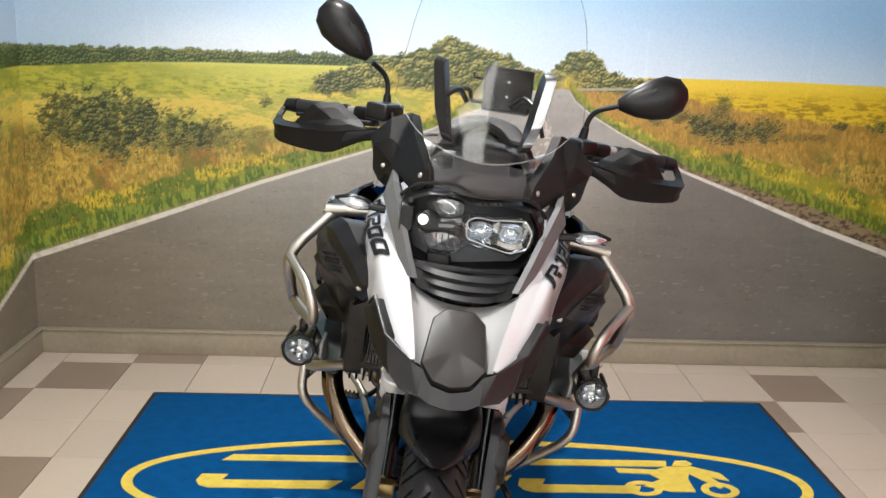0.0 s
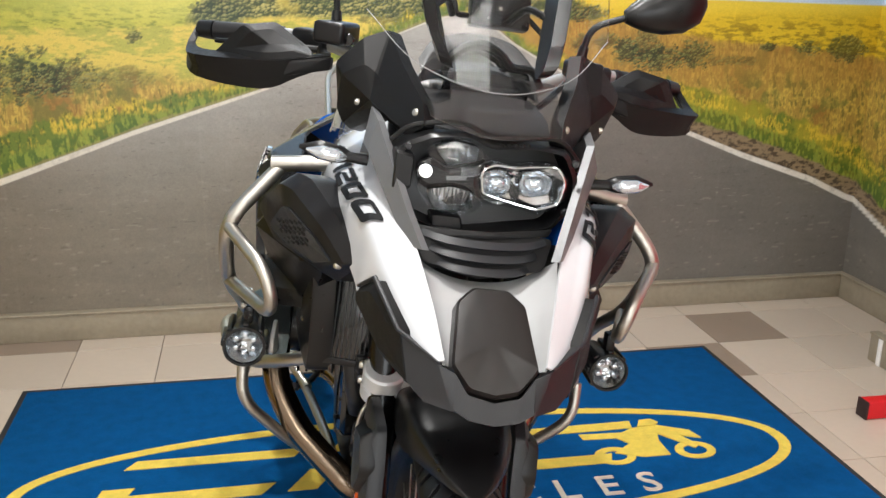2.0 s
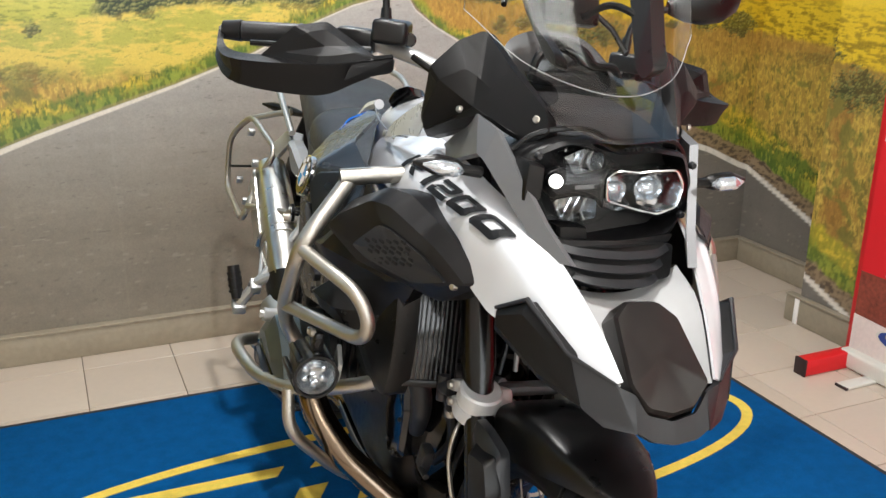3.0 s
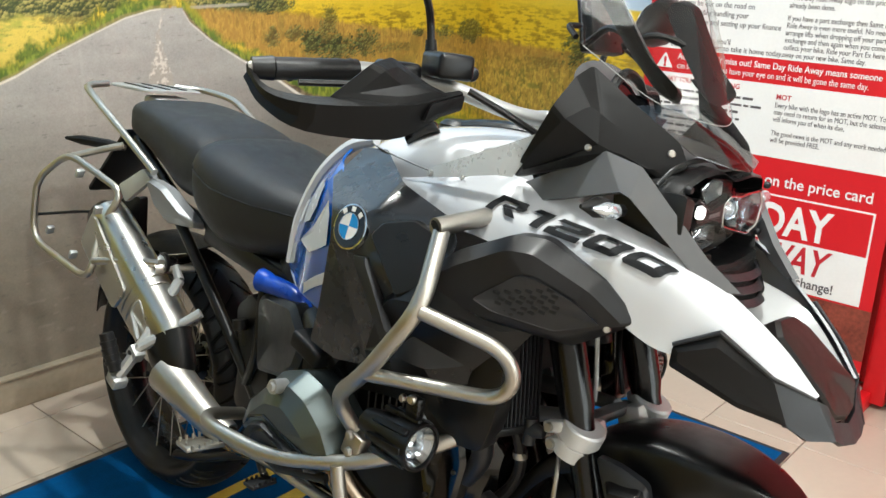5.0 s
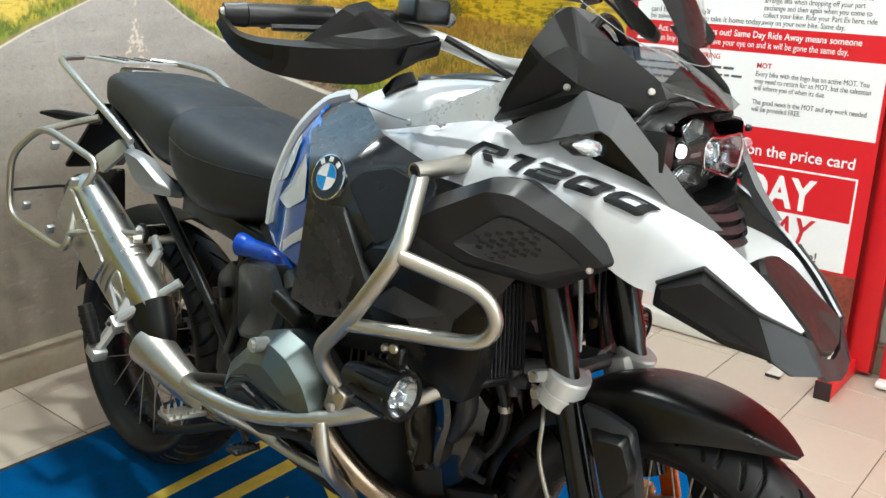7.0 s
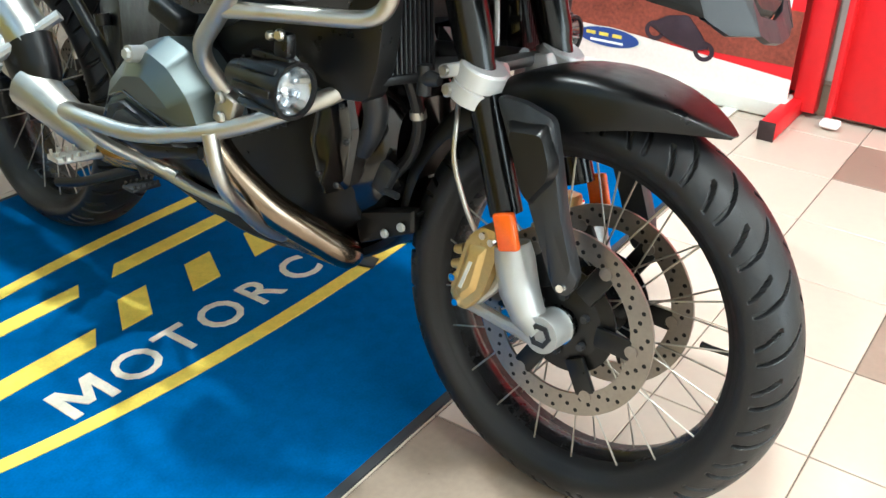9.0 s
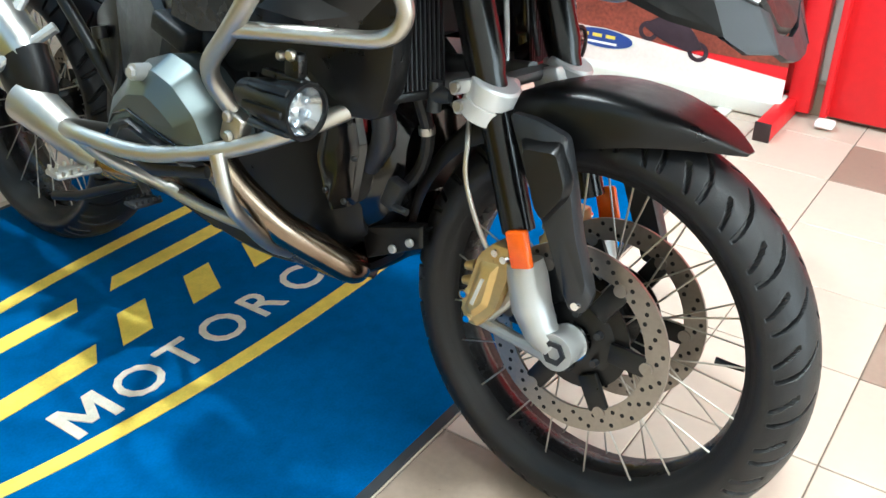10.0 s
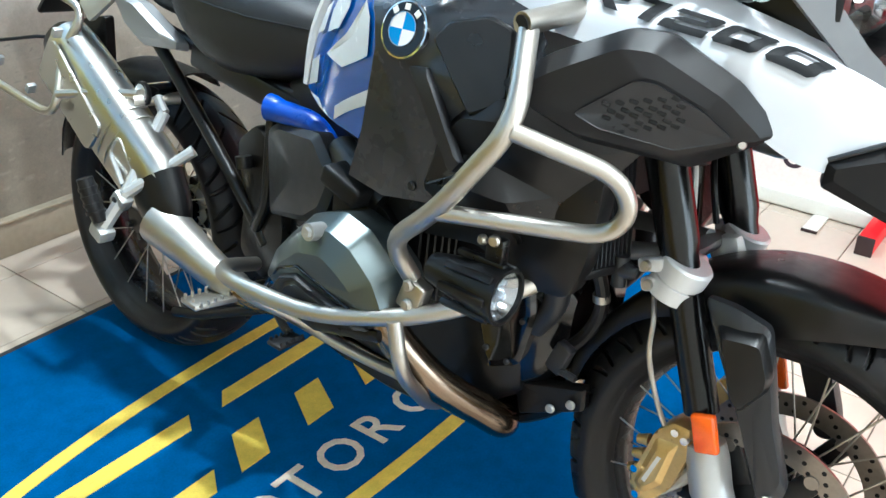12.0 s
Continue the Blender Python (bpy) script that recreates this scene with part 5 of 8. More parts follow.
def shoulder(s):
    sh = part("side_fairing", surf([mirrored(r, s) for r in SHOULDER], 10, 8, 0.004), M_WHITE, bike, "gloss white shoulder fairing with model figures")
    # broad squared figures, each made of bars in a unit cell
    bar = {"R": [[(0, 0), (0.26, 0), (0.26, 0.72), (0, 1)], [(0, 1), (0.26, 0.72), (0.95, 0.72), (0.86, 1)], [(0.72, 0.72), (0.95, 0.72), (1, 0.66), (1, 0.44), (0.74, 0.52)], [(0.40, 0.30), (1, 0.44), (0.74, 0.52), (0.40, 0.52)], [(0.46, 0.30), (0.72, 0.34), (1.02, 0), (0.70, 0)]],
           "1": [[(0.50, 0), (0.94, 0), (0.94, 1), (0.50, 1)], [(0, 0.74), (0.50, 0.74), (0.50, 1), (0.10, 1)]],
           "2": [[(0, 0.76), (0.72, 0.76), (0.90, 1), (0.06, 1)], [(0.72, 0.76), (0.72, 0.60), (1, 0.50), (1, 0.92), (0.90, 1)], [(0.14, 0.38), (0, 0.30), (0.30, 0.60), (0.72, 0.60), (1, 0.50), (0.86, 0.38)], [(0, 0), (0.28, 0.24), (0.28, 0.38), (0, 0.32)], [(0, 0), (1, 0), (1, 0.24), (0.28, 0.24)]],
           "0": [[(0, 0.10), (0.28, 0.26), (0.28, 0.74), (0, 0.90)], [(0, 0.90), (0.28, 0.74), (0.72, 0.74), (1, 0.90), (0.90, 1), (0.10, 1)], [(1, 0.10), (1, 0.90), (0.72, 0.74), (0.72, 0.26)], [(0, 0.10), (0.10, 0), (0.90, 0), (1, 0.10), (0.72, 0.26), (0.28, 0.26)]]}
    adv, x = {"R": 0.98, "1": 0.60, "2": 0.98, "0": 0.96}, 0.0
    for ch in "R1200":
        b = bmesh.new()
        for poly in bar[ch]:
            seen = []
            for p in poly:
                if p not in seen:
                    seen.append(p)
            b.faces.new([b.verts.new((q[0], q[1], 0)) for q in seen])
        bmesh.ops.triangulate(b, faces=b.faces)
        bmesh.ops.subdivide_edges(b, edges=b.edges, cuts=3, use_grid_fill=True)
        for v in b.verts:
            t, q = (x + v.co.x * adv[ch]) / 5.05, v.co.y
            t = t + (q - 0.5) * 0.05
            u = column(SHOULDER, 2, (-0.322 + 0.287 * t) if s < 0 else (-0.034 - 0.287 * t))
            w = 2.0 - 0.98 * q
            p, e = sheet_at(SHOULDER, u, w), 0.05
            n = (sheet_at(SHOULDER, u + e, w) - p).cross(sheet_at(SHOULDER, u, w + e) - p).normalized()
            if n.z < 0:
                n = -n
            p = p + n * 0.0040
            v.co = Vector((p.x, s * p.y, p.z))
        part("figure", b, M_DECAL, sh, "dark grey figure", smooth=False)
        x += adv[ch] + 0.14


both(shoulder)


def beak(s):
    side = {"kt": (0.124, 0.130, 0.888), "tip": (0.172, 0.078, 0.862), "no": (0.178, 0.055, 0.853), "b0": (0.197, 0.060, 0.812), "ub": (0.175, 0.092, 0.808), "kb": (0.150, 0.117, 0.826)}
    bk = part("beak_side", folded(side, ("kt tip no b0 kb", "kb b0 ub"), s, 0.010, 0.003), M_SLATE, bike, "dark grey side of the beak", sharp=50)
    rim_ = mirrored([(-0.004, 0.178, 0.872), (-0.002, 0.180, 0.902), (0.056, 0.163, 0.935), (0.126, 0.130, 0.888), (0.152, 0.117, 0.826), (0.092, 0.148, 0.838)], s)
    o = (0.35, s, 0.1)
    loop2 = mirrored([(0.010, 0.184, 0.884), (0.010, 0.186, 0.898), (0.058, 0.171, 0.918), (0.118, 0.137, 0.880), (0.142, 0.124, 0.836), (0.092, 0.154, 0.848)], s)
    part("beak_inset", facet([rim_, loop2], o, 0.03, 0.004, 2, 0.001), M_BLACK, bk, "black moulded inset", sharp=18)
    rib = mirrored([(-0.002, 0.181, 0.905), (0.056, 0.165, 0.938), (0.126, 0.133, 0.890), (0.170, 0.080, 0.864)], s)
    part("beak_rib", tube(rib, [0.003, 0.004, 0.003, 0.002], 8), M_SLATE, bk)


both(beak)
rim_ = [(0.070, 0.026, 0.940), (0.070, -0.026, 0.940), (0.088, -0.050, 0.924), (0.170, -0.061, 0.860), (0.182, -0.036, 0.830), (0.188, 0.0, 0.824), (0.182, 0.036, 0.830), (0.170, 0.061, 0.860), (0.088, 0.050, 0.924)]
nose = part("beak_nose", facet([rim_, inset(rim_, 0.95, (0.75, 0, 0.6), 0.007), inset(rim_, 0.70, (0.75, 0, 0.6), 0.011)], (0.75, 0, 0.6), 0.035, 0.005, 2, 0.001), M_NOSE, bike, "dark brown-black nose of the beak", sharp=16)
lip = {"t0": (0.178, -0.055, 0.853), "t1": (0.188, -0.037, 0.828), "t2": (0.194, 0.0, 0.821), "t3": (0.188, 0.037, 0.828), "t4": (0.178, 0.055, 0.853), "b0": (0.197, -0.060, 0.812), "b1": (0.205, -0.034, 0.799), "b2": (0.209, 0.0, 0.795), "b3": (0.205, 0.034, 0.799), "b4": (0.197, 0.060, 0.812)}
part("beak_lip", folded(lip, ("t0 t1 b1 b0", "t1 t2 b2 b1", "t2 t3 b3 b2", "t3 t4 b4 b3"), 1, 0.008, 0.003), M_SLATE, nose, "grey front lip", sharp=50)
# recessed white middle of the beak, its shade painted as a greyer white
part("beak_centre", surf([[(-0.03, -0.122, 0.962), (-0.02, -0.06, 0.930), (-0.015, 0, 0.922), (-0.02, 0.06, 0.930), (-0.03, 0.122, 0.962)],
                          [(0.07, -0.098, 0.938), (0.062, -0.062, 0.908), (0.060, 0, 0.900), (0.062, 0.062, 0.908), (0.07, 0.098, 0.938)],
                          [(0.165, -0.070, 0.860), (0.140, -0.052, 0.846), (0.132, 0, 0.842), (0.140, 0.052, 0.846), (0.165, 0.070, 0.860)]], 5, 4, 0.003), M_WHITE_SHADED, bike, "white middle of the beak, greyed for the shade in its valley")
part("beak_underside", surf([[(-0.06, -0.12, 0.895), (-0.06, 0, 0.885), (-0.06, 0.12, 0.895)], [(0.05, -0.125, 0.872), (0.05, 0, 0.862), (0.05, 0.125, 0.872)], [(0.176, -0.04, 0.82), (0.18, 0, 0.812), (0.176, 0.04, 0.82)]], 4, 4, 0.003), M_BLACK, bike)
# louvres under the headlamp
gr = part("grille_surround", shell([(-0.030, -0.110, 0.996), (-0.022, 0, 1.000), (-0.030, 0.110, 0.996), (0.000, 0.094, 0.952), (0.012, 0, 0.936), (0.000, -0.094, 0.952)], (1, 0, 0.35), 0.004, 0.05, r=0.01), M_BLACK, bike, "black louvred grille under the headlamp")
for i, z in enumerate((0.990, 0.972, 0.954)):
    x = -0.012 + 0.009 * i
    w = 0.100 - 0.010 * i
    top = [(x - 0.020, -w, z + 0.006), (x + 0.004, -w * 0.62, z + 0.002), (x + 0.012, 0, z), (x + 0.004, w * 0.62, z + 0.002), (x - 0.020, w, z + 0.006)]
    part("louvre", surf([top, [(px + 0.010, py * 0.98, pz - 0.009) for px, py, pz in top]], 1, 3, 0.003), M_SLATE, gr)


def frame_arm(s):
    """A flat bent strut: a rear leg on the tank, a knee, and a leg down to the beak."""
    at = {"at": (-0.322, 0.168, 1.066), "ab": (-0.306, 0.180, 1.042), "kt": (-0.160, 0.180, 1.149), "kb": (-0.120, 0.190, 1.097), "mt": (-0.102, 0.172, 1.136), "mb": (-0.106, 0.184, 1.090),
          "lt": (-0.004, 0.124, 1.024), "lb": (-0.020, 0.137, 1.003), "tt": (0.046, 0.102, 0.982), "tb": (0.030, 0.112, 0.980)}
    part("fairing_arm", folded(at, ("at kt kb ab", "kt mt mb kb", "mt lt lb mb", "lt tt tb lb"), s, 0.013, 0.0025), M_GREYMET, bike, "grey metallic fairing strut", sharp=40)


both(frame_arm)


def cockpit_side(s):
    rim_ = mirrored([(-0.305, 0.200, 1.084), (-0.275, 0.226, 1.120), (-0.222, 0.240, 1.205), (-0.218, 0.200, 1.248), (-0.218, 0.160, 1.266), (-0.155, 0.142, 1.222), (-0.082, 0.110, 1.172), (-0.066, 0.106, 1.140), (-0.095, 0.128, 1.118), (-0.150, 0.162, 1.136), (-0.225, 0.182, 1.112)], s)
    crest = mirrored([(-0.282, 0.216, 1.098), (-0.258, 0.230, 1.128), (-0.205, 0.230, 1.188), (-0.188, 0.196, 1.210), (-0.182, 0.178, 1.200), (-0.150, 0.160, 1.180), (-0.100, 0.126, 1.158), (-0.088, 0.122, 1.138), (-0.108, 0.140, 1.130), (-0.150, 0.172, 1.150), (-0.215, 0.200, 1.128)], s)
    cp = part("cockpit_side", facet([rim_, crest], (0.45, s, 0.2), 0.02, 0.008, 2, 0.004), M_BLACK, bike, "textured black cockpit side panel", sharp=14)
    bolt((-0.090, s * 0.118, 1.156), (0.8, s, 0.3), 0.0058, 0.004, cp, M_STEEL)
    bolt((-0.178, s * 0.200, 1.150), (0.3, s, 0.2), 0.0052, 0.006, cp, M_STEEL)
    g = surf([mirrored(r, s) for r in ([(-0.475, 0.212, 1.066), (-0.40, 0.222, 1.096), (-0.30, 0.222, 1.138), (-0.243, 0.211, 1.168)], [(-0.470, 0.220, 1.052), (-0.40, 0.229, 1.066), (-0.33, 0.230, 1.082), (-0.292, 0.221, 1.086)])], 4, 4, 0.002)
    df = part("wind_deflector", g, M_MILK, bike, "milky clear wind deflector")
    bolt((-0.463, s * 0.220, 1.060), (0, s, 0.3), 0.006, 0.004, df, M_CAST)
    bolt((-0.385, s * 0.228, 1.068), (0, s, 0.3), 0.005, 0.003, df, M_CAST)


both(cockpit_side)

SCREEN = [[(-0.215, -0.200, 1.292), (-0.130, -0.120, 1.226), (-0.078, 0, 1.200), (-0.130, 0.120, 1.226), (-0.215, 0.200, 1.292)],
          [(-0.245, -0.192, 1.39), (-0.170, -0.115, 1.34), (-0.125, 0, 1.30), (-0.170, 0.115, 1.34), (-0.245, 0.192, 1.39)],
          [(-0.300, -0.170, 1.52), (-0.250, -0.100, 1.50), (-0.205, 0, 1.48), (-0.250, 0.100, 1.50), (-0.300, 0.170, 1.52)],
          [(-0.345, -0.115, 1.62), (-0.315, -0.07, 1.63), (-0.285, 0, 1.635), (-0.315, 0.07, 1.63), (-0.345, 0.115, 1.62)]]
scr = part("windscreen", surf(SCREEN, 6, 6), M_CLEAR, bike, "clear acrylic touring windscreen")
scr.visible_shadow = False
part("screen_rim", tube(curve_points(SCREEN[0], 8), 0.0007, 6), M_EDGE, scr, "bright lower edge")
part("screen_rim", tube(curve_points([r[0] for r in SCREEN], 6), 0.0012, 6), M_FROST, scr)
part("screen_rim", tube(curve_points([r[-1] for r in SCREEN], 6), 0.0012, 6), M_FROST, scr)
sm = part("lower_screen", surf([[(-0.170, -0.110, 1.215), (-0.150, 0, 1.222), (-0.170, 0.110, 1.215)], [(-0.110, -0.108, 1.185), (-0.075, 0, 1.180), (-0.110, 0.108, 1.185)], [(-0.062, -0.100, 1.158), (-0.020, -0.02, 1.142), (-0.058, 0.105, 1.148)]], 5, 6, 0.002), M_SMOKE, bike, "smoked lower screen above the headlamp")
part("screen_rim", tube(curve_points([(-0.062, -0.100, 1.158), (-0.020, -0.02, 1.142), (-0.058, 0.105, 1.148)], 8), 0.0010, 6), M_FROST, sm)


part("cockpit_floor", surf([[(-0.250, -0.095, 1.176), (-0.262, 0, 1.180), (-0.250, 0.095, 1.176)], [(-0.150, -0.100, 1.160), (-0.140, 0, 1.158), (-0.150, 0.100, 1.160)], [(-0.080, -0.090, 1.142), (-0.060, 0, 1.136), (-0.080, 0.092, 1.140)]], 4, 4, 0.003), M_COWL, bike, "grey cockpit floor under the smoked screen")


def blade(s):
    g = shell(mirrored([(-0.262, 0.118, 1.372), (-0.250, 0.122, 1.392), (-0.222, 0.130, 1.380), (-0.150, 0.110, 1.280), (-0.108, 0.094, 1.246), (-0.118, 0.086, 1.228), (-0.150, 0.090, 1.240), (-0.205, 0.105, 1.300)], s), (0.2, s, 0.25), 0.008, 0.022, r=0.01)
    bl = part("screen_stay", g, M_SATIN, bike, "black screen stay blade")
    part("stay_rod", tube(curve_points(mirrored([(-0.20, 0.098, 1.31), (-0.26, 0.07, 1.325), (-0.31, 0.05, 1.30)], s), 4), 0.006, 8), M_SATIN, bl)


both(blade)
# instruments, navigator
b = tube(curve_points([(-0.245, -0.062, 1.195), (-0.250, -0.050, 1.235), (-0.255, -0.010, 1.258), (-0.255, 0.030, 1.248), (-0.255, 0.055, 1.228), (-0.255, 0.090, 1.226), (-0.255, 0.110, 1.20)], 5), [0.006, 0.008, 0.009, 0.008, 0.007, 0.007, 0.006], 8)
ins = part("instrument_hood", b, M_SATIN, bike, "black instrument cluster hood")
part("instrument_face", shell([(-0.262, -0.058, 1.19), (-0.265, -0.045, 1.232), (-0.268, -0.008, 1.252), (-0.268, 0.03, 1.240), (-0.265, 0.052, 1.222), (-0.265, 0.088, 1.222), (-0.262, 0.10, 1.19)], (0.6, 0, 0.5), 0.006, 0.04, r=0.01), M_GLOSSBLACK, ins)
part("cockpit_cowl", surf([[(-0.285, -0.100, 1.222), (-0.308, -0.075, 1.254), (-0.320, -0.015, 1.272), (-0.314, 0.060, 1.264), (-0.285, 0.104, 1.226)], [(-0.262, -0.098, 1.200), (-0.284, -0.074, 1.232), (-0.296, -0.014, 1.248), (-0.290, 0.060, 1.240), (-0.262, 0.102, 1.204)], [(-0.250, -0.110, 1.170), (-0.272, -0.080, 1.190), (-0.284, -0.010, 1.196), (-0.276, 0.070, 1.190), (-0.250, 0.110, 1.172)]], 4, 5, 0.003), M_COWL, bike, "pale grey cockpit cowl")
nav = part("navigator_cradle", box((-0.35, 0.038, 1.332), (0.030, 0.108, 0.098), (0, -14, 3), 0.006), M_SATIN, bike, "black navigator cradle")
for y, z in ((0.000, 1.352), (0.036, 1.350), (0.000, 1.322), (0.036, 1.318)):
    bolt((-0.338 + (z - 1.33) * -0.25, y, z), (1, 0, 0.2), 0.005, 0.004, nav, M_STEEL)
part("cradle_arm", tube(rounded([(-0.34, -0.015, 1.30), (-0.33, -0.04, 1.30), (-0.33, -0.045, 1.325), (-0.33, -0.085, 1.322), (-0.30, -0.10, 1.305)], 0.01), 0.005, 8), M_SATIN, nav)
part("cradle_arm", tube([(-0.34, -0.02, 1.35), (-0.335, -0.04, 1.352), (-0.335, -0.042, 1.362)], 0.003, 6), M_SATIN, nav)
part("cradle_arm", tube([(-0.35, 0.09, 1.31), (-0.32, 0.115, 1.285), (-0.28, 0.125, 1.25)], 0.005, 8), M_SATIN, nav)

# headlamp
HX = -0.04
house = [(HX - 0.035, -0.150, 1.098), (HX - 0.033, -0.134, 1.118), (HX - 0.027, -0.098, 1.136), (HX - 0.024, -0.043, 1.142), (HX - 0.022, -0.004, 1.126), (HX - 0.024, 0.062, 1.134), (HX - 0.032, 0.120, 1.128), (HX - 0.040, 0.144, 1.090), (HX - 0.036, 0.148, 1.046), (HX - 0.030, 0.130, 1.026), (HX - 0.018, 0.110, 1.006),
         (HX - 0.006, -0.031, 0.984), (HX - 0.008, -0.055, 0.988), (HX - 0.016, -0.090, 0.992), (HX - 0.026, -0.128, 1.004), (HX - 0.034, -0.146, 1.047)]
hl = part("headlamp", facet([house, inset(house, 0.975, (1, 0, 0), 0.018), inset(house, 0.92, (1, 0, 0), 0.024), inset(house, 0.875, (1, 0, 0), -0.024)], (1, 0, 0), 0.08, 0.008, 2), M_SATIN, bike, "asymmetric black headlamp with a round and a long lens")
for rim_ in ([(-0.088, 1.113), (-0.058, 1.126), (-0.022, 1.121), (-0.022, 1.099), (-0.066, 1.087)], [(-0.094, 1.050), (-0.057, 1.058), (-0.022, 1.053), (-0.019, 1.026), (-0.052, 1.018), (-0.080, 1.022)]):
    rim_ = [(HX - 0.010, y, z) for y, z in rim_]
    rb_ = part("reflector_bowl", facet([rim_, inset(rim_, 0.97, (1, 0, 0), 0.001), inset(rim_, 0.62, (1, 0, 0), -0.036)], (1, 0, 0), 0.042, 0.004, 2), M_BOWL, hl, "faceted chrome reflector")
    y0, y1 = min(p[1] for p in rim_), max(p[1] for p in rim_)
    cz = sum(p[2] for p in rim_) / len(rim_)
    for i in range(5):
        y = y0 + (y1 - y0) * (i + 1) / 6
        part("reflector_rib", rod((HX - 0.038, y, cz - 0.010), (HX - 0.024, y, cz + 0.014), 0.0018, seg=6), M_CHROME, rb_)
part("lamp_divider", facet([[(HX - 0.006, y, z) for y, z in ((-0.110, 1.090), (-0.092, 1.098), (-0.066, 1.085), (-0.022, 1.097), (-0.010, 1.104), (-0.018, 1.084), (-0.014, 1.052), (-0.012, 1.040), (-0.022, 1.055), (-0.057, 1.060), (-0.096, 1.052), (-0.108, 1.062))],
                            [(HX + 0.000, y, z) for y, z in ((-0.104, 1.086), (-0.092, 1.090), (-0.064, 1.079), (-0.028, 1.090), (-0.020, 1.094), (-0.026, 1.080), (-0.024, 1.060), (-0.020, 1.052), (-0.028, 1.061), (-0.057, 1.066), (-0.092, 1.060), (-0.104, 1.066))]], (1, 0, 0), 0.012, 0.003, 2), M_SATIN, hl)
part("lamp_mark", box((HX + 0.0008, -0.052, 1.073), (0.001, 0.030, 0.006), (6, 0, 0), bevel=0), M_FRAME, hl)
part("position_lamp", lathe([(0.0, 0.008), (0.0090, 0.007), (0.0100, 0.000)], 24, "X", Matrix.Translation((HX - 0.002, -0.099, 1.079)), close=False), M_LED, hl, "lit round position lamp")
part("lamp_ring", lathe([(0.0100, -0.002), (0.0128, 0.002), (0.0135, -0.006), (0.0105, -0.008)], 24, "X", Matrix.Translation((HX - 0.002, -0.099, 1.079))), M_GLOSSBLACK, hl)
long_ = [(HX - 0.006, y, z) for y, z in ((-0.014, 1.086), (0.003, 1.098), (0.040, 1.096), (0.058, 1.100), (0.103, 1.104), (0.119, 1.082), (0.113, 1.048), (0.081, 1.035), (0.040, 1.042), (-0.008, 1.052))]
part("long_bezel", tube(rounded(long_, 0.008, 3, True) + rounded(long_, 0.008, 3, True)[:1], 0.0019, 8), M_CHROME, hl, "chrome rim of the long lens")
part("long_reflector", facet([long_, inset(long_, 0.96, (1, 0, 0), -0.001), inset(long_, 0.90, (1, 0, 0), -0.048)], (1, 0, 0), 0.055, 0.006, 3), M_BOWL, hl, "silver reflector")
for y, z, w in ((0.018, 1.063, 0.021), (0.079, 1.068, 0.023)):
    at_ = Matrix.Translation((HX - 0.044, y, z)) @ Matrix.Diagonal((1, w / 0.018, 0.96, 1))
    part("projector", lathe([(0.0, 0.014), (0.008, 0.0125), (0.014, 0.008), (0.018, 0.0)], 28, "X", at_, close=False), M_PROJ, hl, "clear projector lens")
    part("projector_ring", lathe([(0.018, -0.004), (0.0205, 0.003), (0.0195, 0.007), (0.0172, 0.002)], 28, "X", at_), M_CHROME, hl)
    for sg in (-1, 1):
        part("projector_lid", surf([[(HX - 0.034, y - w, z + sg * 0.010), (HX - 0.030, y, z + sg * 0.0165), (HX - 0.034, y + w, z + sg * 0.010)], [(HX - 0.020, y - w * 1.15, z + sg * 0.020), (HX - 0.016, y, z + sg * 0.027), (HX - 0.020, y + w * 1.15, z + sg * 0.020)]], 1, 4, 0.001), M_CHROME, hl)
lens_ = [(HX, y, z) for y, z in ((-0.104, 1.090), (-0.092, 1.116), (-0.059, 1.131), (-0.022, 1.124), (-0.004, 1.106), (0.040, 1.104), (0.104, 1.108), (0.124, 1.082), (0.117, 1.044), (0.082, 1.030), (0.040, 1.037), (-0.006, 1.038), (-0.019, 1.022), (-0.051, 1.014), (-0.088, 1.022), (-0.108, 1.053))]
cover = part("lamp_glass", shell(lens_, (1, 0, 0.05), 0.022, 0.030, r=0.008), M_LENS, hl, "clear lamp glass")
cover.visible_shadow = False
for y, z in ((-0.132, 1.112), (0.132, 1.112), (-0.118, 1.006), (0.128, 1.036)):
    bolt((HX - 0.010, y * 0.97, z), (1, 0, 0), 0.006, 0.008, hl, M_SLATE)
# solid blocks on the hood; the slots' shade is in their dark colour
for i in range(5):
    part("hood_slot_shade", box((HX - 0.008, 0.012 + 0.010 * i, 1.1265 + 0.001 * i), (0.008, 0.005, 0.008), (8, 0, 0), 0.001, 1), M_HOLE_SHADE, hl)
part("lamp_hood", tube(curve_points([(HX - 0.045, -0.152, 1.112), (HX - 0.035, -0.120, 1.140), (HX - 0.024, -0.05, 1.152), (HX - 0.024, 0.0, 1.138), (HX - 0.030, 0.10, 1.142), (HX - 0.045, 0.145, 1.11)], 5), 0.004, 8, flat=0.6), M_SATIN, hl)
# clamps that hold the round lens
for lug in ([(-0.146, 1.106), (-0.118, 1.100), (-0.118, 1.050), (-0.146, 1.044)], [(-0.084, 1.014), (-0.036, 1.014), (-0.030, 0.994), (-0.080, 0.994)]):
    lug = [(HX - 0.004, y, z) for y, z in lug]
    part("lens_clamp", facet([lug, inset(lug, 0.86, (1, 0, 0), 0.005)], (1, 0, 0), 0.030, 0.004, 2), M_SATIN, hl, "black clamp at the lens", sharp=25)
trim_ = [(HX + 0.002, -0.108, 0.998), (HX + 0.012, -0.03, 0.990), (HX + 0.006, 0.108, 1.010), (HX + 0.010, 0.100, 0.998), (HX + 0.030, 0.0, 0.992), (HX + 0.012, -0.096, 0.988)]
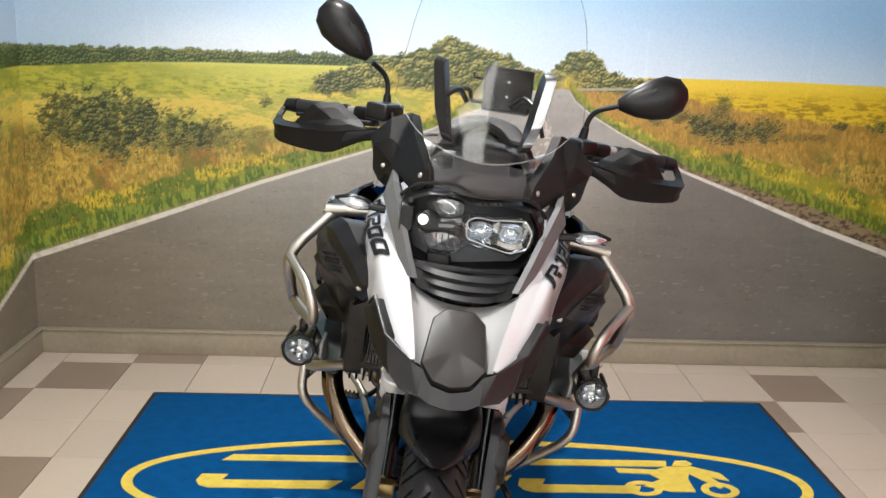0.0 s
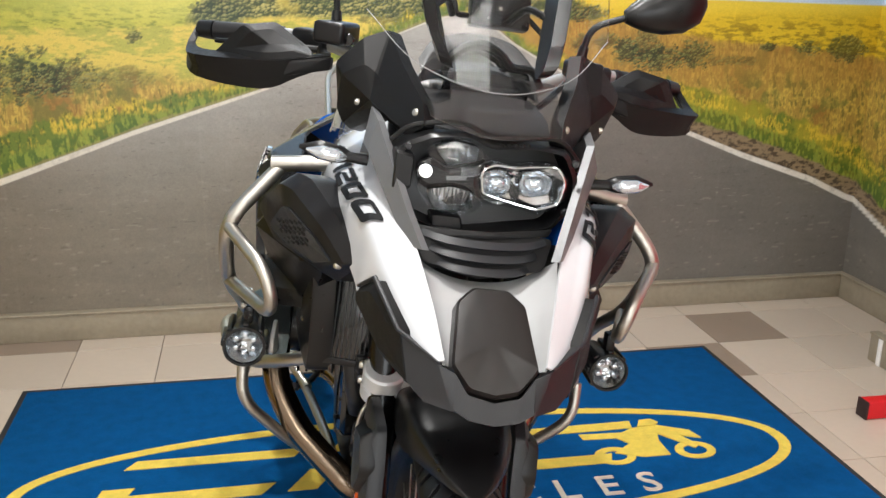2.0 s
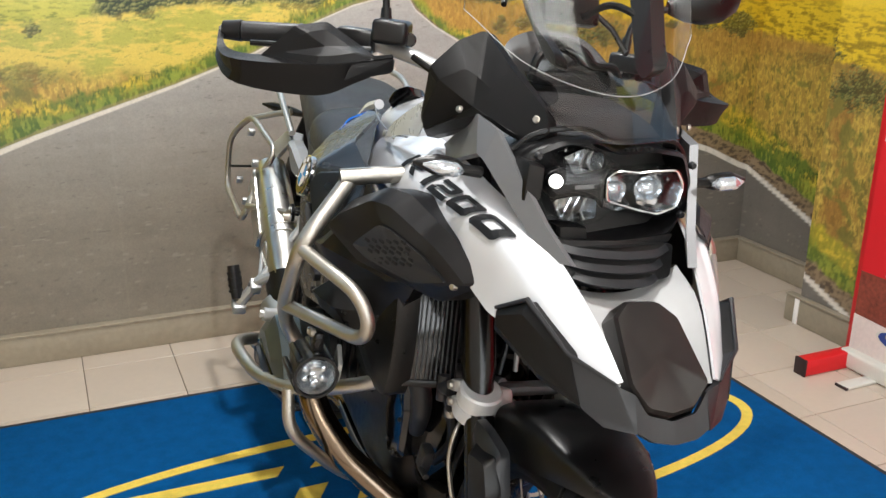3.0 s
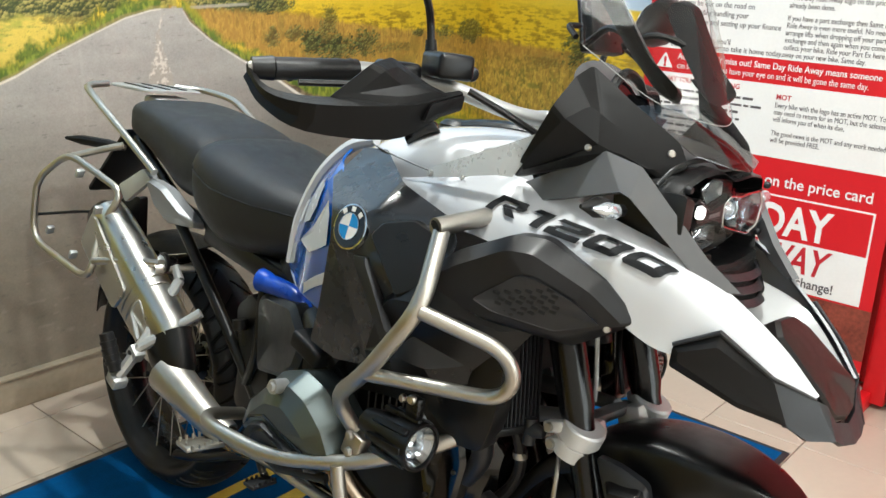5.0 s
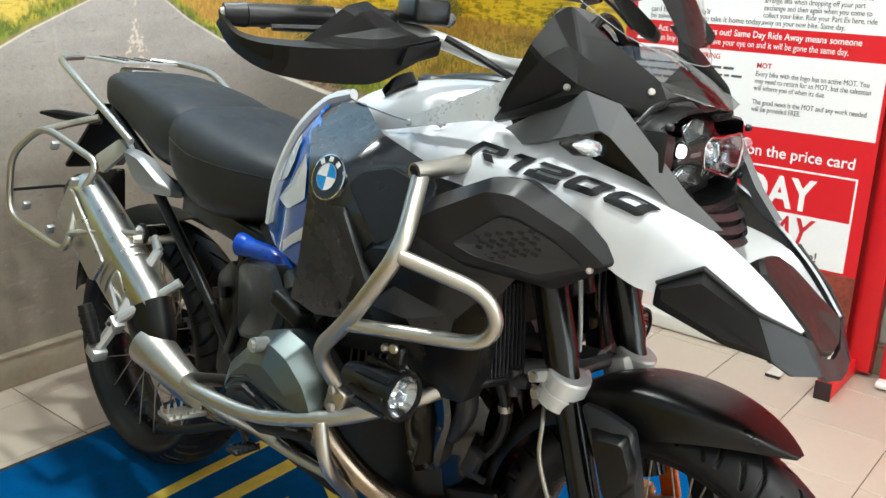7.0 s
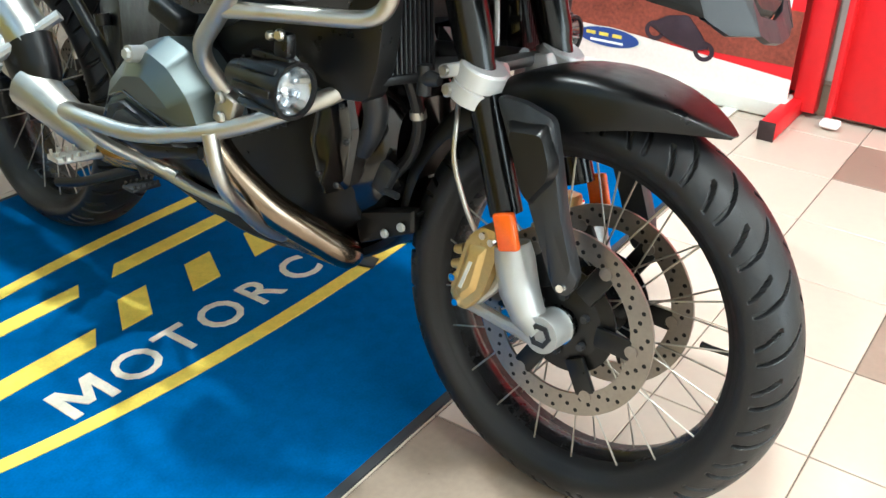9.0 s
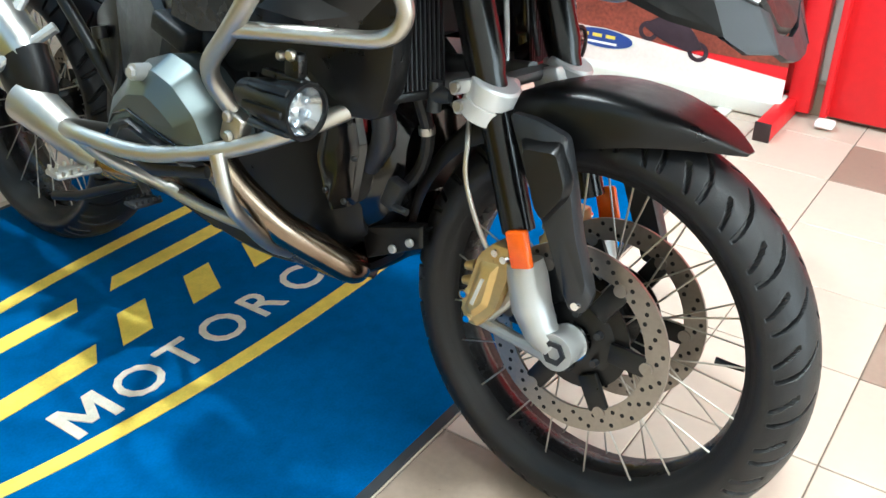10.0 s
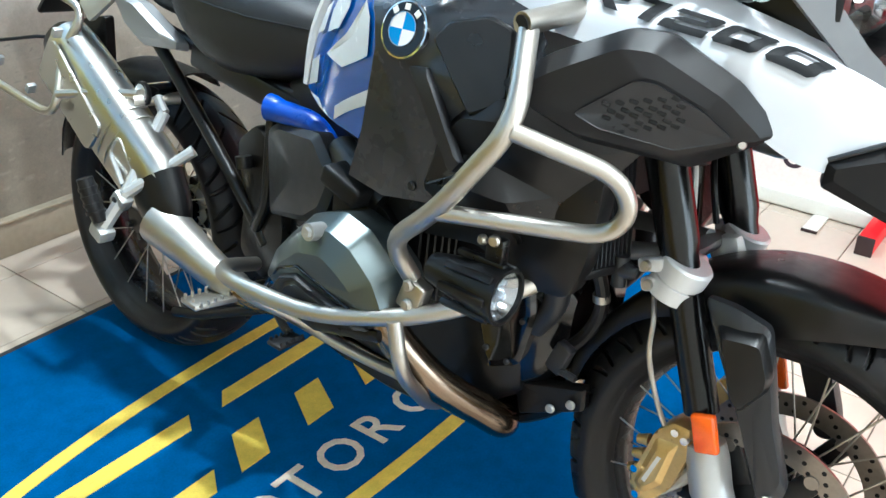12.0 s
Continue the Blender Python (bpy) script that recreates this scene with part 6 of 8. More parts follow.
part("lower_trim", facet([trim_, inset(trim_, 0.95, (1, 0, 0), 0.002)], (1, 0, 0), 0.03, 0.004, 2), M_BLACK, hl)


def indicator(s):
    b = tube(mirrored([(-0.118, 0.180, 1.070), (-0.116, 0.215, 1.073)], s), [0.009, 0.008], 10)
    st = part("indicator_stalk", b, M_SATIN, bike, "clear-lensed indicator on a black stalk")
    b = tube(curve_points(mirrored([(-0.120, 0.208, 1.072), (-0.116, 0.225, 1.075), (-0.115, 0.255, 1.079), (-0.118, 0.286, 1.081)], s), 4), [0.008, 0.014, 0.015, 0.003], 12, flat=0.8)
    part("indicator_body", b, M_SATIN, st)
    b = tube(curve_points(mirrored([(-0.104, 0.214, 1.073), (-0.100, 0.228, 1.075), (-0.100, 0.252, 1.078), (-0.106, 0.275, 1.080)], s), 4), [0.003, 0.011, 0.011, 0.002], 12)
    part("indicator_lens", b, M_PROJ, st, "clear lens")


both(indicator)


# -- handlebar, guards, mirrors --
part("handlebar", tube(curve_points([(-0.585, -0.462, 1.202), (-0.530, -0.300, 1.214), (-0.460, -0.200, 1.200), (-0.395, -0.115, 1.172), (-0.365, -0.05, 1.166), (-0.365, 0.05, 1.166), (-0.395, 0.115, 1.172), (-0.460, 0.200, 1.200), (-0.530, 0.300, 1.214), (-0.585, 0.462, 1.202)], 5), 0.013, 14), M_CAST, bike, "silver tapered handlebar")


def riser(s):
    b = box((-0.365, s * 0.05, 1.150), (0.045, 0.034, 0.060), bevel=0.008, seg=3)
    part("bar_clamp", b, M_CAST, bike, "silver bar clamp")
    b = tube([(-0.545, s * 0.330, 1.2115), (-0.585, s * 0.462, 1.202)], [0.0175, 0.0175], 16)
    for k in range(5):
        t = k / 5
        tube([(-0.548 - 0.05 * t, s * (0.338 + 0.11 * t), 1.211 - 0.011 * t), (-0.550 - 0.05 * t, s * (0.343 + 0.11 * t), 1.2105 - 0.011 * t)], 0.0185, 16, b)
    gp = part("grip", b, M_RUBBER, bike, "black ribbed rubber grip")
    part("bar_end", tube([(-0.585, s * 0.462, 1.202), (-0.598, s * 0.492, 1.200)], [0.019, 0.016], 16), M_SATIN, gp, "black bar end")
    part("bar_screw", tube([(-0.598, s * 0.492, 1.200), (-0.600, s * 0.497, 1.1997)], [0.010, 0.008], 12), M_STEEL, gp)
    b = box((-0.510, s * 0.275, 1.212), (0.055, 0.070, 0.042), (0, 0, s * 28), 0.010, 3)
    part("switch_cube", b, M_SATIN, gp)
    part("lever", tube(curve_points([(-0.455, s * 0.265, 1.200), (-0.480, s * 0.35, 1.196), (-0.530, s * 0.455, 1.188)], 5), [0.007, 0.006, 0.005], 8), M_SATIN, gp)
    low = [(-0.605, 0.500, 1.185), (-0.545, 0.508, 1.150), (-0.472, 0.481, 1.124), (-0.421, 0.362, 1.121), (-0.402, 0.300, 1.150), (-0.398, 0.245, 1.178)]
    groove = [(-0.602, 0.497, 1.193), (-0.538, 0.503, 1.159), (-0.460, 0.477, 1.140), (-0.413, 0.362, 1.140), (-0.398, 0.300, 1.162), (-0.394, 0.244, 1.184)]
    crease = [(-0.600, 0.500, 1.205), (-0.535, 0.508, 1.172), (-0.448, 0.484, 1.166), (-0.402, 0.362, 1.174), (-0.392, 0.300, 1.186), (-0.392, 0.243, 1.198)]
    back = [(-0.608, 0.488, 1.208), (-0.552, 0.494, 1.178), (-0.478, 0.462, 1.174), (-0.432, 0.360, 1.186), (-0.410, 0.300, 1.192), (-0.400, 0.243, 1.202)]
    hg = part("hand_guard", surf([mirrored(r, s) for r in (low, groove, crease, back)], 1, 4, 0.005), M_BLACK, bike, "black plastic hand guard", sharp=16)
    rim_ = mirrored([(-0.468, 0.452, 1.170), (-0.432, 0.402, 1.230), (-0.452, 0.345, 1.241), (-0.428, 0.285, 1.206), (-0.394, 0.270, 1.194), (-0.397, 0.330, 1.180), (-0.404, 0.370, 1.174)], s)
    part("wind_wing", facet([rim_, inset(rim_, 0.62, (1, s * 0.3, 0.4), 0.010)], (1, s * 0.3, 0.4), 0.008, 0.008, 2), M_BLACK, hg, sharp=14)
    bolt((-0.398, s * 0.281, 1.172), (0.9, s * 0.5, 0), 0.008, 0.004, hg, M_SLATE)
    g = shell(mirrored([(-0.390, 0.325, 1.152), (-0.388, 0.315, 1.180), (-0.388, 0.242, 1.196), (-0.392, 0.242, 1.172)], s), (1, s * 0.4, 0), 0.003, 0.012, r=0.006)
    part("guard_mount", g, M_BLACK, hg)


both(riser)
part("brake_reservoir", box((-0.440, -0.235, 1.236), (0.085, 0.060, 0.040), (0, 0, -25), 0.008, 3), M_SATIN, bike, "black brake fluid reservoir")
part("sight_glass", lathe([(0.0, 0.002), (0.010, 0.002), (0.012, -0.002)], 20, "X", Matrix.Translation((-0.402, -0.216, 1.228)) @ Matrix.Rotation(radians(-25), 4, "Z"), close=False), M_GLOSSBLACK, bike)
part("clutch_reservoir", box((-0.440, 0.235, 1.226), (0.070, 0.050, 0.034), (0, 0, 25), 0.008, 3), M_SATIN, bike, "black clutch fluid reservoir")


def mirror_head(s, stem, at, ax, up):
    st = part("mirror_stem", tube(rounded(stem, 0.03, 5), 0.0065, 10), M_SATIN, bike, "black mirror on a bent stem")
    part("stem_foot", tube([stem[0], Vector(stem[0]).lerp(Vector(stem[1]), 0.55)], [0.013, 0.009], 12), M_SATIN, st)
    a, u = Vector(ax), Vector(up)
    secs = []
    b = bmesh.new()
    rings = []
    for t, w, h in ((-1.0, 0.012, 0.012), (-0.85, 0.020, 0.018), (-0.55, 0.034, 0.024), (-0.1, 0.046, 0.028), (0.4, 0.050, 0.028), (0.8, 0.038, 0.022), (0.97, 0.016, 0.012)):
        c = Vector(at) + a * t
        rings.append([b.verts.new(c + u * w * math.cos(k * math.pi / 8) + Vector((1, 0, 0)) * h * math.sin(k * math.pi / 8) * (1.0 if k <= 8 else 0.45)) for k in range(16)])
    for p, q in zip(rings, rings[1:]):
        for k in range(16):
            b.faces.new((p[k], p[(k + 1) % 16], q[(k + 1) % 16], q[k]))
    b.faces.new(rings[0][::-1])
    b.faces.new(rings[-1])
    part("mirror_shell", b, M_SATIN, st)
    g = plate([Vector(at) + a * (0.08 + 0.72 * math.cos(t)) + u * 0.040 * math.sin(t) - Vector((0.0138, 0, 0)) for t in (2 * math.pi * i / 24 for i in range(24))], 0.002, 0, bevel=0)
    part("mirror_glass", g, M_CHROME, st, "mirror glass")


mirror_head(-1, [(-0.475, -0.234, 1.225), (-0.485, -0.240, 1.312), (-0.462, -0.280, 1.342)], (-0.455, -0.350, 1.404), (0.0, -0.062, 0.052), (0, 0.62, 0.78))
mirror_head(1, [(-0.475, 0.236, 1.225), (-0.470, 0.244, 1.306), (-0.455, 0.305, 1.332)], (-0.452, 0.380, 1.358), (0, 0.078, 0.024), (0, -0.25, 0.97))
for y in (-1, 1):
    part("cable", tube(curve_points([(-0.42, y * 0.20, 1.20), (-0.36, y * 0.15, 1.165), (-0.33, y * 0.10, 1.13), (-0.33, y * 0.07, 1.05)], 5), 0.006, 8), M_SATIN, bike)


# -- tank and sides --
def ring_loft(sections, n=28):
    """Rounded-box rings (x, half width, bottom, top, squareness) skinned into one closed body."""
    b = bmesh.new()
    rings = []
    for x, w, z0, z1, e in sections:
        ring = []
        for k in range(n):
            a = 2 * math.pi * k / n
            c, s = math.cos(a), math.sin(a)
            ring.append(b.verts.new((x, w * math.copysign(abs(c) ** e, c), (z0 + z1) / 2 + (z1 - z0) / 2 * math.copysign(abs(s) ** e, s))))
        rings.append(ring)
    for p, q in zip(rings, rings[1:]):
        for k in range(n):
            b.faces.new((p[k], p[(k + 1) % n], q[(k + 1) % n], q[k]))
    b.faces.new(rings[0][::-1])
    b.faces.new(rings[-1])
    return b


def smooth_sections(sec, n=5):
    a = curve_points([(x, w, z0) for x, w, z0, z1, e in sec], n)
    b = curve_points([(x, z1, e) for x, w, z0, z1, e in sec], n)
    return [(p.x, p.y, p.z, q.y, q.z) for p, q in zip(a, b)]


tank = part("fuel_tank", ring_loft(smooth_sections([(-0.835, 0.060, 0.90, 0.965, 0.7), (-0.80, 0.115, 0.86, 1.015, 0.7), (-0.70, 0.172, 0.86, 1.082, 0.62), (-0.58, 0.200, 0.88, 1.122, 0.58), (-0.45, 0.195, 0.90, 1.136, 0.58), (-0.34, 0.165, 0.93, 1.120, 0.6), (-0.28, 0.10, 0.98, 1.08, 0.7)])), M_WHITE, bike, "gloss white fuel tank")
part("filler_cap", lathe([(0.0, 0.010), (0.035, 0.008), (0.045, 0.0), (0.045, -0.01)], 32, "Z", pose(-0.60, 0, 1.122), close=False), M_SATIN, tank)
part("tank_ridge", tube(curve_points([(-0.80, 0, 1.012), (-0.70, 0, 1.084), (-0.58, 0, 1.124), (-0.45, 0, 1.138), (-0.36, 0, 1.128)], 4), [0.012, 0.030, 0.034, 0.030, 0.018], 10, flat=0.35, up=(0, 1, 0)), M_SATIN, tank, "black tank spine")


def tank_slot(s):
    rim_ = mirrored([(-0.566, 0.190, 1.100), (-0.540, 0.186, 1.126), (-0.515, 0.168, 1.139), (-0.545, 0.128, 1.130), (-0.572, 0.122, 1.118)], s)
    sl = part("tank_slot", facet([rim_, inset(rim_, 0.92, (0, s, 1), 0.003), inset(rim_, 0.80, (0, s, 1), -0.006)], (0, s * 0.8, 1), 0.02, 0.008, 2), M_GLOSSBLACK, tank, "dark recessed slot in the tank")


both(tank_slot)
part("tank_seam", tube(curve_points([(-0.655, -0.186, 1.080), (-0.560, -0.205, 1.070), (-0.460, -0.212, 1.062), (-0.400, -0.200, 1.066)], 4), 0.0016, 6), M_FRAME, tank)


def tank_side(s):
    pts = {"a": (-0.649, 0.200, 1.071), "b": (-0.600, 0.190, 1.076), "c": (-0.471, 0.272, 1.045), "d": (-0.372, 0.290, 1.006), "d2": (-0.322, 0.296, 0.985), "l": (-0.632, 0.270, 1.024), "k": (-0.578, 0.326, 0.986), "j": (-0.545, 0.341, 0.928),
           "i": (-0.580, 0.332, 0.809), "h": (-0.616, 0.312, 0.736), "g2": (-0.543, 0.318, 0.727), "g": (-0.470, 0.316, 0.757), "e": (-0.369, 0.328, 0.864), "e2": (-0.325, 0.318, 0.920), "m": (-0.462, 0.340, 1.000), "n": (-0.470, 0.350, 0.925)}
    g = folded(pts, ("a b c m l", "l m k", "k m n j", "c d m", "d d2 e2 n", "m d n", "e2 e n", "j n e g", "j g i", "i g g2 h"), s, 0.006, 0.008)
    ts = part("tank_side_panel", g, M_TANK, bike, "dark grey tank side panel with a round badge", sharp=50)
    part("panel_return", folded({"l": (-0.632, 0.268, 1.022), "k": (-0.578, 0.323, 0.984), "j": (-0.546, 0.338, 0.928), "i": (-0.581, 0.329, 0.809), "l2": (-0.600, 0.225, 1.000), "k2": (-0.560, 0.280, 0.960), "j2": (-0.530, 0.290, 0.905), "i2": (-0.570, 0.275, 0.800)}, ("l k k2 l2", "k j j2 k2", "j i i2 j2"), s, 0.003, 0.002), M_SATIN, ts)
    bolt((-0.489, s * 0.318, 0.757), (0, s, 0), 0.007, 0.004, ts, M_SLATE)
    hexa = [(-0.452, 0.350, 0.968), (-0.438, 0.338, 0.990), (-0.396, 0.312, 1.002), (-0.366, 0.300, 0.990), (-0.348, 0.324, 0.905), (-0.388, 0.344, 0.882)]
    part("tank_inset", facet([mirrored(hexa, s), inset(mirrored(hexa, s), 0.94, (0.3, s, 0.1), 0.004)], (0.3, s, 0.1), 0.012, 0.006, 2), M_SATIN, ts, "satin black inset")
    strip = mirrored([(-0.486, 0.352, 0.926), (-0.456, 0.352, 0.930), (-0.398, 0.340, 0.818), (-0.412, 0.338, 0.800)], s)
    part("panel_crease", facet([strip, inset(strip, 0.85, (0, s, 0.1), 0.004)], (0, s, 0.1), 0.012, 0.003, 2), M_SLATE, ts)
    c, ax = Vector((-0.501, s * 0.346, 0.968)), Vector((0.0, s, 0.26)).normalized()
    q = ax.to_track_quat("Y", "Z").to_matrix().to_4x4()
    R_ = Matrix.Translation(c) @ q
    bd = part("round_badge", lathe([(0.0, 0.006), (0.034, 0.006), (0.036, 0.003), (0.036, -0.006)], 40, "Y", R_, close=False), M_GLOSSBLACK, ts, "round badge quartered in blue and white")
    part("badge_rim", lathe([(0.035, 0.0045), (0.0372, 0.004), (0.0372, -0.004), (0.035, 0.0)], 40, "Y", R_), M_CHROME, bd)
    part("badge_rim", lathe([(0.0212, 0.0078), (0.0222, 0.0078), (0.0222, 0.006), (0.0212, 0.006)], 40, "Y", R_), M_CHROME, bd)
    for k in range(4):
        g = bmesh.new()
        vs = [g.verts.new((0, 0.0072, 0))] + [g.verts.new((0.021 * math.cos(radians(90 * k + 9 * i)), 0.0072, 0.021 * math.sin(radians(90 * k + 9 * i)))) for i in range(11)]
        for i in range(1, 11):
            g.faces.new((vs[0], vs[i], vs[i + 1]))
        g.transform(R_)
        part("badge_quarter", g, M_SKYBLUE if k % 2 else M_PRINT_WHITE, bd, smooth=False)
    for k in (-1, 0, 1):
        part("badge_mark", box((0.0285 * math.sin(radians(40 * k)), 0.0066, 0.0285 * math.cos(radians(40 * k))), (0.008, 0.0012, 0.008), (0, 40 * k, 0), bevel=0, m=R_), M_PRINT_WHITE, bd, smooth=False)
    # blue rear flank with pale patches
    BLUE = [[(-0.695, 0.190, 1.062), (-0.755, 0.200, 0.998), (-0.800, 0.207, 0.908), (-0.805, 0.222, 0.815)],
            [(-0.668, 0.232, 1.050), (-0.672, 0.272, 0.988), (-0.690, 0.280, 0.895), (-0.714, 0.268, 0.796)],
            [(-0.640, 0.252, 1.036), (-0.577, 0.318, 0.978), (-0.560, 0.326, 0.880), (-0.612, 0.302, 0.790)]]
    bl = part("blue_flank", surf([mirrored(r, s) for r in BLUE], 6, 6, 0.004), M_BLUE, bike, "racing blue flank with pale patches")
    for quad in (((1.58, 0.04), (1.40, 0.14), (1.88, 0.18), (2.06, 0.04)), ((1.83, 0.29), (1.50, 0.24), (0.95, 0.34), (0.70, 0.43), (0.78, 0.59), (1.23, 0.59), (1.60, 0.50)), ((2.52, 0.04), (2.25, 0.23), (2.68, 0.26), (2.92, 0.05)),
                 ((2.97, 0.12), (2.86, 0.34), (2.97, 0.50)), ((2.10, 0.38), (1.60, 0.62), (0.93, 0.84), (1.15, 0.91), (1.68, 0.89), (2.08, 0.64)), ((2.73, 0.64), (2.06, 0.97), (2.34, 0.98), (2.95, 0.66))):
        pts = []
        for (u0, v0), (u1, v1) in zip(quad, quad[1:] + quad[:1]):
            for i in range(4):
                p = sheet_at(BLUE, u0 + (u1 - u0) * i / 4, 2 * (v0 + (v1 - v0) * i / 4))
                pts.append(Vector((p.x - 0.001, s * (p.y + 0.0035), p.z + 0.0005)))
        g = bmesh.new()
        cc = g.verts.new(sum(pts, Vector()) / len(pts) + Vector((0, s * 0.0015, 0)))
        vs = [g.verts.new(p) for p in pts]
        for i in range(len(vs)):
            g.faces.new((cc, vs[i], vs[(i + 1) % len(vs)]))
        part("pale_patch", g, M_LIGHTDECAL, bl)
    part("white_edge", tube(curve_points(mirrored([(-0.640, 0.182, 1.086), (-0.705, 0.182, 1.064), (-0.768, 0.192, 1.000), (-0.813, 0.199, 0.905), (-0.820, 0.212, 0.815)], s), 5), [0.010, 0.013, 0.013, 0.012, 0.006], 8), M_WHITE, bl, "white edge of the tank")
    # black air scoop with a slotted mouth
    rim_ = mirrored([(-0.360, 0.326, 0.930), (-0.300, 0.312, 0.978), (-0.222, 0.282, 1.018), (-0.180, 0.260, 1.018), (-0.105, 0.213, 0.973), (-0.056, 0.178, 0.918), (-0.150, 0.204, 0.858), (-0.262, 0.288, 0.878)], s)
    crest = mirrored([(-0.336, 0.344, 0.924), (-0.288, 0.334, 0.958), (-0.216, 0.310, 0.998), (-0.182, 0.290, 0.998), (-0.112, 0.236, 0.954), (-0.072, 0.200, 0.912), (-0.156, 0.230, 0.870), (-0.256, 0.311, 0.890)], s)
    face_ = mirrored([(-0.266, 0.322, 0.914), (-0.246, 0.317, 0.930), (-0.196, 0.301, 0.970), (-0.174, 0.288, 0.969), (-0.120, 0.243, 0.938), (-0.088, 0.212, 0.906), (-0.155, 0.239, 0.880), (-0.236, 0.303, 0.898)], s)
    sc = part("air_scoop", facet([rim_, crest, face_], (0.4, s, 0.1), 0.05, 0.010, 3, 0.001), M_SCOOP, bike, "satin black air scoop with a slotted mouth", sharp=20)
    mesh_ = inset(face_, 0.90, (0.4, s, 0.1), 0.0040)
    part("scoop_mesh", facet([mesh_, inset(mesh_, 0.97, (0.4, s, 0.1), -0.0012)], (0.4, s, 0.1), 0.004, 0.006, 2), M_SLATE, sc, "dark grey mesh in the scoop")
    fit_ = np.linalg.lstsq(np.array([(1, q[0], q[2]) for q in face_]), np.array([abs(q[1]) for q in face_]), rcond=None)[0]
    # raised blocks coloured near-black for the shade of open slots
    for i in range(5):
        for k in range(2, 8):
            x, z = -0.250 + 0.0135 * k + 0.005 * (i % 2), 0.926 - 0.0085 * i + 0.0035 * k
            part("scoop_slot_shade", box((x, s * float(fit_[0] + fit_[1] * x + fit_[2] * z + 0.0022), z), (0.0105, 0.0050, 0.0052), (0, 15, s * -30), 0.001, 1), M_HOLE_SHADE, sc)
    low_ = mirrored([(-0.200, 0.225, 0.872), (-0.285, 0.232, 0.758), (-0.325, 0.295, 0.745), (-0.400, 0.325, 0.757), (-0.520, 0.285, 0.705), (-0.465, 0.312, 0.840), (-0.400, 0.328, 0.900), (-0.330, 0.332, 0.915)], s)
    high_ = mirrored([(-0.235, 0.262, 0.862), (-0.300, 0.262, 0.785), (-0.335, 0.318, 0.778), (-0.395, 0.345, 0.790), (-0.470, 0.318, 0.765), (-0.440, 0.330, 0.835), (-0.400, 0.346, 0.878), (-0.350, 0.348, 0.886)], s)
    part("side_flank", facet([low_, high_], (0.5, s, 0), 0.03, 0.012, 2, 0.002), M_SATIN, bike, "black flared flank under the scoop", sharp=20)
    bolt((-0.094, s * 0.206, 0.903), (0.5, s, 0.1), 0.006, 0.009, sc, M_STEEL)
    flap_ = mirrored([(-0.395, 0.250, 0.760), (-0.292, 0.240, 0.760), (-0.296, 0.236, 0.700), (-0.306, 0.232, 0.655), (-0.355, 0.232, 0.632), (-0.405, 0.240, 0.655)], s)
    part("cooler_shroud", facet([flap_, inset(flap_, 0.78, (0.2, s, 0), 0.012)], (0.2, s, 0), 0.02, 0.01, 2), M_SATIN, bike, "black cooler shroud")
    # lower black panels and radiator
    part("lower_panel", shell(mirrored([(-0.400, 0.255, 0.890), (-0.290, 0.250, 0.885), (-0.240, 0.240, 0.862), (-0.242, 0.236, 0.780), (-0.250, 0.234, 0.700), (-0.268, 0.234, 0.642), (-0.330, 0.238, 0.636), (-0.420, 0.245, 0.675), (-0.560, 0.250, 0.655), (-0.600, 0.245, 0.690), (-0.470, 0.262, 0.790)], s), (0.1, s, 0), 0.018, 0.04, r=0.015), M_SATIN, bike, "black lower side panel")
    rd = part("radiator", box((-0.285, s * 0.170, 0.752), (0.03, 0.120, 0.165), (0, -8, s * 12), 0.006), M_GLOSSBLACK, bike, "black radiator with upright fins")
    for i in range(14):
        y = 0.116 + 0.0083 * i
        part("radiator_fin", box((-0.268 - (y - 0.17) * 0.21, s * y, 0.753), (0.005, 0.0022, 0.150), (0, -8, s * 12), 0), M_SLATE, rd, smooth=False)
    part("radiator_frame", box((-0.268, s * 0.172, 0.670), (0.024, 0.130, 0.014), (0, 0, s * 12), 0.003), M_SATIN, rd)


both(tank_side)

# -- seats, rack --
RIDER = smooth_sections([(-0.795, 0.085, 0.815, 0.905, 0.7), (-0.84, 0.125, 0.800, 0.924, 0.66), (-0.95, 0.164, 0.770, 0.944, 0.62), (-1.08, 0.185, 0.752, 0.964, 0.60), (-1.17, 0.186, 0.770, 0.984, 0.60), (-1.24, 0.174, 0.820, 0.992, 0.62), (-1.29, 0.13, 0.880, 0.978, 0.7)])
st = part("rider_seat", ring_loft(RIDER, 40), M_SEAT, bike, "black vinyl rider seat with a stitched seam")


def on_side(sections, x, z, s, proud=0.001):
    """The point at height z on the flank of a ring loft."""
    c = sorted(sections, key=lambda q: abs(q[0] - x))[0]
    h = (c[3] - c[2]) / 2
    q = min(0.999, abs(z - (c[2] + c[3]) / 2) / h)
    return (c[0], s * (c[1] * (1 - q ** (2 / c[4])) ** (c[4] / 2) + proud), z)


for s in (-1, 1):
    seam = curve_points([(-1.27, 0, 0.940), (-1.235, 0, 0.922), (-1.153, 0, 0.898), (-1.04, 0, 0.888), (-0.934, 0, 0.886), (-0.851, 0, 0.884)], 5)
    part("seat_seam", tube([on_side(RIDER, p.x, p.z, s) for p in seam], 0.0018, 6), M_SATIN, st)
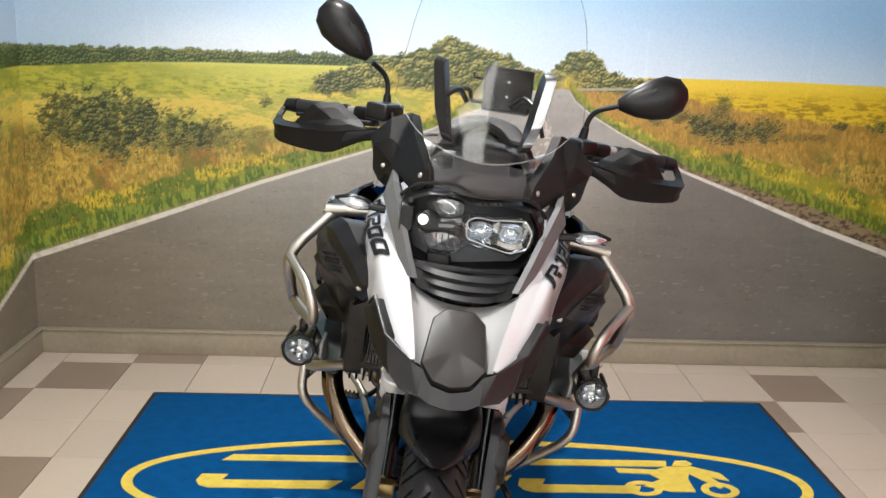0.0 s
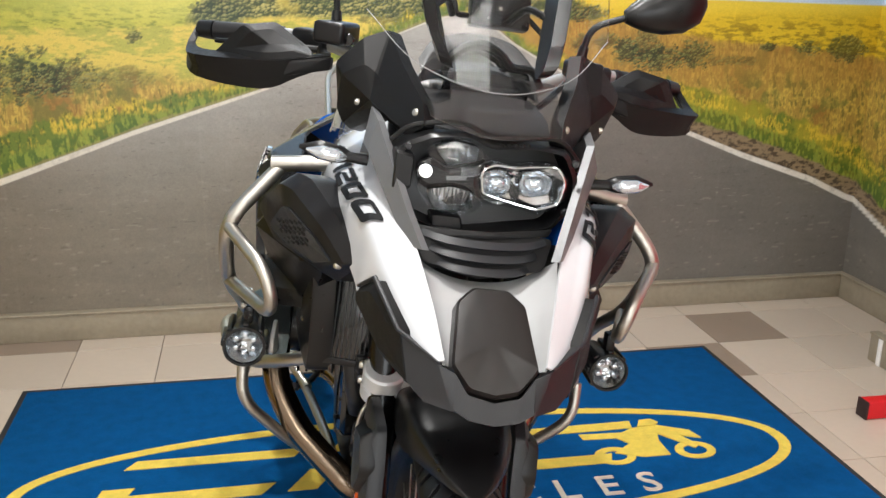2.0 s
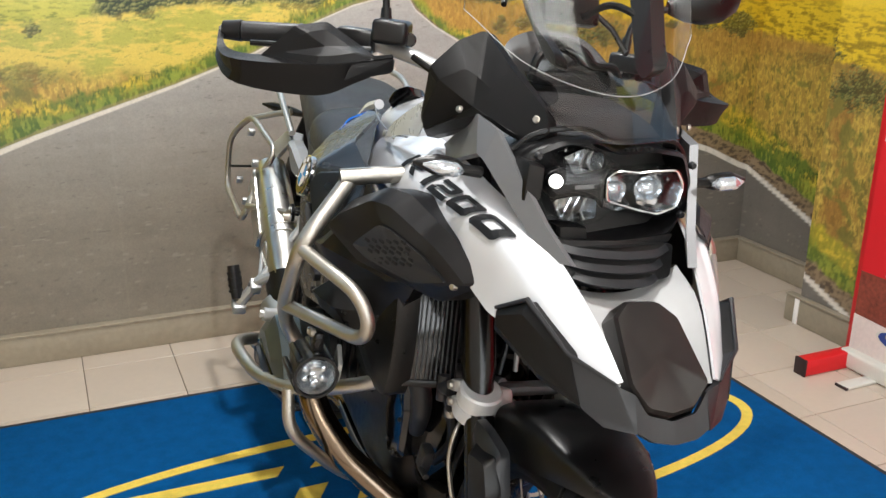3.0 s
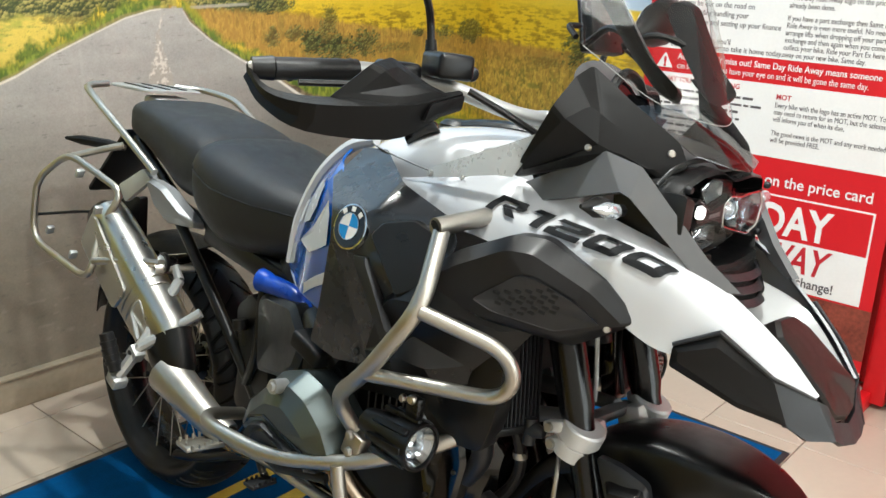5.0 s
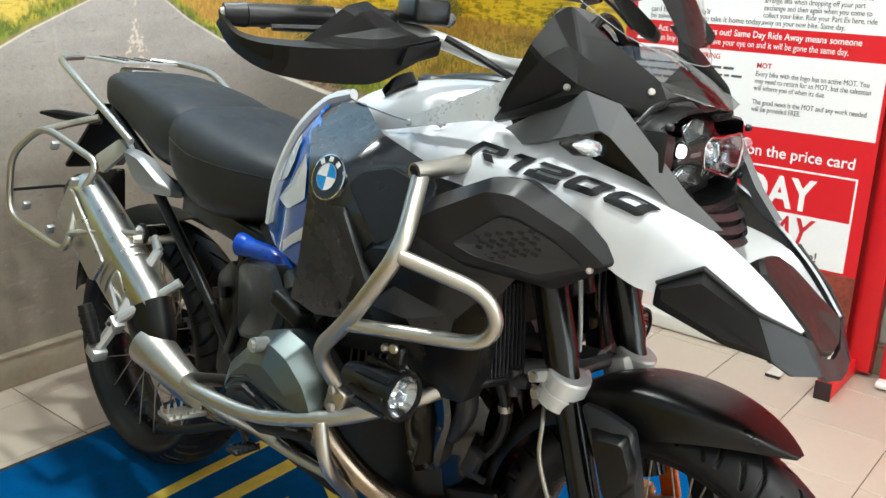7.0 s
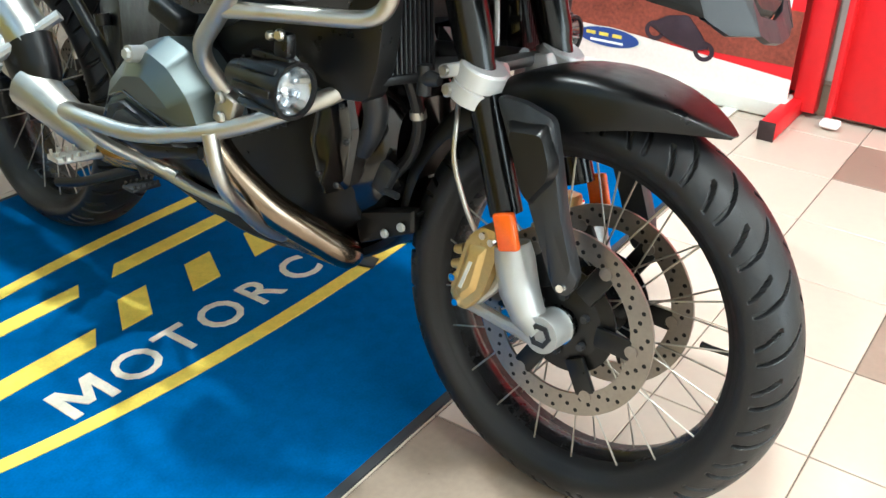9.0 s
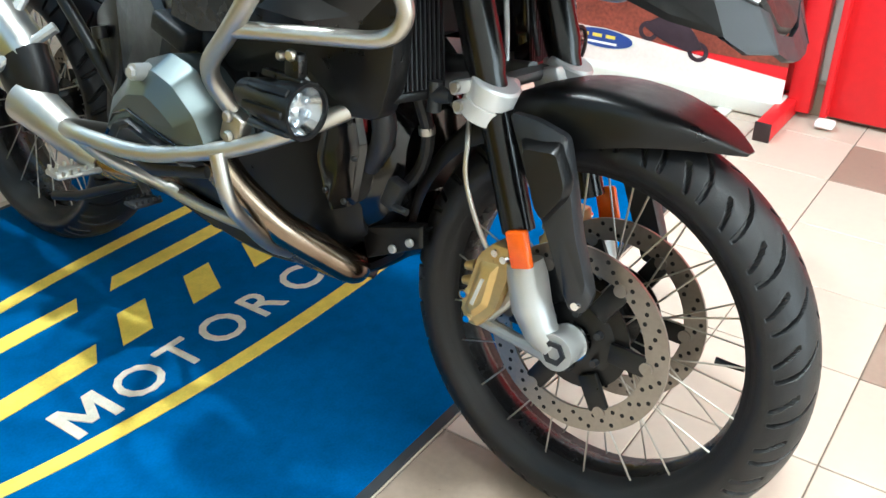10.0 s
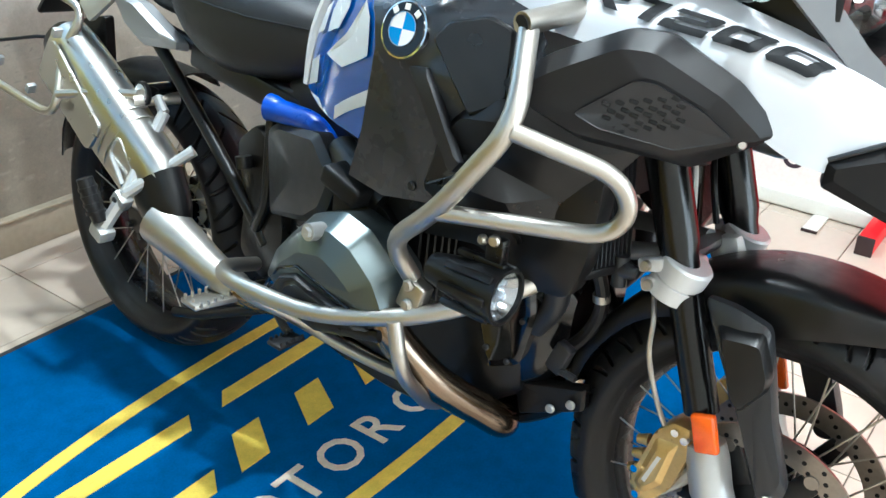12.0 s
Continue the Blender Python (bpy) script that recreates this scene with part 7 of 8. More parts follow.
pl = part("pillion_seat", ring_loft(smooth_sections([(-1.200, 0.115, 0.88, 0.958, 0.55), (-1.230, 0.140, 0.85, 0.976, 0.6), (-1.270, 0.156, 0.830, 0.996, 0.58), (-1.34, 0.158, 0.835, 1.012, 0.54), (-1.42, 0.152, 0.875, 1.022, 0.50), (-1.52, 0.142, 0.915, 1.032, 0.48), (-1.60, 0.130, 0.935, 1.034, 0.50), (-1.625, 0.112, 0.945, 1.020, 0.6)]), 40), M_SEAT2, bike, "dark grey pillion seat")
part("seat_base", box((-1.04, 0, 0.755), (0.36, 0.30, 0.05), (0, 8, 0), 0.01), M_SATIN, bike)

rk = part("luggage_rack", tube(rounded([(-1.371, -0.192, 0.890), (-1.50, -0.198, 0.954), (-1.630, -0.204, 1.016), (-1.690, -0.196, 1.034), (-1.769, -0.172, 1.046), (-1.79, -0.10, 1.050)], 0.04, 5), 0.009, 10), M_STEEL, bike, "silver steel luggage rack behind the seat")
part("rack_rail", tube(rounded([(-1.40, 0.192, 0.905), (-1.52, 0.190, 0.990), (-1.62, 0.185, 1.040), (-1.74, 0.165, 1.050), (-1.79, 0.10, 1.050)], 0.04, 5), 0.009, 10), M_STEEL, rk)
part("rack_plate", plate([(-1.62, -0.085, 1.052), (-1.62, 0.085, 1.052), (-1.76, 0.110, 1.052), (-1.81, 0.07, 1.050), (-1.81, -0.07, 1.050), (-1.76, -0.110, 1.052)], 0.006, 0.02, 4), M_CAST, rk, "silver rack plate")
for y in (-0.05, 0, 0.05):
    part("rack_slot", box((-1.72, y, 1.056), (0.13, 0.014, 0.003), bevel=0.001), M_SLATE, rk)
part("rack_stay", box((-1.66, 0, 1.012), (0.07, 0.10, 0.05), bevel=0.01), M_CAST, rk)


def pannier_frame(s):
    loop = [(-1.482, 0.208, 0.819), (-1.660, 0.243, 0.873), (-1.700, 0.255, 0.872), (-1.757, 0.298, 0.802), (-1.773, 0.297, 0.672), (-1.740, 0.297, 0.638), (-1.505, 0.291, 0.610), (-1.472, 0.287, 0.632), (-1.512, 0.245, 0.735)]
    P = rounded(mirrored(loop, s), 0.04, 5, True)
    pf = part("pannier_frame", tube(P + P[:2], 0.009, 10, caps=False), M_STEEL, bike, "stainless pannier frame")
    part("frame_stay", tube(rounded(mirrored([(-1.478, 0.280, 0.655), (-1.40, 0.240, 0.672), (-1.322, 0.195, 0.681)], s), 0.03), 0.0095, 10), M_STEEL, pf)
    part("frame_stay", tube(mirrored([(-1.672, 0.246, 0.876), (-1.640, 0.20, 0.895), (-1.600, 0.150, 0.915)], s), 0.009, 10), M_STEEL, pf)
    part("frame_stay", tube(mirrored([(-1.776, 0.297, 0.705), (-1.68, 0.21, 0.73), (-1.56, 0.12, 0.74)], s), 0.004, 8), M_SATIN, pf)
    part("frame_lug", plate(mirrored([(-1.490, 0.212, 0.838), (-1.418, 0.190, 0.890), (-1.388, 0.184, 0.868), (-1.462, 0.208, 0.800)], s), 0.014, 0.006), M_CAST, pf)
    for x, z in ((-1.60, 0.846), (-1.752, 0.668), (-1.62, 0.634), (-1.50, 0.775)):
        part("frame_tab", box((x, s * 0.262, z), (0.012, 0.020, 0.022), (0, 30, 0), 0.003), M_CAST, pf)
    rim_ = mirrored([(-1.452, 0.172, 0.884), (-1.420, 0.182, 0.866), (-1.398, 0.184, 0.872), (-1.326, 0.186, 0.862), (-1.228, 0.172, 0.802), (-1.230, 0.170, 0.786), (-1.326, 0.178, 0.778), (-1.374, 0.178, 0.804)], s)
    part("tail_fin", facet([rim_, inset(rim_, 0.72, (0, s, 0.2), 0.016)], (0, s, 0.2), 0.03, 0.006, 2), M_TAILGREY, bike, "silver-grey tail side cover", sharp=18)
    b = tube(curve_points(mirrored([(-1.70, 0.09, 0.892), (-1.735, 0.120, 0.895), (-1.790, 0.165, 0.898), (-1.826, 0.194, 0.898)], s), 4), [0.008, 0.014, 0.013, 0.004], 10)
    part("rear_indicator", b, M_SATIN, bike, "black rear indicator")


both(pannier_frame)
part("tail_lamp", box((-1.70, 0, 0.955), (0.05, 0.09, 0.04), bevel=0.01), M_SATIN, bike)
part("plate_holder", plate([(-1.76, -0.06, 0.93), (-1.76, 0.06, 0.93), (-1.90, 0.09, 0.74), (-1.90, -0.09, 0.74)], 0.01, 0.01), M_SATIN, bike, "black rear plate holder")
rm = []
for ang, w in ((-78, 0.09), (-60, 0.10), (-40, 0.10), (-15, 0.09), (15, 0.08)):
    a = radians(ang)
    rm.append([(AXR[0] + (RR + 0.035 - 0.04 * abs(k) ** 3) * math.sin(a), k * w, AXR[2] + (RR + 0.035 - 0.04 * abs(k) ** 3) * math.cos(a)) for k in (-1, -0.7, 0, 0.7, 1)])
part("rear_mudguard", surf(rm, 5, 4, 0.004), M_BLACK, bike, "black rear mudguard")
part("side_spray_guard", shell([(-1.52, -0.14, 0.80), (-1.60, -0.15, 0.78), (-1.66, -0.15, 0.66), (-1.62, -0.14, 0.60), (-1.53, -0.13, 0.66)], (0, -1, 0), 0.01, 0.02), M_BLACK, bike)


# -- engine and exhaust --
part("engine_block", ring_loft([(-0.98, 0.11, 0.36, 0.66, 0.4), (-0.90, 0.14, 0.33, 0.72, 0.35), (-0.60, 0.15, 0.32, 0.74, 0.3), (-0.46, 0.14, 0.33, 0.72, 0.3), (-0.40, 0.11, 0.37, 0.66, 0.4)]), M_SATIN, bike, "black flat-twin engine")
part("engine_front_cover", ring_loft([(-0.42, 0.115, 0.36, 0.66, 0.5), (-0.37, 0.110, 0.40, 0.64, 0.55), (-0.335, 0.085, 0.44, 0.60, 0.7)]), M_GLOSSBLACK, bike, "gloss black front engine cover")
part("airbox", ring_loft([(-0.95, 0.14, 0.60, 0.80, 0.4), (-0.80, 0.17, 0.60, 0.86, 0.4), (-0.60, 0.18, 0.64, 0.94, 0.4), (-0.40, 0.16, 0.70, 0.96, 0.4), (-0.30, 0.12, 0.74, 0.94, 0.5)]), M_BLACK, bike, "black intake housing under the tank")
part("head_tube", tube([(-0.24, 0, 0.80), (-0.36, 0, 1.14)], 0.035, 16), M_SATIN, bike)


def cylinder_side(s):
    b = tube([(-0.62, s * 0.13, 0.605), (-0.62, s * 0.262, 0.612)], 0.072, 24)
    cy = part("cylinder", b, M_SATIN, bike, "black finned cylinder")
    for i in range(6):
        y = s * (0.15 + 0.018 * i)
        part("cooling_fin", box((-0.62, y, 0.608), (0.19, 0.005, 0.165), bevel=0.002, seg=1), M_SATIN, cy)
    at = lambda pts: mirrored([(x + 0.060, y + 0.040, z + 0.006) for x, y, z in pts], s)
    rim_ = at([(-0.826, 0.262, 0.520), (-0.800, 0.270, 0.590), (-0.735, 0.276, 0.652), (-0.668, 0.280, 0.676), (-0.612, 0.282, 0.664), (-0.560, 0.280, 0.622), (-0.536, 0.284, 0.565), (-0.548, 0.288, 0.548), (-0.640, 0.280, 0.525), (-0.760, 0.272, 0.498)])
    mid_ = at([(-0.808, 0.306, 0.530), (-0.780, 0.312, 0.586), (-0.722, 0.318, 0.636), (-0.664, 0.320, 0.656), (-0.618, 0.320, 0.642), (-0.574, 0.318, 0.606), (-0.552, 0.316, 0.566), (-0.562, 0.314, 0.556), (-0.645, 0.310, 0.538), (-0.755, 0.306, 0.516)])
    crest = at([(-0.776, 0.328, 0.540), (-0.755, 0.332, 0.574), (-0.708, 0.337, 0.612), (-0.660, 0.338, 0.622), (-0.632, 0.338, 0.610), (-0.604, 0.335, 0.590), (-0.586, 0.330, 0.566), (-0.590, 0.328, 0.562), (-0.656, 0.328, 0.552), (-0.745, 0.326, 0.534)])
    hd = part("head_cover", facet([rim_, mid_, crest], (0, s, 0.12), 0.055, 0.008, 3, 0.002), M_COVER, bike, "grey-green metallic cylinder head cover", sharp=30)
    rim_ = at([(-0.790, 0.318, 0.512), (-0.748, 0.328, 0.562), (-0.708, 0.332, 0.578), (-0.600, 0.326, 0.546), (-0.572, 0.318, 0.528), (-0.690, 0.316, 0.502)])
    part("cover_inset", facet([rim_, inset(rim_, 0.88, (0, s, 0.05), 0.014), inset(rim_, 0.74, (0, s, 0.05), 0.009), inset(rim_, 0.62, (0, s, 0.05), 0.015)], (0, s, 0), 0.02, 0.006, 2), M_SLATE, hd, "dark grey lower cover", sharp=18)
    part("cover_groove", tube(at([(-0.796, 0.319, 0.520), (-0.750, 0.331, 0.571), (-0.708, 0.335, 0.588), (-0.592, 0.328, 0.553)]), 0.003, 8), M_GLOSSBLACK, hd)
    part("cover_foot", tube(at([(-0.800, 0.305, 0.505), (-0.690, 0.306, 0.492), (-0.560, 0.306, 0.522)]), [0.012, 0.014, 0.010], 10, flat=0.6), M_SATIN, hd, "black gasket edge")
    b = tube(at([(-0.684, 0.312, 0.648), (-0.684, 0.340, 0.652)]), [0.014, 0.013], 14)
    tube(at([(-0.684, 0.340, 0.652), (-0.684, 0.346, 0.6525)]), [0.009, 0.008], 6, b)
    part("cover_bolt", b, M_CAST, hd)
    part("throttle_body", tube(curve_points(mirrored([(-0.60, 0.24, 0.68), (-0.66, 0.235, 0.705), (-0.74, 0.20, 0.72)], s), 5), [0.026, 0.030, 0.028], 14), M_SATIN, cy)
    part("plug_cap", box((-0.652, s * 0.272, 0.702), (0.085, 0.05, 0.034), (0, 18, 0), 0.008, 3), M_BLACK, cy)
    hp = [(-0.580, 0.285, 0.585), (-0.552, 0.288, 0.530), (-0.522, 0.272, 0.480), (-0.483, 0.230, 0.420), (-0.462, 0.195, 0.388), (-0.442, 0.155, 0.356), (-0.424, 0.112, 0.322), (-0.440, 0.080, 0.304), (-0.50, 0.080, 0.298), (-0.80, 0.070, 0.285)]
    part("header_pipe", tube(curve_points(mirrored(hp, s), 6), 0.0285, 20), M_HEADER, bike, "heat-tinted steel header pipe")


both(cylinder_side)
pp = part("exhaust_link", tube(curve_points([(-0.80, -0.07, 0.28), (-0.90, -0.12, 0.34), (-0.975, -0.19, 0.365), (-1.04, -0.212, 0.392)], 6), 0.026, 16), M_HEADER, bike, "steel exhaust link pipe")
part("pipe_shield", tube(curve_points([(-0.995, -0.200, 0.375), (-1.06, -0.214, 0.400), (-1.135, -0.222, 0.430), (-1.208, -0.224, 0.452)], 6), [0.030, 0.036, 0.043, 0.050], 20), M_STEEL, pp, "brushed pipe shield")
part("silencer_throat", tube(curve_points([(-1.200, -0.216, 0.440), (-1.205, -0.212, 0.470), (-1.245, -0.208, 0.525)], 4), [0.048, 0.064, 0.074], 24, flat=0.66), M_SATIN, bike, "black silencer throat")


def silencer():
    b = bmesh.new()
    a, e = Vector((-1.215, -0.205, 0.495)), Vector((-1.570, -0.207, 0.728))
    d = (e - a).normalized()
    n = d.cross(Vector((0, 1, 0))).normalized()
    if n.z < 0:
        n = -n
    rings = []
    for t, h, w in ((-0.02, 0.050, 0.036), (0.0, 0.062, 0.044), (0.10, 0.080, 0.050), (0.5, 0.083, 0.052), (0.9, 0.081, 0.050), (1.0, 0.074, 0.045), (1.02, 0.060, 0.036)):
        c = a + (e - a) * t
        rings.append([b.verts.new(c + n * h * math.copysign(abs(math.sin(k * math.pi / 12)) ** 0.75, math.sin(k * math.pi / 12)) + Vector((0, 1, 0)) * w * math.copysign(abs(math.cos(k * math.pi / 12)) ** 0.75, math.cos(k * math.pi / 12))) for k in range(24)])
    for p, q in zip(rings, rings[1:]):
        for k in range(24):
            b.faces.new((p[k], p[(k + 1) % 24], q[(k + 1) % 24], q[k]))
    b.faces.new(rings[0][::-1])
    b.faces.new(rings[-1])
    return b, a, e, d, n


b, sa, se, sd, sn = silencer()
sil = part("silencer", b, M_SILENCER, bike, "satin steel exhaust silencer")
for t in (0.34, 0.40):
    c = sa + (se - sa) * t
    part("silencer_band", tube([c + sn * 0.085 * math.sin(k * math.pi / 16) + Vector((0, 0.054 * math.cos(k * math.pi / 16), 0)) for k in range(33)], 0.0022, 6), M_STEEL, sil)
O_ = [sa + (se - sa) * t + sn * h + Vector((0, -0.055 - 0.002 * (1 - abs(h) / 0.08), 0)) for t, h in ((0.42, 0.02), (0.95, 0.055), (0.97, -0.05), (0.45, -0.062))]
part("heat_shield", shell(O_, (0, -1, 0.1), 0.005, 0.006, r=0.02), M_SILENCER, sil, "brushed heat shield")
part("end_cap", tube([se + sd * 0.0, se + sd * 0.03], [0.060, 0.045], 20, flat=0.7), M_SATIN, sil, "black end cap")

# engine guard plate
SKID = ((-0.86, 0.135, 0.300, 0.045), (-0.68, 0.125, 0.268, 0.045), (-0.56, 0.090, 0.262, 0.030), (-0.46, 0.062, 0.272, 0.020), (-0.36, 0.070, 0.335, 0.020), (-0.285, 0.080, 0.425, 0.0))
sk = part("skid_plate", surf([[(x, -w, z + lift), (x, -w * 0.85, z), (x, 0, z), (x, w * 0.85, z), (x, w, z + lift)] for x, w, z, lift in SKID], 5, 3, 0.004), M_SATIN, bike, "black engine guard plate with a bright edge")
both(lambda s: part("guard_edge", tube(curve_points(mirrored([(x, w + 0.001, z + lift + 0.001) for x, w, z, lift in SKID[:4]], s), 5), 0.0014, 6), M_STEEL, sk))
def engine_front(s):
    """The crowded dark front of the engine: guard corner, covers, hoses and bolts."""
    rim_ = mirrored([(-0.420, 0.088, 0.392), (-0.290, 0.084, 0.432), (-0.288, 0.082, 0.392), (-0.400, 0.090, 0.338)], s)
    gp = part("guard_corner", facet([rim_, inset(rim_, 0.9, (0.2, s, 0), 0.004)], (0.2, s, 0), 0.02, 0.004, 2), M_SATIN, bike, "black guard corner with two bolts")
    for x, z in ((-0.342, 0.377), (-0.307, 0.400)):
        bolt((x, s * 0.094, z), (0.2, s, 0), 0.008, 0.005, gp, M_CAST)
    part("coolant_pipe", tube(curve_points(mirrored([(-0.352, 0.150, 0.652), (-0.340, 0.138, 0.610), (-0.345, 0.132, 0.570), (-0.375, 0.124, 0.520)], s), 5), [0.020, 0.020, 0.019, 0.016], 16), M_SLATE, bike, "grey coolant pipe")
    rim_ = mirrored([(-0.440, 0.148, 0.645), (-0.385, 0.150, 0.650), (-0.362, 0.146, 0.560), (-0.385, 0.140, 0.455), (-0.440, 0.146, 0.430), (-0.470, 0.150, 0.520)], s)
    cv = part("side_engine_cover", facet([rim_, inset(rim_, 0.85, (0.2, s, 0), 0.010), inset(rim_, 0.6, (0.2, s, 0), 0.004)], (0.2, s, 0), 0.03, 0.01, 2), M_GLOSSBLACK, bike, "gloss black engine side cover")
    for x, z in ((-0.424, 0.625), (-0.392, 0.598), (-0.380, 0.540), (-0.398, 0.462), (-0.440, 0.470)):
        bolt((x, s * 0.156, z), (0.2, s, 0), 0.005, 0.005, cv, M_SLATE)
    part("oil_hose", tube(curve_points(mirrored([(-0.300, 0.110, 0.660), (-0.285, 0.095, 0.590), (-0.310, 0.080, 0.520), (-0.360, 0.085, 0.460)], s), 5), 0.011, 10), M_RUBBER, bike, "black rubber hose")
    part("hose_clip", tube(mirrored([(-0.288, 0.097, 0.604), (-0.287, 0.095, 0.592)], s), 0.0135, 14), M_STEEL, bike)
    b = box((-0.325, s * 0.120, 0.488), (0.030, 0.022, 0.052), (0, 20, 0), 0.005)
    tube(mirrored([(-0.318, 0.128, 0.470), (-0.290, 0.128, 0.468)], s), 0.006, 10, b)
    part("sensor", b, M_SLATE, bike, "small dark sensor on the engine")


both(engine_front)


# -- crash bars and fog lamps --
def crash_bar(s):
    T = lambda pts, r=0.045: rounded(mirrored(pts, s), r, 6)
    cb = part("crash_bar", tube(T([(-0.325, 0.222, 1.018), (-0.338, 0.328, 1.004)]), 0.0145, 16), M_STEEL, bike, "brushed stainless crash bar")
    # near-black disc on the capped tube end, painting the shade of its bore
    part("bar_mouth_shade", tube(mirrored([(-0.3382, 0.3282, 1.0040), (-0.3384, 0.3290, 1.0038)], s), 0.0112, 14), M_HOLE_SHADE, cb)
    part("upper_tube", tube(T([(-0.337, 0.314, 0.998), (-0.283, 0.396, 0.905), (-0.386, 0.392, 0.768), (-0.482, 0.362, 0.690), (-0.470, 0.322, 0.628)], 0.05), 0.0135, 14), M_STEEL, cb)
    part("loop_tube", tube(T([(-0.290, 0.390, 0.895), (-0.180, 0.325, 0.860), (-0.165, 0.306, 0.815), (-0.192, 0.308, 0.778), (-0.386, 0.388, 0.766)], 0.035), 0.0115, 14), M_STEEL, cb)
    part("lower_tube", tube(T([(-0.930, 0.215, 0.455), (-0.862, 0.345, 0.510), (-0.765, 0.412, 0.540), (-0.60, 0.388, 0.536), (-0.45, 0.335, 0.574), (-0.345, 0.265, 0.628), (-0.300, 0.185, 0.668), (-0.330, 0.120, 0.665)], 0.06), 0.0135, 14), M_STEEL, cb)
    part("inner_tube", tube(T([(-0.845, 0.355, 0.508), (-0.846, 0.300, 0.445), (-0.810, 0.230, 0.400), (-0.700, 0.185, 0.358), (-0.600, 0.160, 0.345), (-0.500, 0.148, 0.348)], 0.05), 0.0105, 12), M_STEEL, cb)
    part("diagonal_tube", tube(T([(-0.470, 0.352, 0.568), (-0.450, 0.350, 0.490), (-0.488, 0.234, 0.377), (-0.515, 0.165, 0.335)], 0.05), 0.0120, 12), M_STEEL, cb)
    part("tube_clamp", box((-0.462, s * 0.322, 0.602), (0.040, 0.026, 0.050), (0, 18, 0), 0.005), M_STEEL, cb)
    for z in (0.592, 0.622):
        bolt((-0.462, s * 0.336, z), (0, s, 0), 0.009, 0.007, cb, M_STEEL)
    part("tube_collar", tube(mirrored([(-0.775, 0.215, 0.389), (-0.755, 0.206, 0.381)], s), 0.0125, 12), M_STEEL, cb)
    c = Vector((-0.302, s * 0.348, 0.671))
    fg = part("fog_lamp", lathe([(0.0, -0.115), (0.020, -0.112), (0.026, -0.085), (0.031, -0.05), (0.036, -0.03), (0.0385, 0.0), (0.0385, 0.010), (0.034, 0.010), (0.033, 0.0)], 32, "X", Matrix.Translation(c), close=False), M_SATIN, bike, "round auxiliary lamp in a finned black housing")
    for k in range(8):
        a = 2 * math.pi * k / 8
        part("housing_fin", box((-0.035, 0, 0.0375), (0.075, 0.012, 0.010), bevel=0.003, m=Matrix.Translation(c) @ Matrix.Rotation(a, 4, "X")), M_SATIN, fg)
    part("lamp_bowl", lathe([(0.033, 0.004), (0.024, -0.012), (0.010, -0.022), (0.0, -0.024)], 28, "X", Matrix.Translation(c), close=False), M_BOWL, fg)
    for k in range(6):
        a = 2 * math.pi * k / 6
        part("lamp_facet", box((-0.010, 0, 0.018), (0.012, 0.009, 0.010), bevel=0.002, m=Matrix.Translation(c) @ Matrix.Rotation(a, 4, "X")), M_PROJ, fg)
    gl = part("lamp_glass", lathe([(0.0, 0.013), (0.020, 0.012), (0.0335, 0.007), (0.0335, 0.004)], 28, "X", Matrix.Translation(c), close=False), M_LENS, fg)
    gl.visible_shadow = False
    part("lamp_bracket", plate(mirrored([(-0.335, 0.300, 0.640), (-0.320, 0.300, 0.680), (-0.360, 0.295, 0.705), (-0.400, 0.290, 0.625)], s), 0.008, 0.008), M_CAST, fg, "silver lamp bracket")
    bolt((-0.345, s * 0.305, 0.655), (0, s, 0), 0.008, 0.006, fg, M_SLATE)
    b = box((-0.318, s * 0.345, 0.728), (0.028, 0.018, 0.035), bevel=0.005)
    part("lamp_clamp", b, M_SATIN, fg)
    bolt((-0.318, s * 0.352, 0.742), (0.2, s, 0), 0.008, 0.008, fg, M_STEEL)
    bolt((-0.335, s * 0.352, 0.738), (-0.2, s, 0), 0.007, 0.008, fg, M_STEEL)


both(crash_bar)


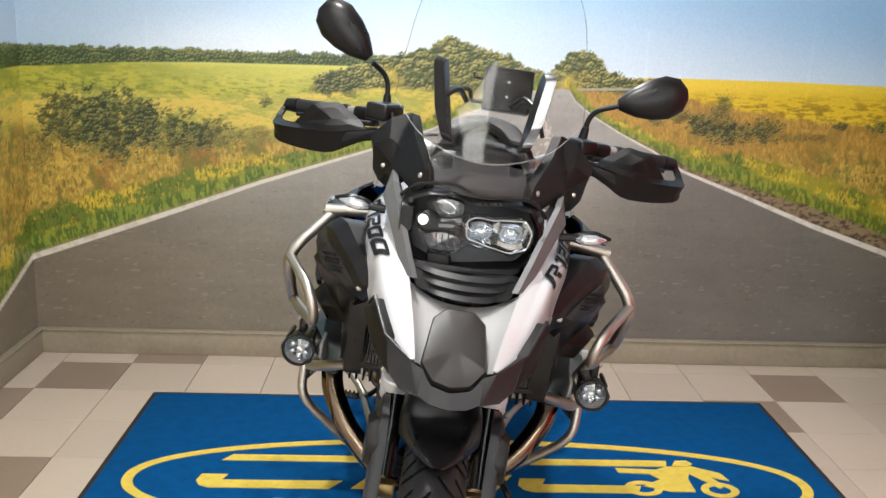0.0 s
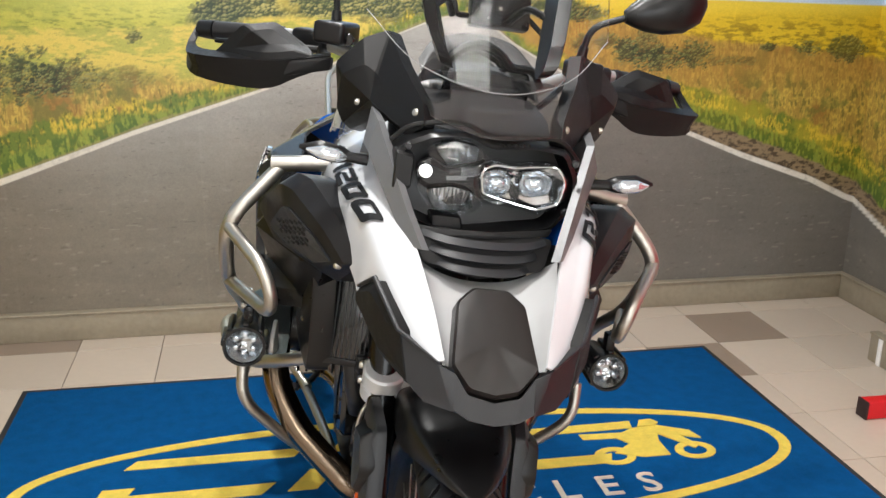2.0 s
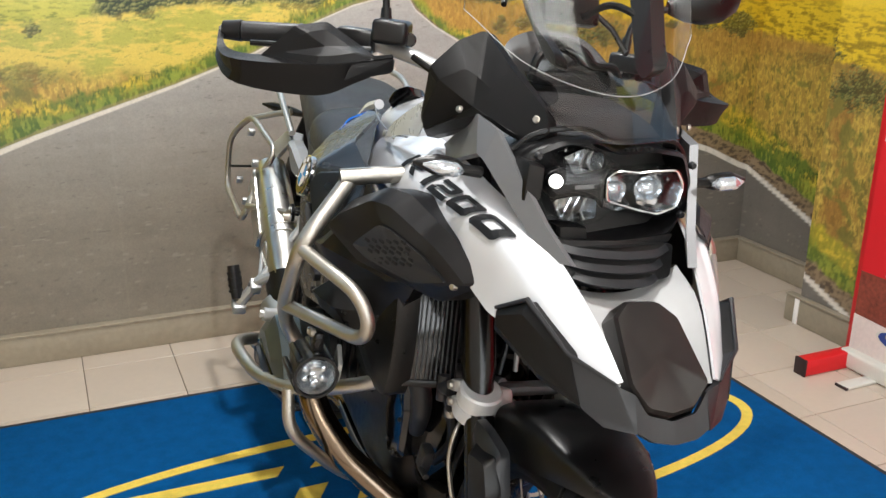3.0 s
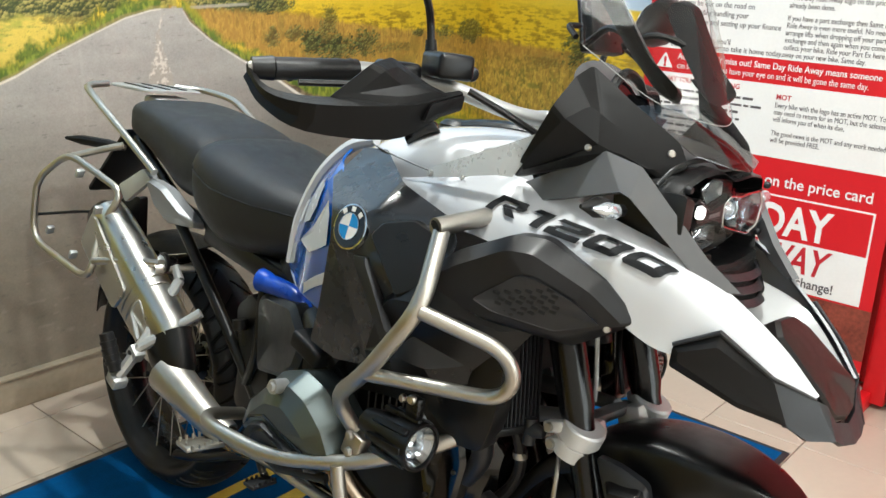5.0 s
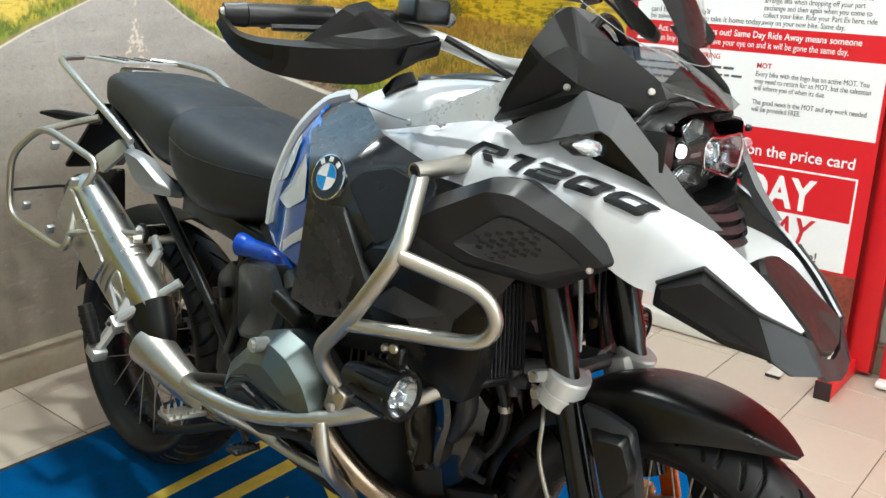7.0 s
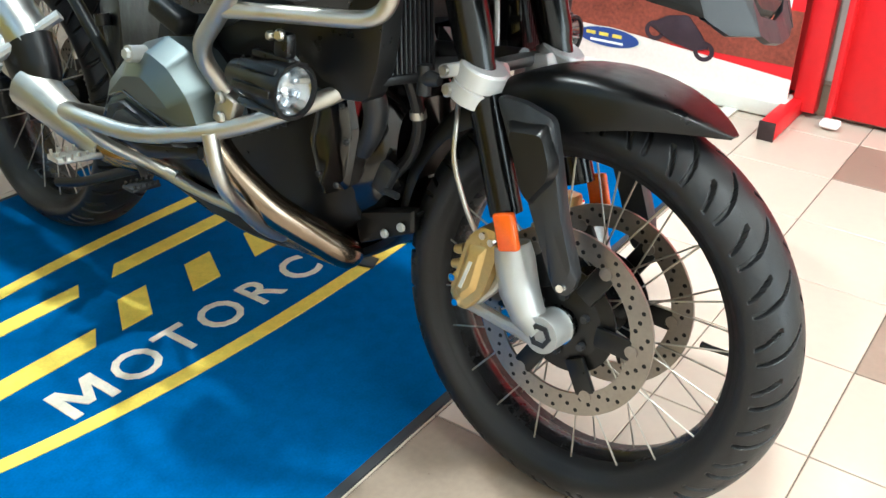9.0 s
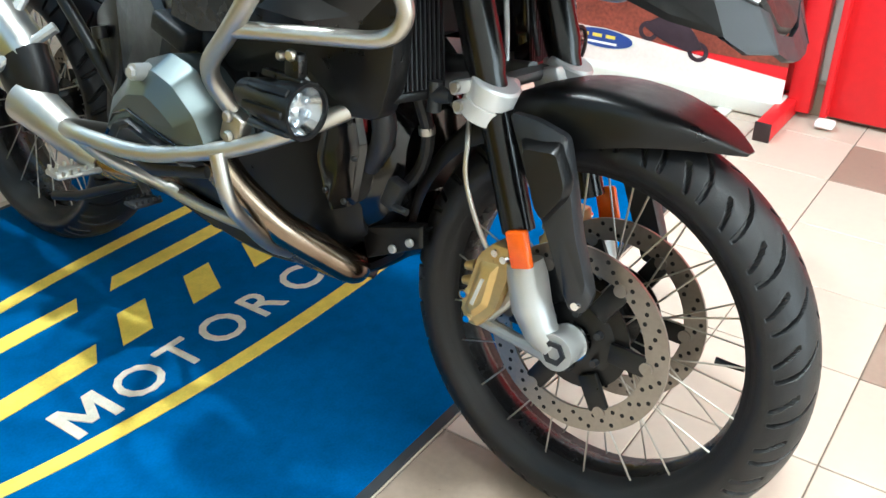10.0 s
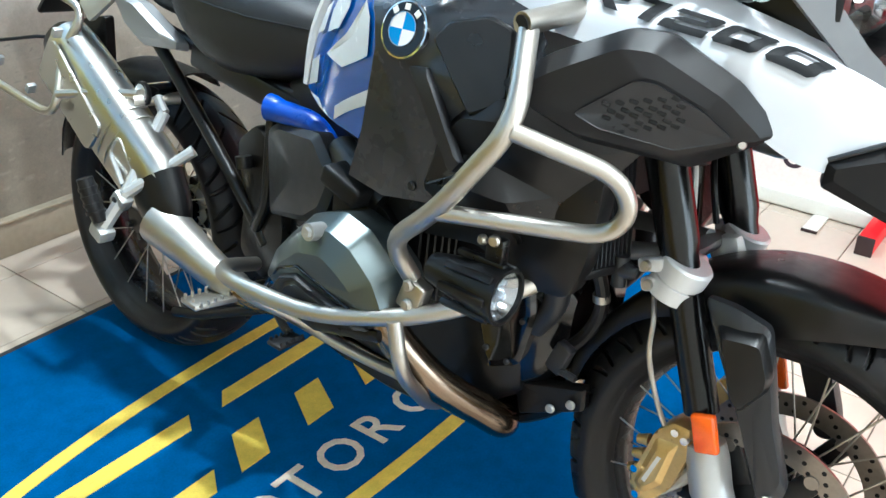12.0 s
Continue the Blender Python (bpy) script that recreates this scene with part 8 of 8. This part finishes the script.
# -- frame, pegs, stands --
def frame_side(s):
    part("subframe_tube", tube(rounded(mirrored([(-1.34, 0.150, 0.800), (-1.151, 0.150, 0.635), (-1.04, 0.150, 0.530), (-0.98, 0.145, 0.460)], s), 0.04), 0.013, 12), M_SATIN, bike, "black frame tube")
    part("seat_rail", tube(rounded(mirrored([(-1.62, 0.10, 0.930), (-1.35, 0.125, 0.810), (-1.05, 0.130, 0.765), (-0.80, 0.13, 0.76)], s), 0.04), 0.013, 12), M_SATIN, bike, "black seat rail")
    part("frame_plate", shell(mirrored([(-1.08, 0.140, 0.640), (-1.02, 0.145, 0.690), (-0.95, 0.150, 0.640), (-0.93, 0.150, 0.480), (-0.98, 0.150, 0.380), (-1.06, 0.145, 0.42), (-1.05, 0.145, 0.52)], s), (0, s, 0), 0.006, 0.04, r=0.02), M_SATIN, bike, "black footrest plate")
    part("frame_strut", tube(rounded(mirrored([(-0.950, 0.168, 0.750), (-0.958, 0.168, 0.560), (-1.000, 0.158, 0.490)], s), 0.03), 0.011, 10), M_SATIN, bike, "black frame strut")
    pg = part("footpeg", box((-1.010, s * 0.245, 0.362), (0.062, 0.110, 0.012), (0, -6, s * 10), 0.004), M_STEEL, bike, "toothed steel footpeg")
    for i in range(7):
        for j in (-1, 0, 1):
            if j or i in (0, 6):
                part("peg_tooth", box((-1.010 + j * 0.024, s * (0.197 + 0.016 * i), 0.372), (0.006, 0.005, 0.012), bevel=0.001, seg=1), M_STEEL, pg)
    part("peg_pivot", tube(mirrored([(-1.000, 0.13, 0.359), (-1.008, 0.195, 0.361)], s), 0.014, 12), M_SATIN, pg)
    K, J, A_ = (-1.250, 0.275, 0.508), (-1.275, 0.168, 0.650), (-1.177, 0.168, 0.598)
    br = part("pillion_peg_bracket", tube(mirrored([J, (-1.262, 0.222, 0.578), K], s), [0.013, 0.010, 0.013], 10), M_CAST, bike, "silver pillion peg bracket")
    part("bracket_arm", tube(mirrored([A_, (-1.214, 0.222, 0.552), K], s), [0.012, 0.010, 0.014], 10), M_CAST, br)
    part("bracket_arm", tube(mirrored([J, (-1.300, 0.165, 0.674), (-1.325, 0.13, 0.68)], s), [0.012, 0.010, 0.010], 10), M_CAST, br)
    part("bracket_arm", tube(rounded(mirrored([(-1.258, 0.250, 0.545), (-1.305, 0.250, 0.606), (-1.332, 0.255, 0.568), (-1.272, 0.268, 0.518)], s), 0.015), 0.0055, 8), M_CAST, br)
    b = tube(mirrored([K, (-1.256, 0.296, 0.476), (-1.262, 0.318, 0.442)], s), [0.016, 0.014, 0.014], 8)
    box((-1.254, s * 0.282, 0.494), (0.034, 0.030, 0.036), (0, 40, 0), 0.005, bm=b)
    box((-1.264, s * 0.320, 0.434), (0.042, 0.036, 0.028), (0, 25, 0), 0.006, bm=b)
    part("peg_holder", b, M_CAST, br)
    bolt((-1.254, s * 0.297, 0.496), (0, s, 0), 0.008, 0.003, br, M_SLATE)
    pg2 = part("pillion_peg", tube(mirrored([(-1.262, 0.326, 0.456), (-1.276, 0.332, 0.498), (-1.290, 0.338, 0.540)], s), [0.014, 0.018, 0.016], 12), M_RUBBER, bike, "black rubber pillion peg folded up")
    for k in range(4):
        part("peg_rib", tube(mirrored([(-1.268 - 0.005 * k, 0.329 + 0.002 * k, 0.473 + 0.015 * k), (-1.270 - 0.005 * k, 0.330 + 0.002 * k, 0.479 + 0.015 * k)], s), 0.0192, 12), M_RUBBER, pg2)


both(frame_side)
part("rack_knob", tube([(-1.316, -0.130, 0.680), (-1.320, -0.192, 0.682)], [0.022, 0.020], 20), M_CHROME, bike, "chrome mounting knob")
part("rack_knob_ring", lathe([(0.025, -0.004), (0.025, 0.004), (0.019, 0.004), (0.019, -0.004)], 24, "Y", pose(-1.320, -0.186, 0.682)), M_SATIN, bike)
part("cross_tube", tube([(-1.325, -0.205, 0.668), (-1.290, -0.12, 0.672)], 0.0125, 14), M_STEEL, bike, "steel cross tube")
bp = part("brake_pedal", tube(rounded([(-0.95, -0.16, 0.36), (-0.86, -0.20, 0.345), (-0.80, -0.235, 0.362)], 0.03), 0.008, 10), M_SATIN, bike, "black brake pedal with a toothed pad")
b = box((-0.795, -0.255, 0.365), (0.035, 0.060, 0.008), bevel=0.003)
for i in range(5):
    for j in (-1, 1):
        box((-0.795 + j * 0.014, -0.230 - 0.012 * i, 0.371), (0.005, 0.005, 0.008), bevel=0.001, seg=1, bm=b)
part("pedal_pad", b, M_SLATE, bp)
hose = tube(curve_points([(-0.934, -0.190, 0.746), (-0.925, -0.188, 0.746), (-0.905, -0.186, 0.744), (-0.868, -0.188, 0.746), (-0.815, -0.190, 0.742), (-0.770, -0.185, 0.705)], 5), [0.0245, 0.0235, 0.0205, 0.0195, 0.0185, 0.018], 20, caps=False)
bh = part("blue_spout", hose, M_BLUEPL, bike, "bright blue plastic spout beside the seat")
# near-black disc that paints the shade within the blue spout
part("spout_mouth_shade", tube([(-0.926, -0.1884, 0.746), (-0.924, -0.188, 0.746)], 0.0222, 20), M_HOLE_SHADE, bh)
rim_ = [(-0.955, -0.172, 0.700), (-0.915, -0.180, 0.724), (-0.770, -0.225, 0.745), (-0.700, -0.245, 0.690), (-0.740, -0.230, 0.620), (-0.806, -0.205, 0.575), (-0.935, -0.178, 0.545)]
part("side_cover", facet([rim_, inset(rim_, 0.85, (0, -1, 0.1), 0.012)], (0, -1, 0.1), 0.03, 0.008, 2, 0.002), M_SLATE, bike, "dark grey side cover under the seat")
part("fluid_cup", tube([(-1.027, -0.165, 0.606), (-1.016, -0.165, 0.568)], [0.014, 0.012], 14), M_LENS, bike, "clear fluid cup with a black lid")
part("fluid_lid", tube([(-1.032, -0.165, 0.626), (-1.027, -0.165, 0.604)], 0.0155, 14), M_SATIN, bike)
part("swing_arm", tube([(-1.00, 0.11, 0.40), (-1.25, 0.12, 0.36), (-1.50, 0.115, 0.333)], [0.045, 0.04, 0.05], 16), M_SATIN, bike, "black single-sided swing arm")
part("final_drive", lathe([(0.0, 0.06), (0.055, 0.055), (0.07, 0.03), (0.07, -0.02), (0.04, -0.05), (0.0, -0.055)], 32, m=pose(-1.50, 0.11, 0.333), close=False), M_CAST, bike, "silver final drive housing")
part("rear_caliper", box((-1.40, 0.088, 0.42), (0.09, 0.045, 0.05), (0, 40, 0), 0.01), M_SATIN, bike, "black rear caliper")
part("shock_spring", tube([(-1.0 - 0.0012 * k + 0.030 * math.cos(k * 0.7), 0.030 * math.sin(k * 0.7), 0.44 + 0.0036 * k) for k in range(80)], 0.006, 8), M_SATIN, bike)
ss = part("side_stand", tube(rounded([(-0.90, 0.14, 0.33), (-0.80, 0.23, 0.17), (-0.76, 0.305, 0.055)], 0.03), 0.011, 12), M_SATIN, bike, "black side stand swung out")
part("stand_foot", box((-0.755, 0.312, 0.049), (0.07, 0.055, 0.010), (0, 0, 20), 0.003), M_SATIN, ss)
part("stand_lug", tube([(-0.79, 0.235, 0.16), (-0.75, 0.25, 0.16)], 0.006, 8), M_SATIN, ss)
cs = part("centre_stand", tube(rounded([(-0.98, -0.14, 0.32), (-1.16, -0.16, 0.24), (-1.24, -0.17, 0.22)], 0.03), 0.011, 12), M_SATIN, bike, "black centre stand folded up")
part("stand_leg", tube(rounded([(-0.98, 0.14, 0.32), (-1.16, 0.16, 0.24), (-1.24, 0.17, 0.22)], 0.03), 0.011, 12), M_SATIN, cs)
for s in (-1, 1):
    part("wiring", tube(curve_points([(-0.30, s * 0.10, 0.95), (-0.25, s * 0.085, 0.86), (-0.215, s * 0.05, 0.78), (-0.20, s * 0.06, 0.71)], 5), 0.005, 8), M_SATIN, bike)
part("brake_pipe", tube(curve_points([(-0.27, 0.02, 0.92), (-0.225, -0.02, 0.84), (-0.205, -0.03, 0.76), (-0.20, -0.03, 0.715)], 5), 0.0045, 8), M_CAST, bike, "silver brake pipe")


# ---- floor tiles ----
PITCH, TX0, TY0 = 0.3006, -0.805, 3.388
floor = tagged(part("floor", box((0.35, -0.6, -0.06), (5.2, 9.0, 0.112), bevel=0), M_GROUT, smooth=False), "shop floor of cream tiles with brown ones among them", "floor", kind="structure")
DARK = {(-2, 0), (-3, -1), (-2, -3), (8, 0), (7, -1), (-1, 1), (2, -6), (-3, -5), (5, -8), (0, -9), (8, -7)}


def tile_mesh(mat, x0, x1, y0, y1):
    b = box(((x0 + x1) / 2, (y0 + y1) / 2, -0.004), (x1 - x0, y1 - y0, 0.0078), bevel=0.0012, seg=1)
    me = bpy.data.meshes.new("tile")
    b.to_mesh(me)
    b.free()
    me.materials.append(mat)
    return me


G = 0.0016
light_tile, dark_tile = tile_mesh(M_TILE, G, PITCH - G, G, PITCH - G), tile_mesh(M_TILE_DARK, G, PITCH - G, G, PITCH - G)
rows_far = []
for i in range(-3, 11):
    for j in range(-28, 2):
        x, y = TX0 + i * PITCH, TY0 + j * PITCH
        if x + PITCH < WEST - 0.02 or x > EAST + 0.05 or y > NORTH or y + PITCH < SOUTH:
            continue
        dark = (i, j) in DARK
        if y + PITCH > 0.3:
            t = new("tile", dark_tile if dark else light_tile)
            t.parent, t.location = floor, (x, y, 0)
        else:
            rows_far.append((x, y))
bm = bmesh.new()
for x, y in rows_far:
    box((x + PITCH / 2, y + PITCH / 2, -0.004), (PITCH - 2 * G, PITCH - 2 * G, 0.0078), bevel=0, bm=bm)
part("far_tiles", bm, M_TILE, floor, smooth=False, kind="stuff")
